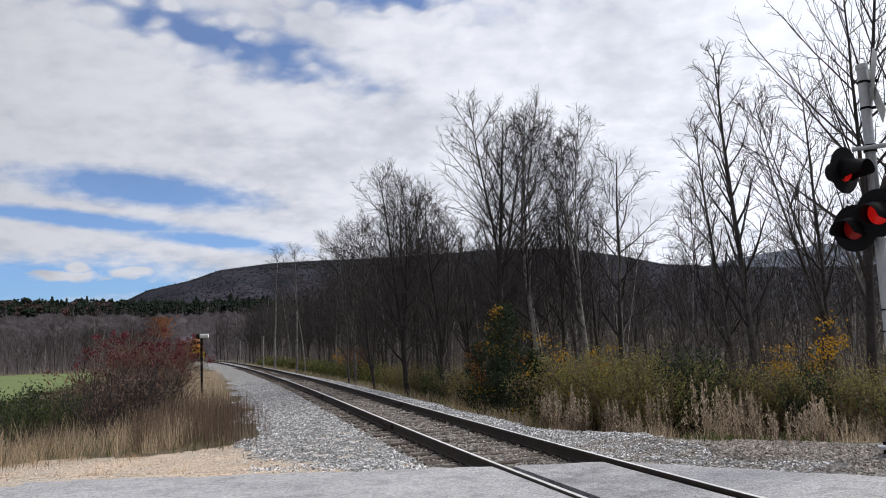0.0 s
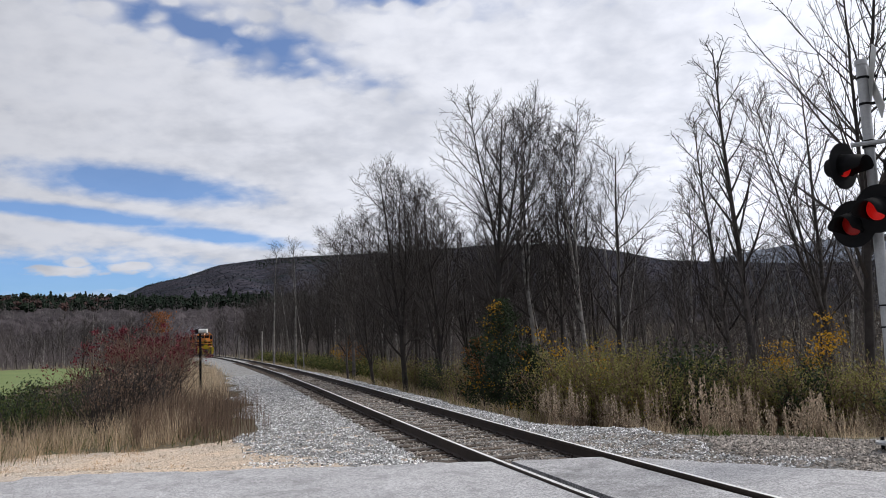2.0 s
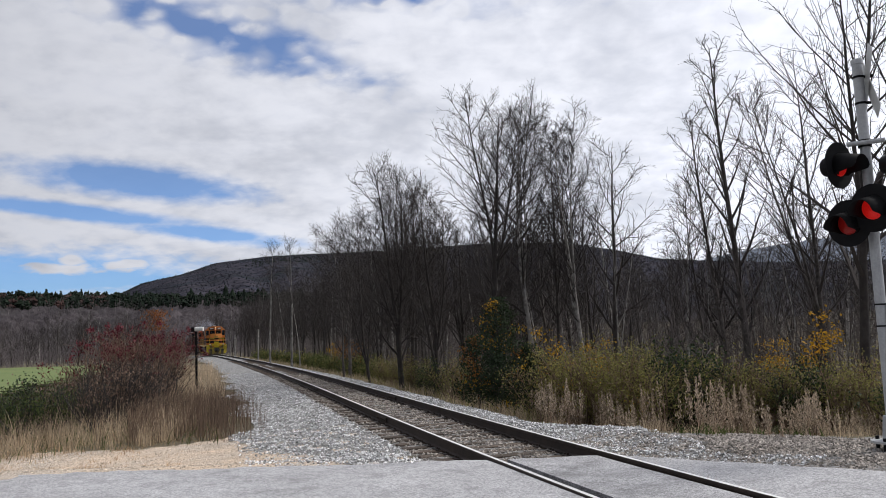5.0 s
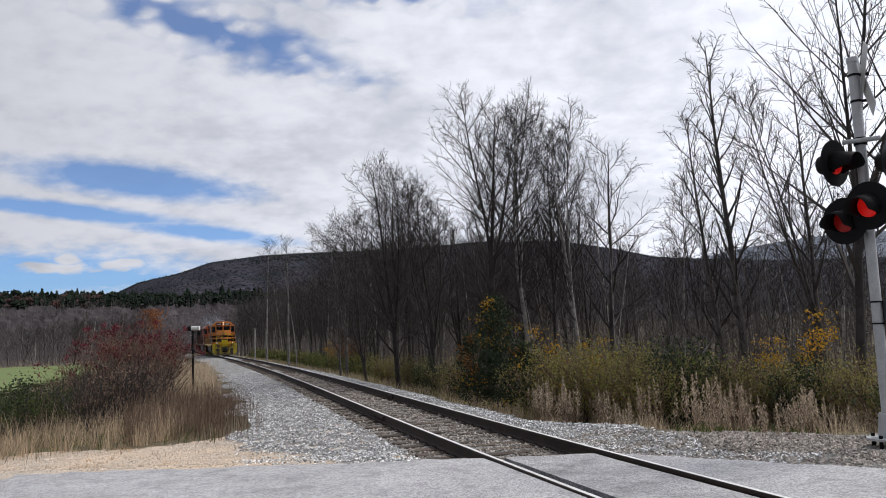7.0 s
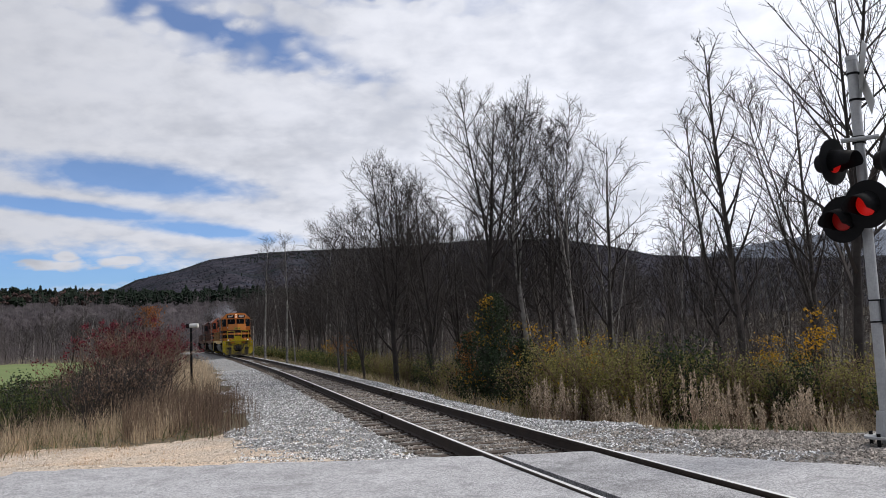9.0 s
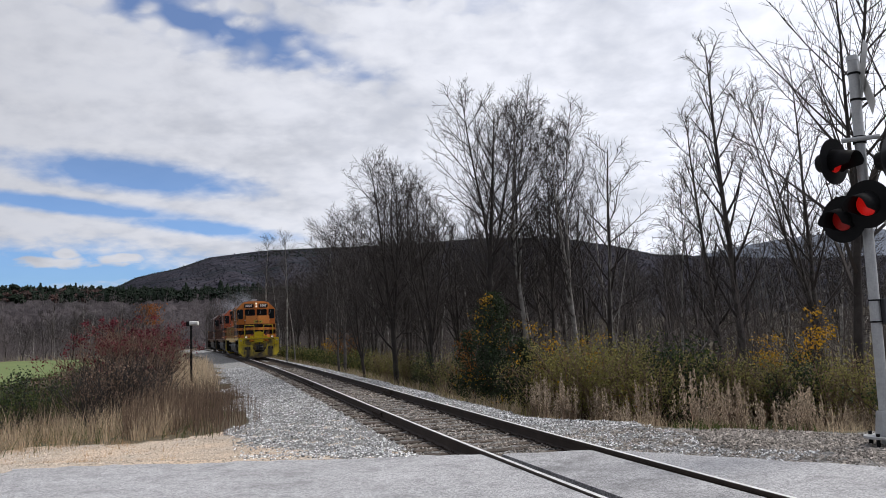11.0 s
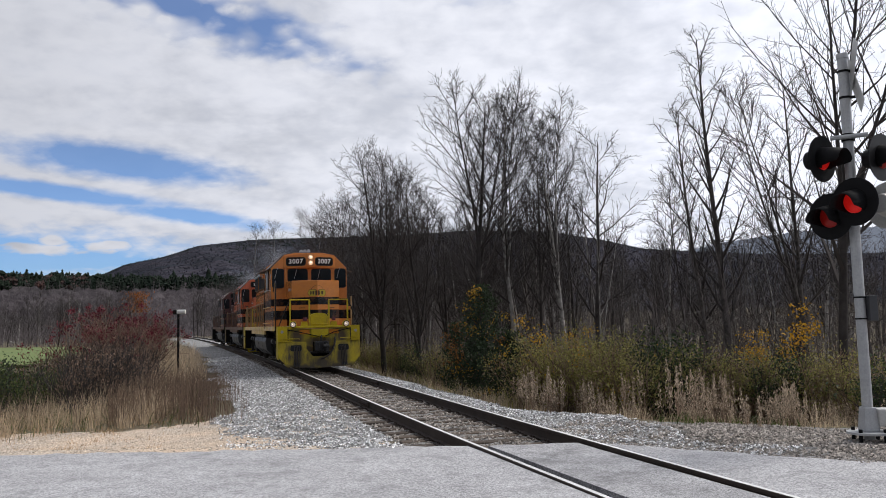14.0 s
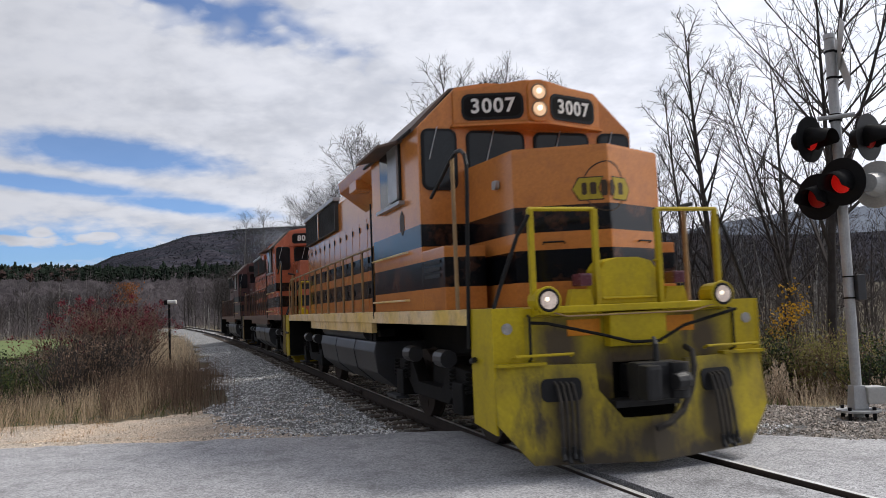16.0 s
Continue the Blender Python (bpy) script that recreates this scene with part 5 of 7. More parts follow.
    bm = bmesh.new()
    box(bm, -10.2, -9.5, -0.22, 0.22, 4.38, 4.62)
    part("exhaust_stack", bm, GRIME, hood, bevel=0.02)
    # fuel tank and air reservoirs
    bm = bmesh.new()
    prism(bm, [(-1.38, 1.12), (-1.42, 0.95), (-1.36, 0.62), (-1.05, 0.36), (-0.7, 0.3), (0.7, 0.3), (1.05, 0.36), (1.36, 0.62), (1.42, 0.95), (1.38, 1.12)], 0, -11.2, -5.75)
    tank = part("fuel_tank", bm, TANKC, root, "grey fuel tank with oil stains", bevel=0.03)
    for xx in (-7.4, -9.3):
        bm = bmesh.new()
        prism(bm, [(-1.39, 1.13), (-1.432, 0.95), (-1.37, 0.61), (-1.06, 0.35), (-1.0, 0.4), (-1.3, 0.7)], 0, xx - 0.03, xx + 0.03)
        part("tank_strap", bm, TANKC, tank)
    for sy in (-1, 1):
        bm = bmesh.new()
        cyl(bm, (-6.6, sy * 1.24, 1.27), (-11.0, sy * 1.24, 1.27), 0.17, 16)
        part("air_reservoir", bm, TANKC, root, bevel=0.0)
        for k, xx in enumerate((-6.1, -6.4, -5.75)):
            bm = bmesh.new()
            box(bm, xx - 0.13, xx + 0.1, sy * 1.2 - 0.12, sy * 1.2 + 0.12, 1.0 + 0.1 * k, 1.32)
            part("valve_box", bm, GRIME, root, bevel=0.02)
    # trucks
    for c in (-3.45, -13.8):
        truck = new("truck")
        truck.parent = root
        for sy in (-1, 1):
            bm = bmesh.new()
            y = sy * 1.08
            prism(bm, [(c - 2.0, 0.62), (c - 1.9, 0.86), (c - 0.9, 0.92), (c - 0.55, 0.6), (c + 0.55, 0.6), (c + 0.9, 0.92), (c + 1.9, 0.86), (c + 2.0, 0.62), (c + 1.2, 0.66), (c + 0.8, 0.42), (c - 0.8, 0.42), (c - 1.2, 0.66)], 1, y - 0.09, y + 0.09)
            # outline runs in x and z
            part("side_frame", bm, GRIME, truck, "oily cast truck side frame", bevel=0.015)
            for a in (-1.37, 1.37):
                bm = bmesh.new()
                box(bm, c + a - 0.2, c + a + 0.2, y + sy * 0.02 - 0.14, y + sy * 0.02 + 0.14, 0.36, 0.74)
                part("journal_box", bm, GRIME, truck, bevel=0.03)
                for b in (-0.3, 0.3):
                    bm = bmesh.new()
                    tube(bm, [(c + a + b + 0.075 * math.cos(h * 1.26), y + sy * 0.08 + 0.075 * math.sin(h * 1.26), 0.6 + 0.27 * h / 26) for h in range(27)], 0.018, 5)
                    part("spring", bm, GRIME, truck)
            for a in (-0.75, 0.75):
                bm = bmesh.new()
                cyl(bm, (c + a, y + sy * 0.16, 1.0), (c + a + 0.35, y + sy * 0.16, 1.0), 0.11, 12)
                part("brake_cylinder", bm, TANKC, truck)
            bm = bmesh.new()
            box(bm, c - 1.9, c - 1.3, sy * 1.22 - 0.1, sy * 1.22 + 0.1, 0.3, 0.34)
            part("step", bm, TANKC, truck)
        bm = bmesh.new()
        box(bm, c - 0.4, c + 0.4, -1.0, 1.0, 0.55, 0.98)
        part("bolster", bm, GRIME, truck, bevel=0.03)
        for a in (-1.37, 1.37):
            bm = bmesh.new()
            cyl(bm, (0, -0.95, 0), (0, 0.95, 0), 0.09, 12)
            for sy in (-1, 1):
                cyl(bm, (0, sy * 0.69, 0), (0, sy * 0.83, 0), 0.508, 28)
                cyl(bm, (0, sy * 0.665, 0), (0, sy * 0.69, 0), 0.535, 28)
                cyl(bm, (0, sy * 0.83, 0), (0, sy * 0.86, 0), 0.16, 12)
                for q in range(5):
                    g = q * 1.2566
                    cyl(bm, (0.32 * math.cos(g), sy * 0.832, 0.32 * math.sin(g)), (0.32 * math.cos(g), sy * 0.84, 0.32 * math.sin(g)), 0.06, 8)
            ws = part("wheelset", bm, RAIL_SIDE, root, "rusty steel wheels on their axle")
            WHEELSETS.append((ws, c + a, behind))
    # ends: pilot plates, steps, platform
    for end in (0, 1):
        flip = Matrix.Identity(4) if end == 0 else Matrix.Translation((-17.2, 0, 0)) @ Matrix.Rotation(math.pi, 4, "Z")

        def add(nm, bm, material, parent=root, label="", bevel=0.0, smooth=False):
            bmesh.ops.transform(bm, matrix=flip, verts=bm.verts)
            return part(nm, bm, material, parent, label, smooth, bevel)
        bm = bmesh.new()
        box(bm, -0.95, -0.12, -1.2, 1.2, 1.5, 1.585)
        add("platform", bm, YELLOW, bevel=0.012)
        for y0, y1, zz in ((-1.18, -0.24, 0.62), (0.24, 1.18, 0.62), (-0.24, 0.24, 1.02)):
            bm = bmesh.new()
            box(bm, -0.2, -0.12, y0, y1, zz, 1.5)
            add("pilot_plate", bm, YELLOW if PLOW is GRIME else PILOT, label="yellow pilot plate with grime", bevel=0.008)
        bm = bmesh.new()
        box(bm, -0.16, 0.04, -1.05, 1.05, 1.53, 1.6)
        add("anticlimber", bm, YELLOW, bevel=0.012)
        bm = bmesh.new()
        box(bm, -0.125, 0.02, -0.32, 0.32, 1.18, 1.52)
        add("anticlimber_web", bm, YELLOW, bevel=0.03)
        for sy in (-1, 1):
            # step well: side sheet, treads
            bm = bmesh.new()
            prism(bm, [(-0.72, 0.45), (-0.1, 0.4), (-0.1, 1.6), (-0.72, 1.6)], 1, sy * 1.5 - 0.012, sy * 1.5 + 0.012)
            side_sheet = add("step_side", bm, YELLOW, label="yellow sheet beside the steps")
            bm = bmesh.new()
            box(bm, -0.72, -0.70, sy * 1.2 - 0.29, sy * 1.2 + 0.29, 0.45, 1.5)
            add("step_back", bm, GRIME)
            for zz in (0.42, 0.72, 1.02, 1.3):
                bm = bmesh.new()
                box(bm, -0.7, -0.14, sy * 1.22 - 0.26, sy * 1.22 + 0.26, zz, zz + 0.03)
                add("step", bm, TANKC, bevel=0.006)
            bm = bmesh.new()
            box(bm, -0.14, -0.11, min(sy * 1.18, sy * 1.5), max(sy * 1.18, sy * 1.5), 1.04, 1.6)
            add("corner_plate", bm, YELLOW)
            # ditch light
            bm = bmesh.new()
            tube(bm, [(-0.2, sy * 0.98, 1.66), (-0.08, sy * 0.98, 1.66), (0.05, sy * 0.98, 1.66)], 0.115, 16, 0.125)
            dl = add("ditch_light", bm, YELLOW, label="yellow-cased ditch light")
            bm = bmesh.new()
            cyl(bm, (0.05, sy * 0.98, 1.66), (0.065, sy * 0.98, 1.66), 0.09, 16, 0.085)
            add("lamp", bm, (LIT_SOFT if lit and end == 0 else LAMP_OFF), dl)
            bm = bmesh.new()
            tube(bm, [(0.056, sy * 0.98 + 0.1 * math.cos(a), 1.66 + 0.1 * math.sin(a)) for a in np.linspace(0, 2 * math.pi, 19)], 0.014, 6, cap=False)
            add("bezel", bm, BLACK, dl)
            bm = bmesh.new()
            tube(bm, [(0.04, sy * 0.98 + 0.122 * math.cos(a), 1.66 + 0.122 * math.sin(a)) for a in np.linspace(0, 2 * math.pi, 19)], 0.016, 6, cap=False)
            add("rim", bm, YELLOW, dl)
            bm = bmesh.new()
            cyl(bm, (0.06, sy * 0.98 - 0.02, 1.67), (0.07, sy * 0.98 - 0.02, 1.67), 0.03, 10, 0.015)
            add("filament", bm, BULB if lit and end == 0 else LAMP_OFF, dl)
            bm = bmesh.new()
            box(bm, -0.1, 0.02, sy * 0.98 - 0.1, sy * 0.98 + 0.1, 1.52, 1.57)
            add("lamp_shelf", bm, YELLOW, dl, bevel=0.01)
            # round plate and short grab iron on the corner
            bm = bmesh.new()
            cyl(bm, (-0.11, sy * 1.36, 1.4), (-0.1, sy * 1.36, 1.4), 0.055, 16)
            add("round_plate", bm, SIGN_GREY, label="small round grey plate")
            bm = bmesh.new()
            tube(bm, [(-0.1, sy * 1.14, 1.52), (-0.04, sy * 1.15, 1.5), (-0.04, sy * 1.15, 1.1), (-0.1, sy * 1.14, 1.08)], 0.015, 6)
            add("grab_iron", bm, BLACK)
            # red receptacle on a bracket
            bm = bmesh.new()
            cyl(bm, (-0.22, sy * 0.53, 1.85), (-0.02, sy * 0.53, 1.85), 0.09, 4)
            add("receptacle", bm, LENS_RED, label="dark red cable receptacle", bevel=0.02)
            bm = bmesh.new()
            prism(bm, [(sy * 0.40, 1.59), (sy * 0.68, 1.59), (sy * 0.64, 1.76), (sy * 0.44, 1.76)], 0, -0.22, -0.12)
            add("bracket", bm, YELLOW)
            # front handrails
            for yy in (0.36, 1.06):
                bm = bmesh.new()
                box(bm, -0.15, -0.09, sy * yy - 0.027, sy * yy + 0.027, 1.5, 2.56)
                add("rail_post", bm, YELLOW, label="yellow front railing post", bevel=0.01)
            bm = bmesh.new()
            tube(bm, [(-0.12, sy * 0.36, 2.56), (-0.12, sy * 1.08, 2.56)], 0.022, 8)
            add("front_rail", bm, YELLOW)
            bm = bmesh.new()
            tube(bm, [(-0.12, sy * 0.36, 2.02), (-0.12, sy * 0.36, 2.03), (-0.12, sy * 0.30, 2.03)], 0.015, 6)
            add("rail_stub", bm, YELLOW)
            # black grab irons beside the steps
            if sy < 0:
                bm = bmesh.new()
                tube(bm, [(-0.74, sy * 1.53, 1.2), (-0.68, sy * 1.53, 2.0), (-0.62, sy * 1.52, 2.9), (-0.62, sy * 1.52, 3.08), (-0.67, sy * 1.52, 3.2), (-0.8, sy * 1.52, 3.27), (-1.0, sy * 1.5, 3.29), (-1.2, sy * 1.49, 3.26), (-1.5, sy * 1.48, 3.15), (-2.1, sy * 1.46, 2.95)], 0.022, 8)
                add("grab_rail", bm, BLACK, label="tall black curved grab rail")
                bm = bmesh.new()
                tube(bm, [(-1.2, sy * 1.48, 1.6), (-1.2, sy * 1.48, 3.26)], 0.024, 8)
                add("grab_post", bm, RAILING)
            else:
                bm = bmesh.new()
                tube(bm, [(-1.2, sy * 1.42, 1.6), (-1.2, sy * 1.42, 2.72)], 0.03, 8)
                post = add("grab_post", bm, RAILING)
                bm = bmesh.new()
                tube(bm, [(-1.2, sy * 1.36, 2.72), (-1.2, sy * 1.55, 2.76)], 0.025, 7)
                add("cap", bm, BLACK, post)
            bm = bmesh.new()
            tube(bm, [(-0.1, sy * 1.08, 2.5), (-0.13, sy * 1.2, 2.3), (-0.16, sy * 1.4, 1.78), (-0.14, sy * 1.47, 1.6), (-0.13, sy * 1.47, 1.0)], 0.02, 7)
            add("grab_rail", bm, BLACK)
            bm = bmesh.new()
            tube(bm, [(-0.72, sy * 1.52, 1.08), (-0.6, sy * 1.56, 1.08), (-0.5, sy * 1.56, 1.1)], 0.022, 7, 0.03)
            add("hand_brake_knob", bm, BLACK)
            # reflector patches and hoses
            bm = bmesh.new()
            box(bm, -0.118, -0.108, min(sy * 0.36, sy * 0.72), max(sy * 0.36, sy * 0.72), 1.3, 1.46)
            add("reflector", bm, AMBER, label="orange reflector patch")
            for k in range(4):
                yy = sy * (0.77 + 0.055 * k)
                lo = 0.14 + 0.03 * (k % 2)
                bm = bmesh.new()
                tube(bm, [(-0.06, yy, 0.9), (0.06, yy, 0.84), (0.12, yy, 0.7), (0.15, yy + sy * 0.01, 0.5), (0.17, yy + sy * 0.02, lo + 0.1)], 0.015, 6)
                hose = add("air_hose", bm, HOSE, label="dusty rubber brake hose")
                bm = bmesh.new()
                tube(bm, [(0.17, yy + sy * 0.02, lo + 0.12), (0.175, yy + sy * 0.02, lo + 0.05), (0.2, yy + sy * 0.025, lo)], 0.022, 7, 0.028)
                add("coupling", bm, CAST, hose)
        # electrical box in the middle with a rounded top
        bm = bmesh.new()
        prism(bm, [(-0.32, 1.6), (0.32, 1.6), (0.32, 1.95), (0.26, 2.03), (0.12, 2.07), (-0.12, 2.07), (-0.26, 2.03), (-0.32, 1.95)], 0, -0.42, -0.12)
        eb = add("tread_box", bm, YELLOW, label="yellow round-topped box at the nose", bevel=0.012)
        bm = bmesh.new()
        tube(bm, [(-0.11, -0.31, 1.66), (-0.11, 0.31, 1.66)], 0.014, 6)
        add("box_hinge", bm, YELLOW, eb)
        # coupler
        bm = bmesh.new()
        box(bm, -0.2, 0.26, -0.13, 0.13, 0.72, 1.0)
        box(bm, 0.18, 0.4, -0.26, 0.24, 0.68, 1.04)
        box(bm, 0.34, 0.56, -0.26, -0.1, 0.7, 1.02)
        cpl = add("coupler", bm, CAST, label="heavy black knuckle coupler", bevel=0.04)
        bm = bmesh.new()
        tube(bm, [(0.4, 0.17, 0.69), (0.4, 0.17, 1.03)], 0.1, 14)
        tube(bm, [(0.42, 0.2, 0.86), (0.54, 0.12, 0.86), (0.56, 0.02, 0.86)], 0.1, 10, 0.075)
        add("knuckle", bm, CAST, cpl, bevel=0.012)
        bm = bmesh.new()
        tube(bm, [(0.3, 0.0, 1.02), (0.3, 0.0, 1.2), (0.24, 0.02, 1.26)], 0.035, 8, 0.02)
        add("lock_lifter", bm, CAST, cpl)
        bm = bmesh.new()
        box(bm, -0.1, 0.14, -0.36, 0.34, 0.6, 0.67)
        add("carrier", bm, CAST, bevel=0.01)
        # added black plate: stands in for the shade under the locomotive
        bm = bmesh.new()
        box(bm, -0.62, -0.58, -0.75, 0.75, 0.24, 1.2)
        add("draft_plate", bm, GRIME, label="added black plate standing in for shade behind the coupler")
        bm = bmesh.new()
        tube(bm, [(-0.05, -1.15, 1.45), (0.03, -1.0, 1.44), (0.05, -0.4, 1.3), (0.06, -0.1, 1.22), (0.06, 0.2, 1.22), (0.05, 0.5, 1.36), (0.02, 1.15, 1.5)], 0.016, 6)
        add("cut_lever", bm, GRIME, label="black uncoupling lever across the pilot")
        bm = bmesh.new()
        tube(bm, [(0.02, -0.98, 1.56), (0.06, -0.8, 1.5), (0.06, 0.6, 1.5), (0.02, 0.98, 1.58)], 0.009, 5)
        add("cable", bm, RAILING)
        bm = bmesh.new()
        tube(bm, [(-0.05, 0.56, 1.14), (0.08, 0.55, 1.1), (0.15, 0.52, 0.95), (0.2, 0.44, 0.74), (0.25, 0.3, 0.55), (0.28, 0.12, 0.44), (0.27, -0.02, 0.4)], 0.032, 8)
        add("brake_pipe", bm, HOSE, label="slack black brake pipe")
        if end == 0:
            # plough: two wings around the coupler
            for sy in (-1, 1):
                out = [(sy * 0.5, 1.03), (sy * 1.51, 1.05), (sy * 1.51, 0.5), (sy * 1.2, 0.12), (0.0, 0.08), (0.0, 0.5), (sy * 0.28, 0.5), (sy * 0.5, 0.78)]
                bm = bmesh.new()
                A = [bm.verts.new((0.22 - 0.2 * abs(y) / 1.5 - 0.18 * (z - 0.1) ** 1.0 * 0.8, y, z)) for y, z in out]
                B = [bm.verts.new((v.co.x - 0.035, v.co.y, v.co.z)) for v in A]
                bm.faces.new(A)
                bm.faces.new(B[::-1])
                for i in range(len(A)):
                    bm.faces.new((A[i], A[(i + 1) % len(A)], B[(i + 1) % len(A)], B[i]))
                bmesh.ops.recalc_face_normals(bm, faces=bm.faces)
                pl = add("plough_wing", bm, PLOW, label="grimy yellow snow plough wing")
                bm = bmesh.new()
                n = Vector((0.9, sy * 0.13, 0.15)).normalized()
                prism(bm, rounded(0.4, 0.22, 0.06), 2, -0.02, 0.012)
                bmesh.ops.transform(bm, matrix=facing(0.005, sy * 0.87, 0.8, n.x, n.y, n.z), verts=bm.verts)
                add("hose_slot", bm, BLACK, pl)
                bm = bmesh.new()
                box(bm, -0.2, -0.02, min(sy * 1.0, sy * 1.5), max(sy * 1.0, sy * 1.5), 1.04, 1.07)
                add("plough_step", bm, YELLOW)
                bm = bmesh.new()
                tube(bm, [(0.0, sy * 0.75, 1.12), (0.06, sy * 0.75, 1.14), (0.06, sy * 1.35, 1.14), (0.0, sy * 1.35, 1.12)], 0.014, 6)
                add("step_bar", bm, YELLOW)
        else:
            bm = bmesh.new()
            box(bm, -0.15, -0.11, -1.3, 1.3, 0.2, 0.64)
            add("end_plate", bm, YELLOW)
    return root


# ---- crossing signal ----
POLE_GREY = mat("galvanised_pole", (0.40, 0.41, 0.42), (0.32, 0.33, 0.34), 2.5, 0.5, 0.1, 40, metal=0.25, stain=((0.22, 0.22, 0.22), 3.0, 0.5), depth=0.003)
SIGN_BACK = mat("aluminium_sheet", (0.46, 0.46, 0.45), (0.40, 0.40, 0.39), 2.5, 0.45, 0.05, 40, metal=0.3, depth=0.002)
LENS_ON = mat("glowing_red_lens", (0.5, 0.01, 0.01), (0.45, 0.01, 0.01), 8.0, 0.3, 0.0, 60, glow=0.2, glow_col=(1.0, 0.015, 0.01))
LENS_DIM = mat("dim_red_lens", (0.22, 0.01, 0.01), (0.18, 0.01, 0.01), 8.0, 0.3, 0.0, 60, glow=0.03, glow_col=(1.0, 0.02, 0.01))
MATT = mat("matt_black", (0.006, 0.006, 0.007), (0.010, 0.010, 0.011), 3.0, 0.7, 0.05, 40, spec=0.12, depth=0.002)


def signal_head(root, c, n, lens, back=MATT):
    """Flashing light: round background plate, lens, long hood, housing behind."""
    m = facing(c[0], c[1], c[2], n[0], n[1], n[2] if len(n) > 2 else -0.05)
    disc = [(0.31 * math.cos(a), 0.31 * math.sin(a)) for a in np.linspace(0, 2 * math.pi, 33)[:-1]]
    head = slab("signal_light", disc, 0.012, m, back, root, "round black signal light with a hooded red lens")
    bm = bmesh.new()
    cyl(bm, (0, 0, -0.2), (0, 0, 0.0), 0.12, 20, 0.17)
    bmesh.ops.transform(bm, matrix=m, verts=bm.verts)
    part("housing", bm, back, head, bevel=0.01)
    bm = bmesh.new()
    bmesh.ops.create_uvsphere(bm, u_segments=20, v_segments=10, radius=0.15)
    for v in bm.verts:
        v.co.z = max(v.co.z, 0) * 0.25 + 0.014
    bmesh.ops.transform(bm, matrix=m, verts=bm.verts)
    part("lens", bm, lens, head, "red lens", smooth=True)
    # hood: open half tube, longer above
    bm = bmesh.new()
    rows = []
    for k in range(19):
        a = radians(-50 + 280 * k / 18)
        ln = 0.33 if math.sin(a) > -0.05 else 0.33 * max(0.2, 1 + 1.3 * math.sin(a))
        rows.append([bm.verts.new((r * math.cos(a), r * math.sin(a) - s * 0.18, s)) for r, s in ((0.165, 0.0), (0.165, ln), (0.158, ln), (0.158, 0.0))])
    for A, B in zip(rows, rows[1:]):
        for k in range(4):
            bm.faces.new((A[k], A[(k + 1) % 4], B[(k + 1) % 4], B[k]))
    bm.faces.new(rows[0])
    bm.faces.new(rows[-1][::-1])
    bmesh.ops.recalc_face_normals(bm, faces=bm.faces)
    bmesh.ops.transform(bm, matrix=m, verts=bm.verts)
    part("hood", bm, MATT, head, smooth=True)


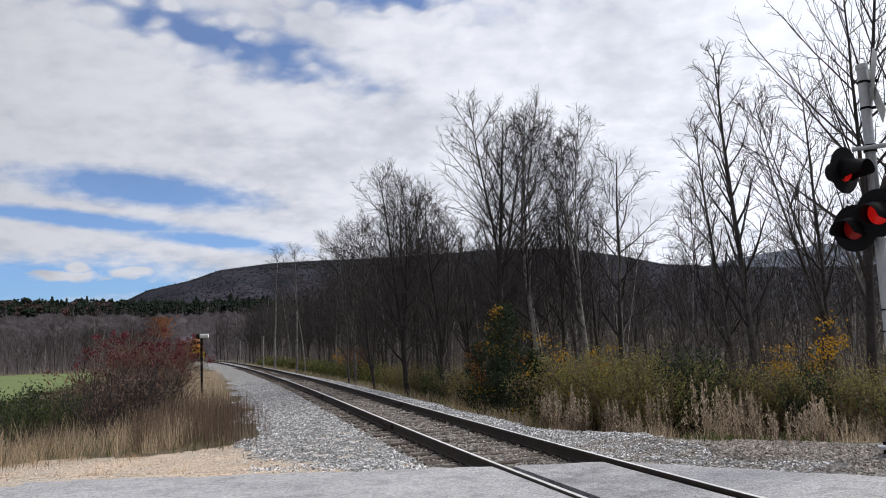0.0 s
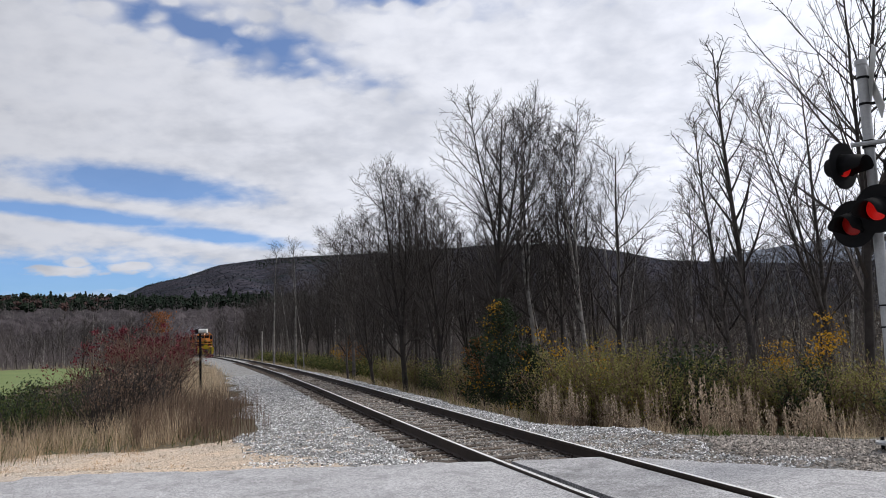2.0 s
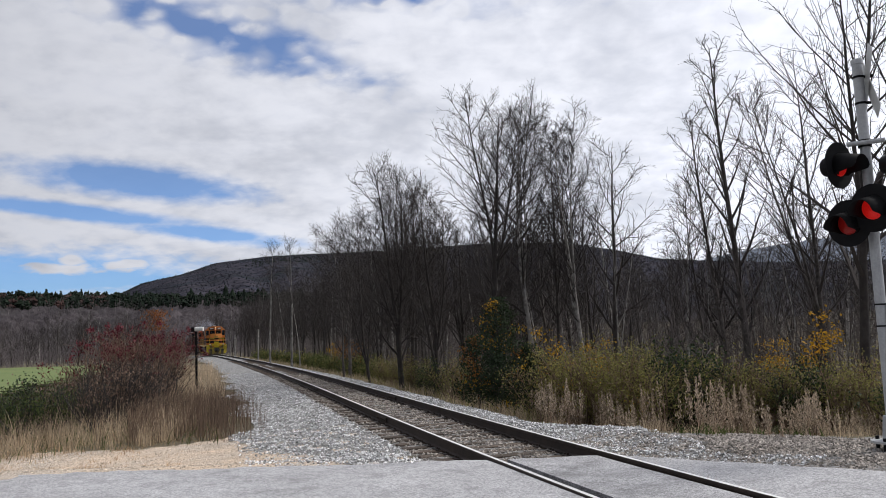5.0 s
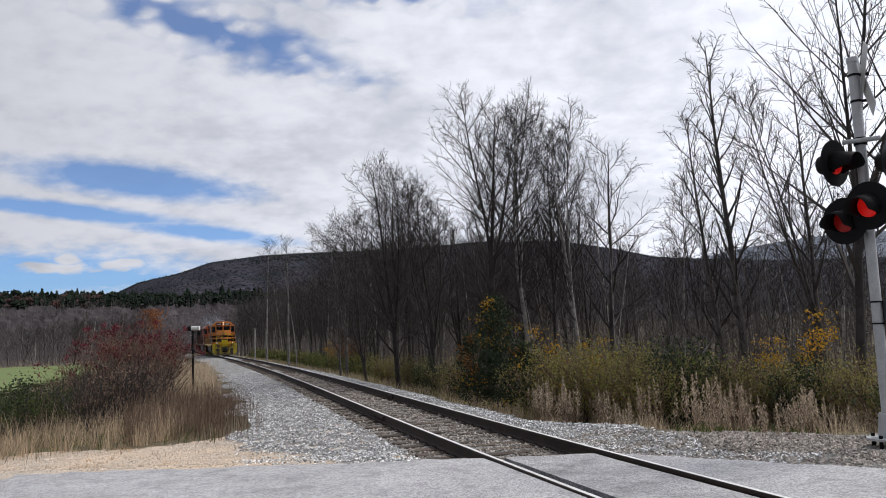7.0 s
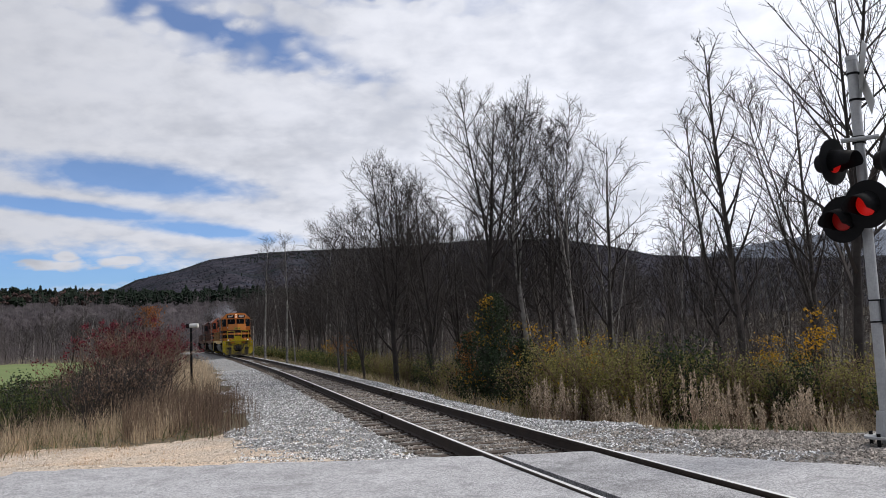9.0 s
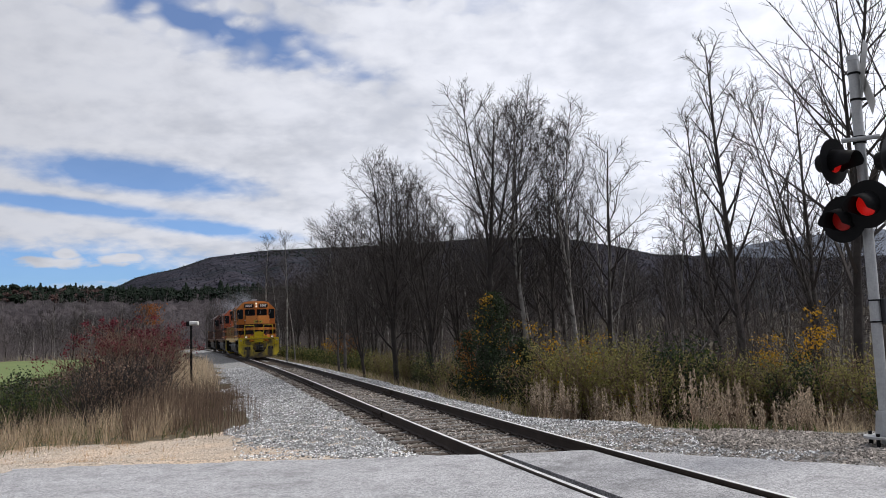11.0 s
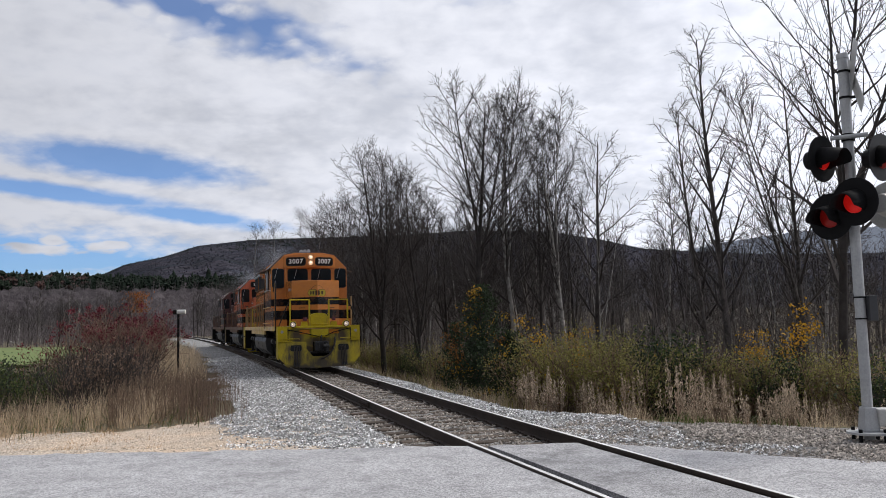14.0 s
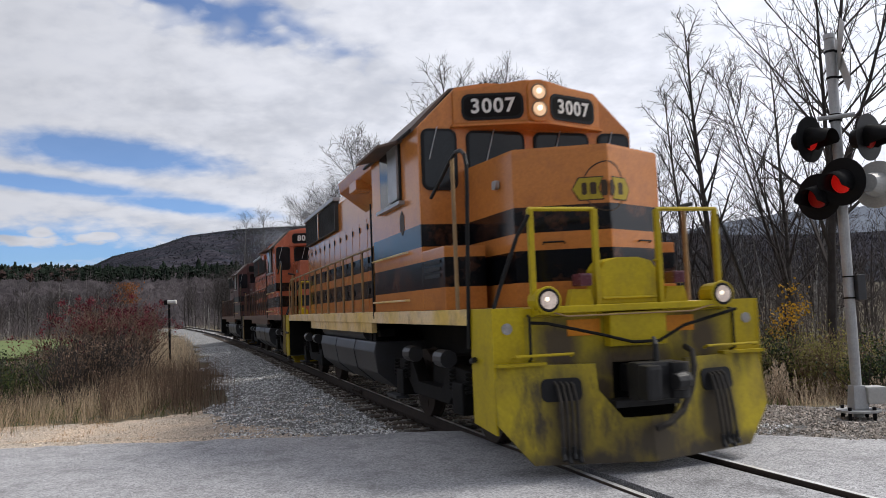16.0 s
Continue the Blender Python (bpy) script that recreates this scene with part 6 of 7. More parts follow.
def crossing_signal():
    px, py = 5.61, 10.6
    root = tagged(empty("crossing_signal", pose(px, py, float(height(px, py)))), "grey-poled level crossing signal with black flashing red lights", "railway signal")
    z0 = -float(height(px, py))
    v = Vector((-0.47, -0.88, 0))
    r = Vector((0.88, -0.47, 0))
    bm = bmesh.new()
    cyl(bm, (0, 0, 0.05), (0, 0, 5.06 + z0), 0.066, 20)
    part("pole", bm, POLE_GREY, root, smooth=False)
    bm = bmesh.new()
    cyl(bm, (0, 0, 5.05 + z0), (0, 0, 5.12 + z0), 0.078, 20)
    part("pole_cap", bm, POLE_GREY, root, bevel=0.008)
    # base: junction box casting on a round plate with bolts
    bm = bmesh.new()
    cyl(bm, (0, 0, 0.12), (0, 0, 0.15), 0.27, 24)
    part("base_plate", bm, POLE_GREY, root, bevel=0.006)
    bm = bmesh.new()
    cyl(bm, (0, 0, 0.15), (0, 0, 0.46), 0.14, 4, 0.11)
    part("base_casting", bm, POLE_GREY, root, bevel=0.02)
    bm = bmesh.new()
    box(bm, 0.08, 0.34, -0.13, 0.1, 0.22, 0.44)
    part("junction_box", bm, SIGN_BACK, root, bevel=0.02)
    for k in range(4):
        a = 0.6 + k * math.pi / 2
        bm = bmesh.new()
        cyl(bm, (0.21 * math.cos(a), 0.21 * math.sin(a), -0.12), (0.21 * math.cos(a), 0.21 * math.sin(a), 0.19), 0.025, 8)
        part("anchor_bolt", bm, MATT, root)
    bm = bmesh.new()
    cyl(bm, (0, 0, -0.5), (0, 0, 0.02), 0.34, 20)
    part("foundation", bm, TANKC, root, bevel=0.02)
    # bell box / plate half way up
    for zz in (1.55, 1.83):
        bm = bmesh.new()
        cyl(bm, (0, 0, zz + z0), (0, 0, zz + 0.02 + z0), 0.075, 16)
        part("band", bm, MATT, root)
    bm = bmesh.new()
    p = r * 0.12
    box(bm, p.x - 0.05, p.x + 0.06, p.y - 0.07, p.y + 0.07, 1.53 + z0, 1.86 + z0)
    part("small_box", bm, TANKC, root, bevel=0.01)
    # arms
    for zz, ext in ((3.97, 0.24), (3.25, 0.26)):
        bm = bmesh.new()
        a, b = v * 0.09 - r * ext * 0.9, v * 0.09 + r * ext
        tube(bm, [(a.x, a.y, zz + z0), (b.x, b.y, zz + z0)], 0.032, 8)
        part("cross_arm", bm, POLE_GREY, root)
        bm = bmesh.new()
        cyl(bm, (0, 0, zz - 0.05 + z0), (0, 0, zz + 0.05 + z0), 0.085, 12)
        part("clamp", bm, MATT, root)

    def head(side, toward, zz, n, lens, back=MATT):
        c = r * side + v * toward
        signal_head(root, (c.x, c.y, zz + z0), n, lens, back)
    up_n, lo_n = (0.53, -0.85), (-0.85, -0.53)
    head(-0.33, 0.12, 3.70, up_n, LENS_ON)
    head(0.37, 0.12, 3.64, up_n, LENS_DIM, BLACK)
    head(-0.27, 0.10, 2.92, lo_n, LENS_DIM)
    head(0.03, 0.36, 3.06, lo_n, LENS_ON)
    head(0.42, 0.05, 3.02, (0.85, 0.53), LENS_DIM, SIGN_BACK)
    # crossbuck seen nearly edge on
    n = Vector((-0.976, 0.227, 0))
    for k, tilt in enumerate((52, -52)):
        c = r * (0.085 + 0.03 * k)
        m = facing(c.x, c.y, 4.74 + z0, n.x, n.y) @ Matrix.Rotation(radians(tilt), 4, "Z")
        slab("crossbuck_blade", rounded(1.12, 0.225, 0.02), 0.004, m, SIGN_BACK, root, "crossbuck blade of bare metal sheet")
    for zz in (4.86, 4.5):
        bm = bmesh.new()
        cyl(bm, (0, 0, zz + z0), (0, 0, zz + 0.03 + z0), 0.075, 14)
        b = r * 0.18
        tube(bm, [(0, 0, zz + 0.015 + z0), (b.x, b.y, zz + 0.015 + z0)], 0.02, 6)
        part("blade_bracket", bm, MATT, root)


crossing_signal()


# ---- post with a white box, far pole, gate ----
def marker_post():
    x, y, z = polar(-17.25, 36)
    root = tagged(empty("marker_post", pose(x, y, z)), "thin black post with a white box on top beside the track", "post")
    top = 1.609 + 36 * math.tan(radians(1.2)) - z
    bm = bmesh.new()
    tube(bm, [(0, 0, -0.3), (0, 0, top)], 0.05, 8)
    part("post", bm, MATT, root)
    bm = bmesh.new()
    prism(bm, rounded(0.2, 0.18, 0.07), 0, -0.05, 0.3)
    bmesh.ops.translate(bm, vec=(0, 0, top + 0.08), verts=bm.verts)
    part("white_box", bm, WHITE, root, "white rounded box", bevel=0.02)
    bm = bmesh.new()
    box(bm, -0.2, -0.05, -0.08, 0.08, top - 0.02, top + 0.17)
    part("dark_cap", bm, MATT, root, bevel=0.03)


marker_post()


def stub_pole(az, dist, tall):
    x, y, z = polar(az, dist)
    root = tagged(empty("wooden_pole", pose(x, y, z)), "short bare grey wooden pole beside the track", "pole")
    bm = bmesh.new()
    tube(bm, [(0, 0, -0.3), (0.01, 0, tall / 2), (0.03, 0, tall)], 0.09, 9, 0.075)
    part("shaft", bm, BIRCH, root)


stub_pole(-13.2, 92, 3.4)
stub_pole(-14.75, 118, 3.2)


def metal_gate():
    x, y, z = polar(-30.3, 27)
    root = tagged(empty("metal_gate", pose(x, y, z, 0, 0, 28)), "dark metal field gate among the weeds", "gate")
    for zz in (0.2, 0.62, 1.35):
        bm = bmesh.new()
        tube(bm, [(-2.4, 0, zz), (0.5, 0, zz)], 0.028, 8)
        part("bar", bm, MATT, root)
    for xx in (-2.4, -1.4, -0.4, 0.15, 0.5):
        bm = bmesh.new()
        tube(bm, [(xx, 0, 0.0), (xx, 0, 1.36)], 0.028, 8)
        part("upright", bm, MATT, root)


metal_gate()

# ---- plants ----
STRAW = mat("dry_straw", (0.50, 0.41, 0.29), (0.33, 0.255, 0.175), 0.45, 0.9, 0.0, 20, island=0.45, thin=0.45)
STRAW_PALE = mat("pale_straw", (0.60, 0.48, 0.34), (0.47, 0.36, 0.25), 0.5, 0.9, 0.0, 20, island=0.4, thin=0.45)
STALK = mat("dead_stalks", (0.24, 0.17, 0.125), (0.15, 0.105, 0.08), 0.7, 0.9, 0.0, 20, island=0.5, thin=0.45)
THATCH = mat("matted_straw", (0.46, 0.30, 0.16), (0.28, 0.19, 0.115), 0.6, 0.95, 0.0, 20, island=0.5, thin=0.3)
PLUME = mat("seed_plumes", (0.44, 0.36, 0.275), (0.30, 0.235, 0.175), 0.8, 0.95, 0.0, 20, island=0.5, thin=0.45)
GREEN = mat("dull_green_leaf", (0.06, 0.085, 0.025), (0.10, 0.12, 0.04), 0.9, 0.8, 0.0, 20, island=0.5, thin=0.45)
GREEN_DARK = mat("dark_green_leaf", (0.018, 0.034, 0.016), (0.035, 0.05, 0.022), 0.9, 0.7, 0.0, 20, island=0.5, thin=0.25)
OLIVE = mat("olive_leaf", (0.25, 0.225, 0.075), (0.17, 0.165, 0.06), 0.9, 0.8, 0.0, 20, island=0.5, thin=0.45)
GOLD = mat("golden_leaf", (0.48, 0.26, 0.02), (0.36, 0.22, 0.03), 0.9, 0.8, 0.0, 20, island=0.45, thin=0.45)
RUST_LEAF = mat("rust_leaf", (0.26, 0.11, 0.03), (0.17, 0.085, 0.03), 0.9, 0.8, 0.0, 20, island=0.5, thin=0.45)
CRIMSON = mat("crimson_fruit", (0.16, 0.02, 0.03), (0.08, 0.018, 0.026), 0.9, 0.8, 0.0, 20, island=0.5, thin=0.25)
ORANGE_LEAF = mat("orange_leaf", (0.3, 0.1, 0.018), (0.2, 0.075, 0.018), 0.4, 0.8, 0.0, 20, island=0.5, thin=0.45)


def blades(name, pts, tall, wide, material, label, lean=0.25, category="grass", outward=0.0):
    """Bent tapering blades in one mesh."""
    n = len(pts)
    a = RNG.uniform(0, 6.28, n)
    side = np.stack([np.cos(a), np.sin(a), 0 * a], 1)
    way = RNG.normal(0, lean, (n, 2)) + outward
    V = []
    for k, (f, w) in enumerate(((0, 1.0), (0.4, 0.85), (0.75, 0.6), (1.0, 0.12))):
        c = np.stack([pts[:, 0] + way[:, 0] * tall * f ** 1.8, pts[:, 1] + way[:, 1] * tall * f ** 1.8, pts[:, 2] - 0.03 + tall * f * (1 - 0.25 * np.hypot(way[:, 0], way[:, 1]) * f)], 1)
        V += [c - side * (wide * w / 2)[:, None], c + side * (wide * w / 2)[:, None]]
    V = np.stack(V, 1)
    i = np.arange(n)[:, None] * 8
    F = np.concatenate([np.stack([i[:, 0] + 2 * k, i[:, 0] + 2 * k + 1, i[:, 0] + 2 * k + 3, i[:, 0] + 2 * k + 2], 1) for k in range(3)])
    return tagged(mesh_obj(name, V.reshape(-1, 3), F, material), label, category, kind="stuff")


def tufts(name, centres, per, tall, radius, wide, material, label, lean=0.2, category="grass"):
    """Clumps of blades that lean outward from each clump's middle."""
    n = len(centres)
    k = np.repeat(np.arange(n), per)
    off = RNG.normal(0, 1, (n * per, 2)) * radius[k][:, None]
    x, y = centres[k, 0] + off[:, 0], centres[k, 1] + off[:, 1]
    p = np.stack([x, y, height(x, y)], 1)
    h = tall[k] * RNG.uniform(0.35, 1.15, n * per) * np.exp(-(off ** 2).sum(1) / (5 * radius[k] ** 2))
    return blades(name, p, h, RNG.uniform(*wide, n * per), material, label, lean, category, off / radius[k][:, None] * 0.16 + RNG.normal(0, 0.08, (n, 2))[k])


def leaf_quads(c, size):
    """Randomly turned small leaves at the points c; arrays of vertices and faces."""
    n = len(c)
    d = RNG.normal(0, 1, (n, 3))
    d /= np.linalg.norm(d, axis=1)[:, None]
    e = np.cross(d, RNG.normal(0, 1, (n, 3)))
    e /= np.linalg.norm(e, axis=1)[:, None]
    s = (size * RNG.uniform(0.6, 1.4, n))[:, None]
    V = np.stack([c - d * s, c + e * s * 0.55, c + d * s, c - e * s * 0.55], 1)
    F = np.arange(n * 4).reshape(n, 4)
    return V.reshape(-1, 3), F


def plumes(name, pts, tall, material, label, per=9, size=0.035, length=0.28):
    """Feathery seed heads at the tops of weeds."""
    n = len(pts)
    f = RNG.random((n, per))
    w = 0.005 + 0.028 * f
    c = pts[:, None, :] + np.stack([RNG.normal(0, 1, (n, per)) * w, RNG.normal(0, 1, (n, per)) * w, tall[:, None] - length * f], -1)
    c = c.reshape(-1, 3)
    # slim rising florets
    d = RNG.normal(0, 0.55, c.shape) + (0, 0, 1.0)
    d /= np.linalg.norm(d, axis=1)[:, None]
    e = np.cross(d, RNG.normal(0, 1, c.shape))
    e /= np.linalg.norm(e, axis=1)[:, None]
    s = (size * RNG.uniform(0.6, 1.4, len(c)))[:, None]
    V = np.stack([c - d * s, c + e * s * 0.28, c + d * s, c - e * s * 0.28], 1)
    return tagged(mesh_obj(name, V.reshape(-1, 3), np.arange(len(c) * 4).reshape(-1, 4), material), label, "weeds", kind="stuff")


def patchy(x, y, scale=0.35, seed=0.0):
    return 0.5 + 0.5 * np.sin(x * scale * 3.1 + seed) * np.sin(y * scale * 2.7 + 1.3 * seed) * np.cos((x + y) * scale * 1.3)


def region(n, xlo, xhi, ylo, yhi, test):
    x, y = RNG.uniform(xlo, xhi, n), RNG.uniform(ylo, yhi, n)
    k = test(x, y)
    x, y = x[k], y[k]
    return np.stack([x, y, height(x, y)], 1)


def verge_start(x):
    return 15.3 + 0.42 * (x + 8) + 0.35 * np.sin(x * 1.7) + 0.2 * np.sin(x * 4.1)


def left_bank(x, y):
    u, d = to_line(x, y)
    return (y > verge_start(np.minimum(x, -3.0))) & (d < -3.9 + 0.3 * np.sin(u * 0.8))


def bank_front(p):
    """How far a point lies behind the front of the growth, 0 to 1."""
    return smooth01(p[:, 1] - verge_start(np.minimum(p[:, 0], -3.0)), -0.6, 3.2)


# matted straw on the bank, thinning out over the gravel
p = region(46000, -20, -3.5, 12.0, 22, lambda x, y: (y > road_edge(x) + 0.5) & (RNG.random(len(x)) < smooth01(-to_line(x, y)[1], 3.6, 5.6) * smooth01(y - verge_start(np.minimum(x, -3.0)), -1.9, 0.7) * (0.3 + 0.7 * patchy(x, y, 1.1, 2.5))))
blades("matted_grass", p, RNG.uniform(0.03, 0.15, len(p)) * (0.6 + 0.8 * bank_front(p)), RNG.uniform(0.006, 0.013, len(p)), THATCH, "matted short brown grass along the verge", 0.9)
p = region(2600, -20, -4.4, 14.3, 23, lambda x, y: left_bank(x, y - 0.6) & (RNG.random(len(x)) < 1.0 - 0.8 * smooth01(np.degrees(np.arctan2(x, y)), -22, -19)))
p = p[RNG.random(len(p)) < 0.15 + 0.85 * smooth01(patchy(p[:, 0], p[:, 1], 0.8), 0.3, 0.75)]
f = bank_front(p)
tufts("dry_grass", p, 16, (0.16 + 0.55 * f) * RNG.uniform(0.55, 1.25, len(p)), RNG.uniform(0.06, 0.16, len(p)), (0.005, 0.012), STRAW, "ragged clumps of dry straw-coloured grass along the verge")
p = region(620, -19, -6.0, 16.0, 23.5, lambda x, y: left_bank(x, y) & (RNG.random(len(x)) < smooth01(patchy(x, y, 0.7, 5.0), 0.3, 0.7)))
tufts("tall_straw", p, 26, RNG.uniform(0.6, 1.05, len(p)), RNG.uniform(0.07, 0.16, len(p)), (0.005, 0.011), STRAW_PALE, "tall pale clumps of dry grass on the bank", 0.16)
p = region(9000, -21, -4, 15, 24, lambda x, y: left_bank(x, y) & (RNG.random(len(x)) < patchy(x, y, 0.5, 2.0) ** 2))
blades("green_grass", p, RNG.uniform(0.12, 0.5, len(p)), RNG.uniform(0.008, 0.016, len(p)), GREEN, "patches of dull green grass among the straw", 0.4)
p = region(420, -19, -5.5, 16.6, 24, lambda x, y: left_bank(x, y) & (RNG.random(len(x)) < 0.3 + 0.7 * patchy(x, y, 0.6, 1.2)))
thicket("dead_forbs", p, RNG.uniform(0.5, 1.25, len(p)), RNG.uniform(0.004, 0.008, len(p)), STALK, "dead brown branching weeds among the straw", 0.12, 8, 3, 1.1)
p = region(7000, -16, 0.5, 11.2, 17.5, lambda x, y: (y > road_edge(x) + 0.2) & (y < verge_start(np.minimum(x, -3.0)) + 0.3) & (RNG.random(len(x)) < patchy(x, y, 0.9, 4.0) ** 3))
blades("sparse_grass", p, RNG.uniform(0.03, 0.12, len(p)), RNG.uniform(0.005, 0.01, len(p)), STRAW, "sparse trodden dry grass on the gravel", 0.7)
p = region(150, -14, -4.5, 12.6, 16.2, lambda x, y: (y > road_edge(x) + 1.0) & (y < verge_start(x) + 0.2))
tufts("gravel_tufts", p, 18, RNG.uniform(0.07, 0.2, len(p)), RNG.uniform(0.04, 0.12, len(p)), (0.005, 0.01), THATCH, "small brown tufts of grass on the gravel", 0.5)
p = region(2600, -15, 1.0, 11.4, 17.0, lambda x, y: (y > road_edge(x) + 0.15) & (to_line(x, y)[1] < -2.2) & (RNG.random(len(x)) < patchy(x, y, 1.1, 7.0) ** 2))
blades("fallen_straw", p, RNG.uniform(0.03, 0.06, len(p)), RNG.uniform(0.004, 0.009, len(p)), STALK, "fallen brown stems strewn over the gravel", 2.2)
# tall brown weeds near the ballast
p = region(11000, -10.5, -3.3, 15.6, 27, lambda x, y: (to_line(x, y)[1] < -3.1) & (y > 16.9 + 0.3 * np.sin(x * 3)) & (np.degrees(np.arctan2(x, y)) > -21.5) & (np.degrees(np.arctan2(x, y)) < -11.6) & (RNG.random(len(x)) < 0.05 + 0.75 * smooth01(-np.degrees(np.arctan2(x, y)), 12.6, 16.2) * (0.35 + 0.65 * patchy(x, y, 1.5, 0.7))))
h = 0.85 * RNG.uniform(0.6, 1.3, len(p)) * (0.7 + 0.45 * patchy(p[:, 0], p[:, 1], 0.8, 3.0)) * (0.75 + 0.25 * smooth01(-np.degrees(np.arctan2(p[:, 0], p[:, 1])), 13, 17))
sticks("tall_weeds", p, h, RNG.uniform(0.003, 0.007, len(p)), STALK, "dense dead brown weed stalks beside the ballast", 0.05, 3)
blades("weed_leaves", p[::3], h[::3] * 0.8, RNG.uniform(0.005, 0.01, len(p[::3])), STALK, "withered brown leaves on the weeds", 0.25, "weeds")
k = RNG.random(len(p)) < 0.25
plumes("seed_heads", p[k], h[k], STALK, "brown feathery seed heads on the weeds", 6, 0.02, 0.3)
# pale grass mound near the post
p = region(9000, -20, -8, 27, 62, lambda x, y: (to_line(x, y)[1] < -3.9) & (to_line(x, y)[1] > -7.5))
blades("pale_grass", p, RNG.uniform(0.5, 1.1, len(p)), RNG.uniform(0.01, 0.022, len(p)), STRAW_PALE, "pale dry grass mound around the post", 0.25)


def shrub(name, seed, tall, spread, stems, leaf, leaf_n, leaf_size, label, bare=TWIG, top=0.55, twigs=5, second=None, clump=0.16, gather=14):
    """A bush: fan of stems with twigs, and many small leaves or fruits on them."""
    random.seed(seed)
    root = tagged(empty(name), label, "bush")
    buf = ([], [])
    ends = []
    for i in range(stems):
        a = random.uniform(0, 6.28)
        lean = spread * random.random() ** 0.6
        b = (random.gauss(0, spread * 0.25), random.gauss(0, spread * 0.25), -0.1)
        l1 = limb(buf, b, (lean * math.cos(a), lean * math.sin(a), 1), tall * random.uniform(0.65, 1.05), 0.018, 0.006, 5, 4, 0.12, 0.02)
        for j in range(twigs):
            p2, d2, r2 = between(l1, random.uniform(0.25, 1.0))
            l2 = limb(buf, p2, side_way(d2, radians(random.uniform(25, 60)), random.uniform(0, 6.28)), tall * random.uniform(0.15, 0.35), 0.007, 0.003, 3, 3, 0.15, 0.04)
            ends += [q[0] for q in l2[1:]]
        ends += [q[0] for q in l1[2:]]
    tagged(mesh_obj("stem", np.array(buf[0]), np.array(buf[1]), bare, root), kind="stuff")
    e = np.array(ends)
    lo = np.quantile(e[:, 2], 1 - top) if top < 1 else -1
    e = e[e[:, 2] >= lo]
    parts = [(leaf, leaf_n)] + ([second] if second else [])
    for m, cnt in parts:
        # leaves gather in clumps on some of the twigs
        hubs = e[RNG.integers(0, len(e), max(4, cnt // gather))]
        c = hubs[RNG.integers(0, len(hubs), cnt)] + RNG.normal(0, clump, (cnt, 3))
        c[:, 2] = np.maximum(c[:, 2], 0.03)
        V, F = leaf_quads(c, np.full(cnt, leaf_size))
        tagged(mesh_obj("foliage" if m is leaf else "tinted_foliage", V, F, m, root), kind="stuff")
    return root


# red-fruited bushes on the bank
RED = [shrub("sumac_bush", 41, 2.7, 0.75, 46, CRIMSON, 700, 0.036, "bare brown bush with crimson fruit heads", bare=STALK, top=0.5, clump=0.06),
       shrub("sumac_bush", 42, 2.4, 0.85, 42, CRIMSON, 450, 0.036, "bare brown bush with a few crimson fruit heads", bare=STALK, top=0.45, clump=0.06),
       shrub("sumac_bush", 43, 1.9, 0.9, 40, STALK, 500, 0.04, "leafless grey-brown thicket bush", top=0.8, clump=0.1)]
SPOTS = ((-23.6, 25, 2, 0.95), (-22.6, 26, 1, 1.0), (-21.5, 27, 0, 1.0), (-20.6, 29, 0, 1.02), (-19.8, 31, 1, 1.05), (-19.7, 33, 0, 1.0), (-19.4, 37, 1, 1.0), (-22.0, 31, 0, 1.05), (-20.9, 35, 0, 1.1),
         (-20.0, 38, 1, 1.1), (-22.4, 22.5, 2, 0.9), (-21.2, 23.5, 2, 1.0), (-20.2, 25.5, 2, 1.0), (-23.4, 22, 2, 0.8), (-19.8, 28.5, 2, 0.9), (-24.6, 28, 1, 0.75), (-19.2, 41, 0, 1.05))


def spread_bushes(kinds, spots, group):
    used = set()
    for i, (az, dist, k, s) in enumerate(spots):
        m = pose(*polar(az, dist), 0, 0, i * 67)
        ob = kinds[k]
        if k in used:
            ob = copy_thing(ob, m)
        else:
            used.add(k)
            ob.matrix_world = m
        ob.scale = (s, s, s)
        tagged(ob, group=group)


spread_bushes(RED, SPOTS, "bushes on the bank")
BRAMBLE = [shrub("bramble", 44, 1.0, 1.2, 34, GREEN, 1700, 0.026, "low dark green bramble on the bank", top=0.9, second=(GREEN_DARK, 1200), clump=0.12),
           shrub("bramble", 45, 1.2, 1.0, 30, GREEN, 1200, 0.026, "low straggling bramble with few green leaves", top=0.8, second=(STALK, 700), clump=0.14)]
spread_bushes(BRAMBLE, ((-28.6, 23, 0, 1.1), (-27.2, 23.5, 0, 1.15), (-26.0, 24, 0, 1.1), (-24.9, 24, 1, 1.1), (-27.9, 25, 0, 1.4), (-26.6, 26, 0, 1.35), (-25.4, 26, 1, 1.3), (-29.4, 25.5, 0, 1.35), (-30.5, 23, 0, 1.0)), "brambles on the bank")

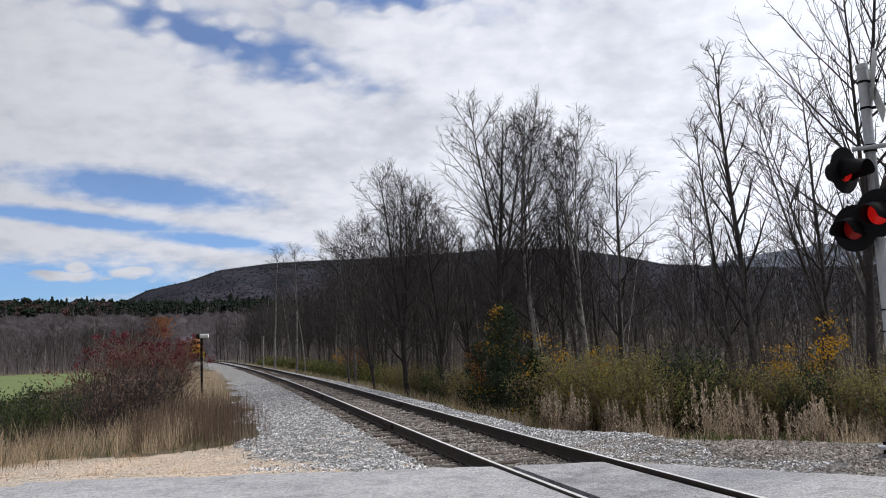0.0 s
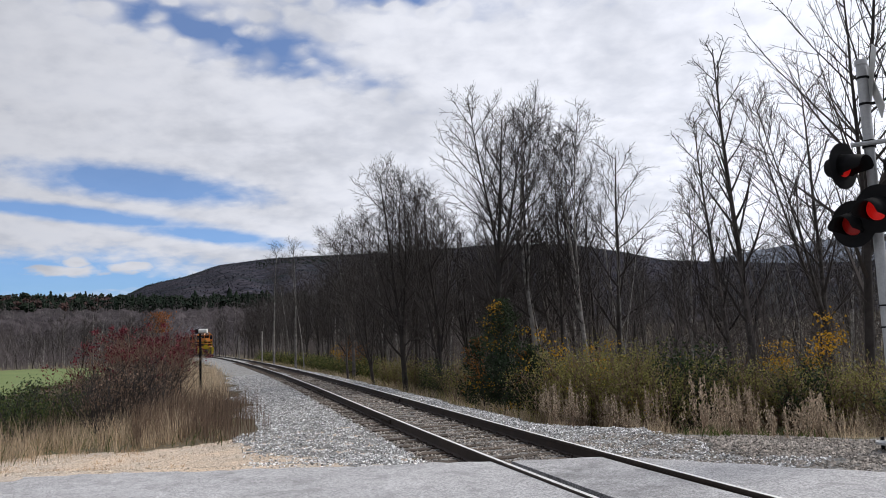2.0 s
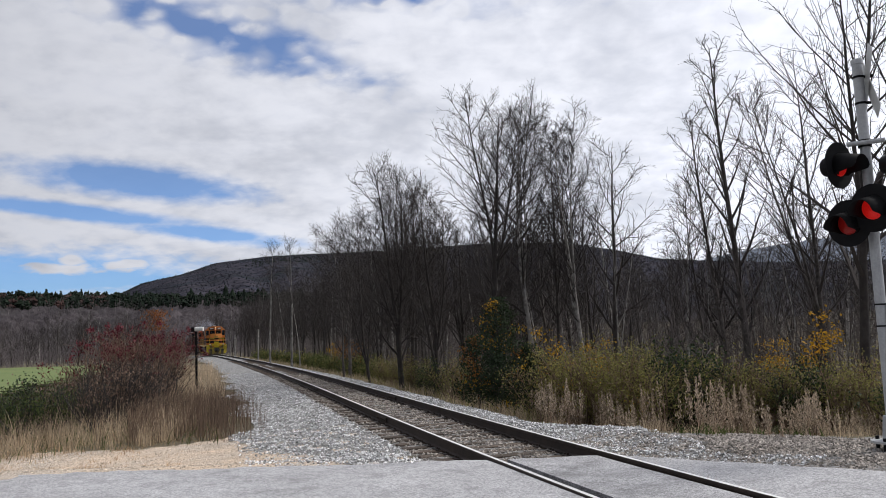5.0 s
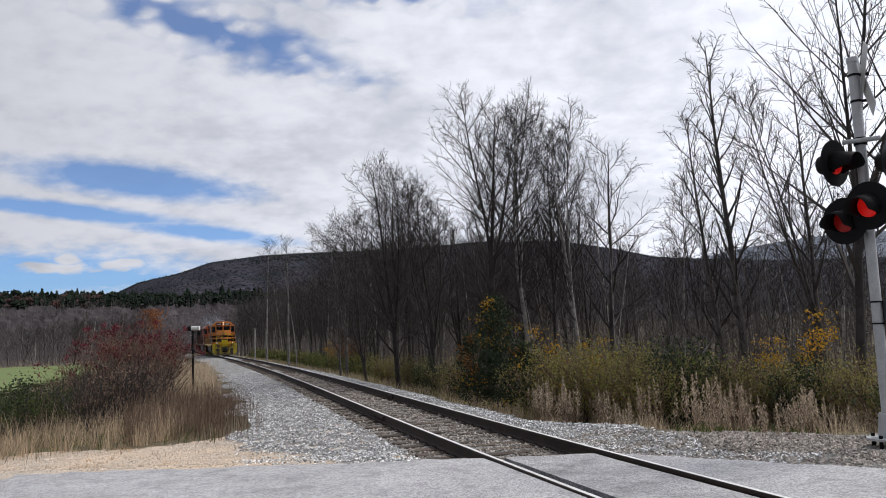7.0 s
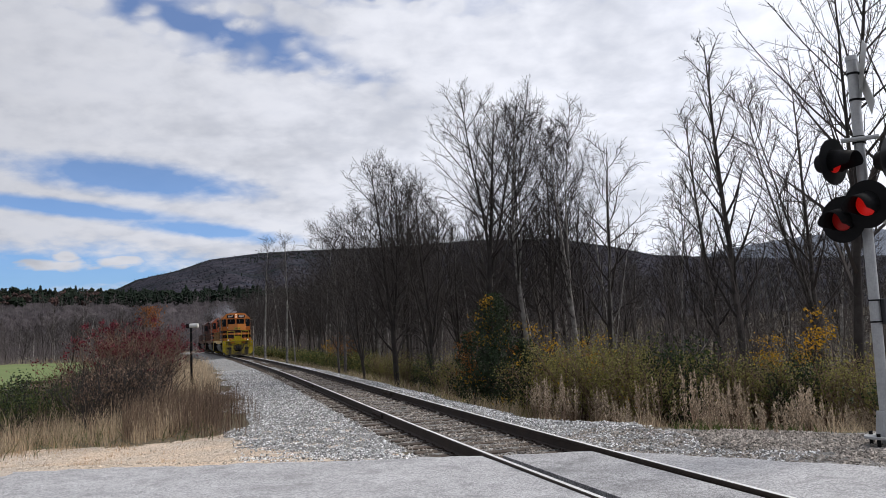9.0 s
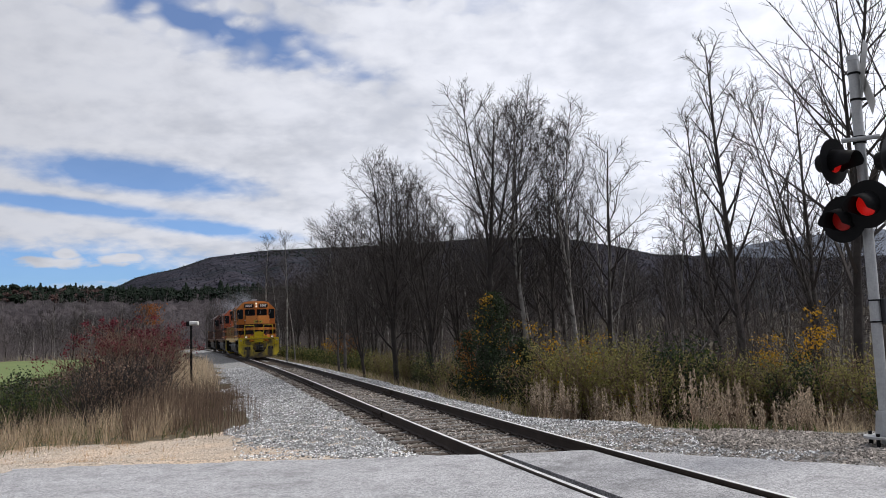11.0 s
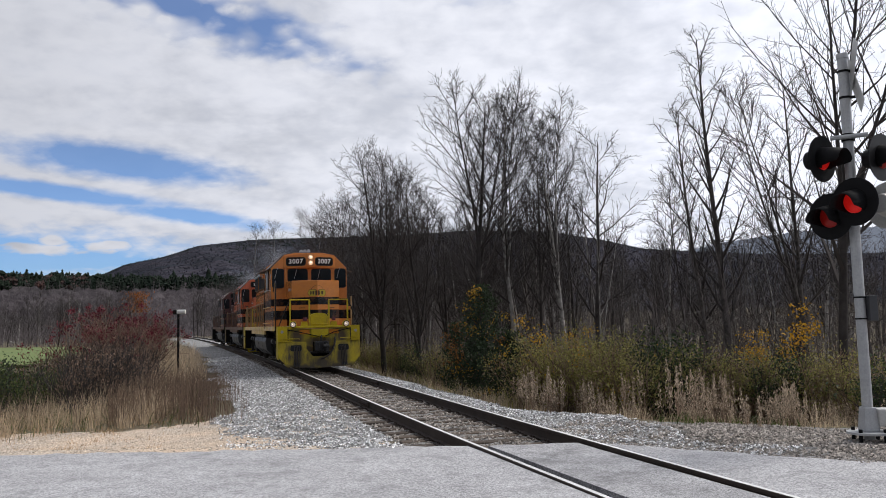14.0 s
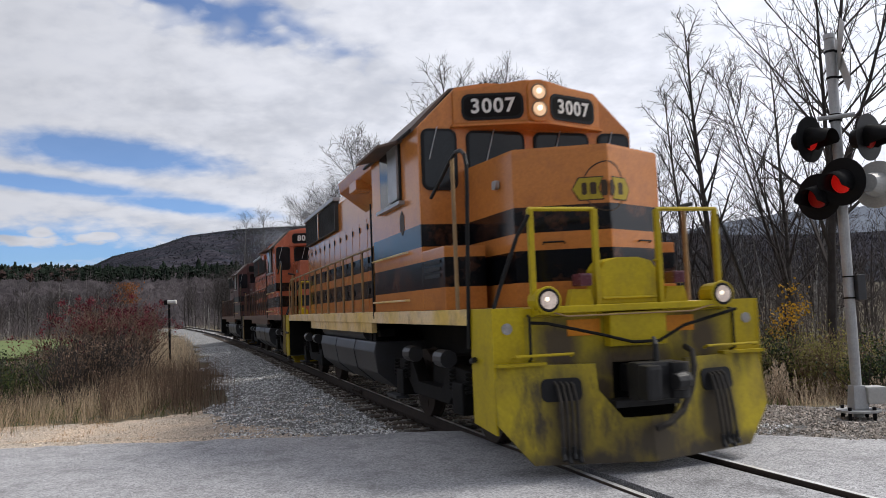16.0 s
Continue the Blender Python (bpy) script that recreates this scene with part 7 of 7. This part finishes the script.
# bushes across the track
def evergreen(name, seed, tall, radius, sprays, tint, share, label):
    """A dense upright bush: leader, rising boughs, and sprays of small leaves on them."""
    random.seed(seed)
    root = tagged(empty(name), label, "bush")
    buf = ([], [])
    limb(buf, (0, 0, -0.2), (0.02, 0, 1), tall * 0.95, 0.06, 0.01, 6, 6, 0.04, 0.0)
    green, other = [], []
    for i in range(sprays):
        f = 0.03 + 0.95 * (i + random.random()) / sprays
        ln = radius * (1 - f) ** 0.6 * random.uniform(0.55, 1.25) + 0.12
        g = random.uniform(0, 6.28)
        pts = limb(buf, (0, 0, tall * f * 0.92), (math.cos(g), math.sin(g), random.uniform(0.1, 0.7)), ln, 0.014, 0.005, 4, 3, 0.12, 0.03)
        tinted = random.random() < share * (0.4 + 1.4 * f) * (1.6 if math.cos(g) < 0 else 0.6)
        for k in range(int(34 + 60 * ln)):
            c = between(pts, random.random() ** 0.55)[0]
            w = 0.05 + 0.09 * ln
            (other if tinted and random.random() < 0.75 else green).append((c.x + random.gauss(0, w), c.y + random.gauss(0, w), max(0.02, c.z + random.gauss(0, w * 0.7))))
    tagged(mesh_obj("stem", np.array(buf[0]), np.array(buf[1]), TWIG, root), kind="stuff")
    for nm, rows, m in (("foliage", green, GREEN_DARK), ("tinted_foliage", other, tint)):
        V, F = leaf_quads(np.array(rows), np.full(len(rows), 0.036))
        tagged(mesh_obj(nm, V, F, m, root), kind="stuff")
    return root


put(evergreen("evergreen_bush", 46, 3.6, 1.05, 120, GOLD, 0.1, "dense dark green bush with golden leaves at the wood's edge"), 3.4, 24)
put(evergreen("evergreen_bush", 47, 2.3, 1.1, 80, RUST_LEAF, 0.12, "dark green bush with rusty leaves beside the ballast"), 5.3, 24.5)
put(evergreen("evergreen_bush", 48, 2.4, 0.75, 60, RUST_LEAF, 0.3, "half-bare bush with rusty leaves"), 1.9, 24.8)
OLIVES = [shrub("olive_bush", 51, 2.3, 0.78, 46, OLIVE, 4600, 0.027, "thin olive-green bush with yellowing leaves", bare=STALK, top=0.95, second=(GOLD, 120), clump=0.14),
          shrub("olive_bush", 52, 1.9, 0.8, 44, OLIVE, 3400, 0.027, "low olive-green bush with bare twigs", bare=STALK, top=0.95, second=(STALK, 500), clump=0.14),
          shrub("olive_bush", 53, 1.9, 0.7, 30, GREEN_DARK, 2200, 0.04, "dark green bush among the dry weeds", top=1.0, second=(GREEN, 700), clump=0.15)]
spread_bushes(OLIVES, ((7.3, 22, 1, 0.95), (8.6, 21.5, 0, 1.0), (10.0, 21, 0, 1.05), (11.3, 20.5, 0, 1.0), (12.6, 20, 1, 1.1), (13.8, 19.5, 0, 0.9), (15.3, 20, 2, 1.0), (16.6, 20.5, 2, 1.05), (17.8, 21, 2, 0.9),
                       (19.6, 20, 1, 0.95), (21.2, 20.5, 1, 0.9), (23.0, 20, 2, 0.85), (25.0, 20, 1, 0.9), (27.5, 19, 1, 0.9), (29.5, 18, 2, 0.8), (6.6, 24, 2, 0.9), (9.0, 25, 1, 1.1), (14.0, 24, 2, 1.1),
                       (0.4, 29, 1, 0.9), (-1.2, 33, 2, 0.8), (-2.6, 37, 1, 0.9), (-4.2, 42, 1, 0.9)), "bushes at the wood's edge")
YELLOWS = [shrub("golden_sapling", 54, 2.3, 0.3, 16, GOLD, 420, 0.042, "slender sapling with golden autumn leaves", top=0.45, clump=0.15, gather=60)]
spread_bushes(YELLOWS, ((21.6, 22, 0, 0.75), (22.2, 22.5, 0, 0.75), (24.0, 23, 0, 1.0), (10.4, 23.5, 0, 0.85), (9.4, 24, 0, 0.8), (-8.0, 66, 0, 0.9), (6.6, 25.5, 0, 1.0)), "golden saplings")
LOWS = [shrub("roadside_shrub", 55, 1.3, 1.0, 26, GREEN, 1200, 0.06, "low yellow-green shrub along the track", top=0.9, second=(OLIVE, 900), clump=0.2)]
spread_bushes(LOWS, ((-5.6, 52, 0, 0.9), (-6.9, 57, 0, 1.0), (-7.8, 62, 0, 1.1), (-8.6, 68, 0, 1.1), (-9.4, 74, 0, 1.1), (-10.2, 82, 0, 1.2), (-11.2, 92, 0, 1.2), (-12.2, 104, 0, 1.3), (-3.9, 46, 0, 0.8), (-13.0, 116, 0, 1.3), (-2.4, 41, 0, 0.7), (-6.2, 60, 0, 1.2)), "shrubs along the track")
put(shrub("russet_sapling", 56, 2.6, 0.5, 22, RUST_LEAF, 900, 0.05, "small sapling with russet leaves in the wood", top=0.8, clump=0.2), -7.0, 58)

# dry goldenrod and grass along the far side of the ballast
def right_edge(x, y):
    u, d = to_line(x, y)
    return (d > 2.75 + 0.3 * np.sin(u * 0.9) + 0.25 * np.sin(u * 2.9)) & (y > road_edge(x) + 3.5 + 0.5 * np.sin(x * 3) + 0.3 * np.sin(x * 7.3)) & (d < 11)


p = region(1500, -1, 13, 10.5, 24, right_edge)
p = p[RNG.random(len(p)) < 0.12 + 0.88 * smooth01(patchy(p[:, 0], p[:, 1], 0.75, 1.0) + 0.3 * patchy(p[:, 0], p[:, 1], 2.1, 0.4), 0.45, 0.9)]
back = smooth01(p[:, 1] - road_edge(p[:, 0]) - 3.2, 0, 2.4)
tufts("dry_verge_grass", p, 18, RNG.uniform(0.22, 0.6, len(p)) * (0.45 + 0.55 * back), RNG.uniform(0.06, 0.17, len(p)), (0.005, 0.011), STRAW, "dry straw grass between ballast and bushes", 0.25)
# goldenrod stands in uneven clumps
c = region(250, -1, 13.5, 10.8, 21, lambda x, y: right_edge(x, y) & (RNG.random(len(x)) < 0.15 + 0.85 * smooth01(patchy(x, y, 1.0, 3.3), 0.35, 0.7)))
per = 13
k = np.repeat(np.arange(len(c)), per)
x, y = c[k, 0] + RNG.normal(0, 0.17, len(k)), c[k, 1] + RNG.normal(0, 0.17, len(k))
q = np.stack([x, y, height(x, y)], 1)
hq = (RNG.uniform(0.45, 1.02, len(c)) * (0.55 + 0.5 * smooth01(c[:, 1] - road_edge(c[:, 0]) - 3.0, 0, 2.6)))[k] * RNG.uniform(0.65, 1.12, len(k))
sticks("goldenrod", q, hq, RNG.uniform(0.003, 0.006, len(q)), STALK, "dead goldenrod stalks along the wood's edge", 0.025, 3)
plumes("goldenrod_heads", q, hq + 0.03, PLUME, "faded fluffy goldenrod heads", 40, 0.028, 0.42)
blades("goldenrod_leaves", q, hq * 0.75, RNG.uniform(0.006, 0.012, len(q)), STALK, "withered brown leaves of the goldenrod", 0.22, "weeds")
p = region(330, 1, 13, 10.5, 20, lambda x, y: right_edge(x, y) & (to_line(x, y)[1] < 6) & (RNG.random(len(x)) < smooth01(patchy(x, y, 0.9, 8.0), 0.5, 0.8)))
tufts("bleached_grass", p, 26, RNG.uniform(0.45, 0.85, len(p)), RNG.uniform(0.07, 0.15, len(p)), (0.004, 0.009), STRAW_PALE, "bleached clumps of tall grass among the goldenrod", 0.2)
p = along_pts(9000, 14, 130, 2.9, 7.5, 1.2, 1.0, -16, 8)
blades("edge_grass", p, RNG.uniform(0.15, 0.5, len(p)), RNG.uniform(0.01, 0.02, len(p)), STRAW, "dry grass along the foot of the ballast", 0.35)
p = along_pts(6000, 14, 130, 3.2, 9, 1.2, 1.0, -16, 14)
blades("edge_green", p, RNG.uniform(0.15, 0.55, len(p)), RNG.uniform(0.012, 0.025, len(p)), OLIVE, "olive grass and herbs along the wood", 0.4)
p = region(500, 3.6, 5.6, 12.0, 13.8, right_edge)
blades("green_tuft", p, RNG.uniform(0.08, 0.25, len(p)), RNG.uniform(0.01, 0.02, len(p)), GREEN, "green tuft of grass beside the stony verge", 0.5)
# fallen leaves and dry stems on the wood's floor
p = along_pts(9000, 10, 60, 5, 30, 1.2, 1.0, -12, 34)
V, F = leaf_quads(p + (0, 0, 0.03), np.full(len(p), 0.05))
tagged(mesh_obj("leaf_litter", V, F, RUST_LEAF), "brown fallen leaves under the trees", "leaf litter", kind="stuff")

# far orange tree
FAR_TREE = bare_tree("autumn_tree", 61, 9.0, 0.14, (0, 0), 16, 0.0, 0.25, 0.8, (5, 3, 0), BARK, "distant tree with orange autumn leaves")
put(FAR_TREE, -19.8, 150)
random.seed(62)
c = np.stack([RNG.normal(0, 0.9, 900), RNG.normal(0, 0.9, 900), RNG.uniform(5.0, 8.6, 900)], 1)
V, F = leaf_quads(c, np.full(900, 0.15))
mesh_obj("leaves", V, F, ORANGE_LEAF, FAR_TREE, "orange autumn leaves")

# ---- sleepers ----
def sleepers():
    bm = bmesh.new()
    box(bm, -0.115, 0.115, -1.3, 1.3, -0.17, 0.0)
    bmesh.ops.bevel(bm, geom=list(bm.edges), offset=0.012, segments=1, affect="EDGES")
    me = bpy.data.meshes.new("sleeper")
    bm.to_mesh(me)
    bm.free()
    me.materials.append(TIE)
    bm = bmesh.new()
    box(bm, -0.09, 0.09, -0.16, 0.16, 0.0, 0.022)
    for a, b in ((-0.05, 0.1), (0.05, -0.1), (-0.05, -0.1), (0.05, 0.1)):
        box(bm, a - 0.012, a + 0.012, b - 0.012, b + 0.012, 0.02, 0.05)
    pm = bpy.data.meshes.new("tie_plate")
    bm.to_mesh(pm)
    bm.free()
    pm.materials.append(RAIL_SIDE)
    rnd = random.Random(9)
    u = road_far(0.0) + 0.35
    k = 0
    while k < 150:
        x, y, z = along(u, rnd.uniform(-0.04, 0.04)).tolist()
        a = math.degrees(float(np.interp(u, U, PHI))) + 90 + rnd.uniform(-1.5, 1.5)
        ob = new("sleeper", me)
        ob.parent = TRACK
        ob.matrix_world = pose(x, y, z - 0.172 + rnd.uniform(-0.012, 0.0), 0, 0, a)
        if k < 60:
            for s in (-0.755, 0.755):
                x, y, z = along(u, s).tolist()
                pl = new("tie_plate", pm)
                pl.parent = TRACK
                pl.matrix_world = pose(x, y, z - 0.188, 0, 0, a)
        u += 0.53
        k += 1


sleepers()


def rail_joint(u, off):
    """Bolted joint bars on both sides of a rail."""
    bm = bmesh.new()
    for s in (-1, 1):
        box(bm, -0.45, 0.45, s * 0.034 - 0.016, s * 0.034 + 0.016, -0.14, -0.045)
        for k in range(6):
            xx = -0.375 + 0.15 * k
            cyl(bm, (xx, s * 0.045, -0.095), (xx, s * 0.075, -0.095), 0.017, 6)
    ob = part("joint_bar", bm, RAIL_SIDE, TRACK)
    x, y, z = along(u, off).tolist()
    ob.matrix_world = pose(x, y, z, 0, 0, math.degrees(float(np.interp(u, U, PHI))) + 90)


JOINT_U = float(to_line(np.array([-1.35]), np.array([17.9]))[0][0])
rail_joint(JOINT_U, -0.755)
rail_joint(JOINT_U + 6.0, 0.755)
rail_joint(JOINT_U + 12.0, -0.755)


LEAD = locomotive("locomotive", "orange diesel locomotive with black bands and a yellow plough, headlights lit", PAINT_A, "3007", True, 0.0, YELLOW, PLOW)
DULL_YELLOW = mat("dull_yellow_paint", (0.2, 0.13, 0.02), (0.11, 0.075, 0.03), 1.6, 0.6, 0.1, 30, spec=0.2, stain=((0.05, 0.04, 0.03), 3.0, 0.8), depth=0.004)
SECOND = locomotive("locomotive", "red-orange diesel locomotive with black bands, coupled behind the leading one", PAINT_B, "804", False, LENGTH, DULL_YELLOW, PLOW)
THIRD = locomotive("locomotive", "dull maroon and black diesel locomotive at the train's end", PAINT_C, "", False, 2 * LENGTH, GRIME, GRIME)


def exhaust_smoke(seed):
    """Thin smoke over and behind a locomotive's stack, in many tiny drifting flecks."""
    rnd = np.random.default_rng(seed)
    n = 16000
    f = rnd.random(n) ** 1.2
    wide = 0.18 + 1.15 * f
    c = np.stack([-9.9 - 13.0 * f, rnd.normal(0, 1, n) * wide * 0.7, 4.75 + 1.0 * f ** 0.6 + 0.3 * np.sin(f * 17 + seed) * f + rnd.normal(0, 1, n) * wide * 0.5], 1)
    c[:, 2] = np.maximum(c[:, 2], 4.66)
    V, F = leaf_quads(c, np.full(n, 0.0095))
    return tagged(mesh_obj("exhaust_smoke", V, F, SMOKE), "thin blue-grey exhaust smoke drifting over the locomotives", "smoke", kind="stuff")


SMOKE = mat("diesel_smoke", (0.36, 0.39, 0.45), (0.30, 0.33, 0.38), 1.0, 1.0, 0.0, 20, spec=0.0, thin=0.5)
SMOKES = [(exhaust_smoke(3), 0.0), (exhaust_smoke(4), LENGTH)]


def motions():
    for ob, behind in SMOKES:
        walk(ob, [(t * 0.5, loco_pose(t * 0.5, behind)) for t in range(33)])
    for ob, behind in ((LEAD, 0.0), (SECOND, LENGTH), (THIRD, 2 * LENGTH)):
        walk(ob, [(t * 0.5, loco_pose(t * 0.5, behind)) for t in range(33)])
    # wheels roll without slipping
    for ob, x, behind in WHEELSETS:
        rows = []
        for f in range(0, 481, 2):
            t = f / 30
            turn = (PLACES[0] - float(np.interp(t, TIMES, PLACES))) / 0.508
            rows.append((t, Matrix.Translation((x, 0, 0.508)) @ Matrix.Rotation(turn, 4, "Y")))
        walk(ob, rows)


motions()
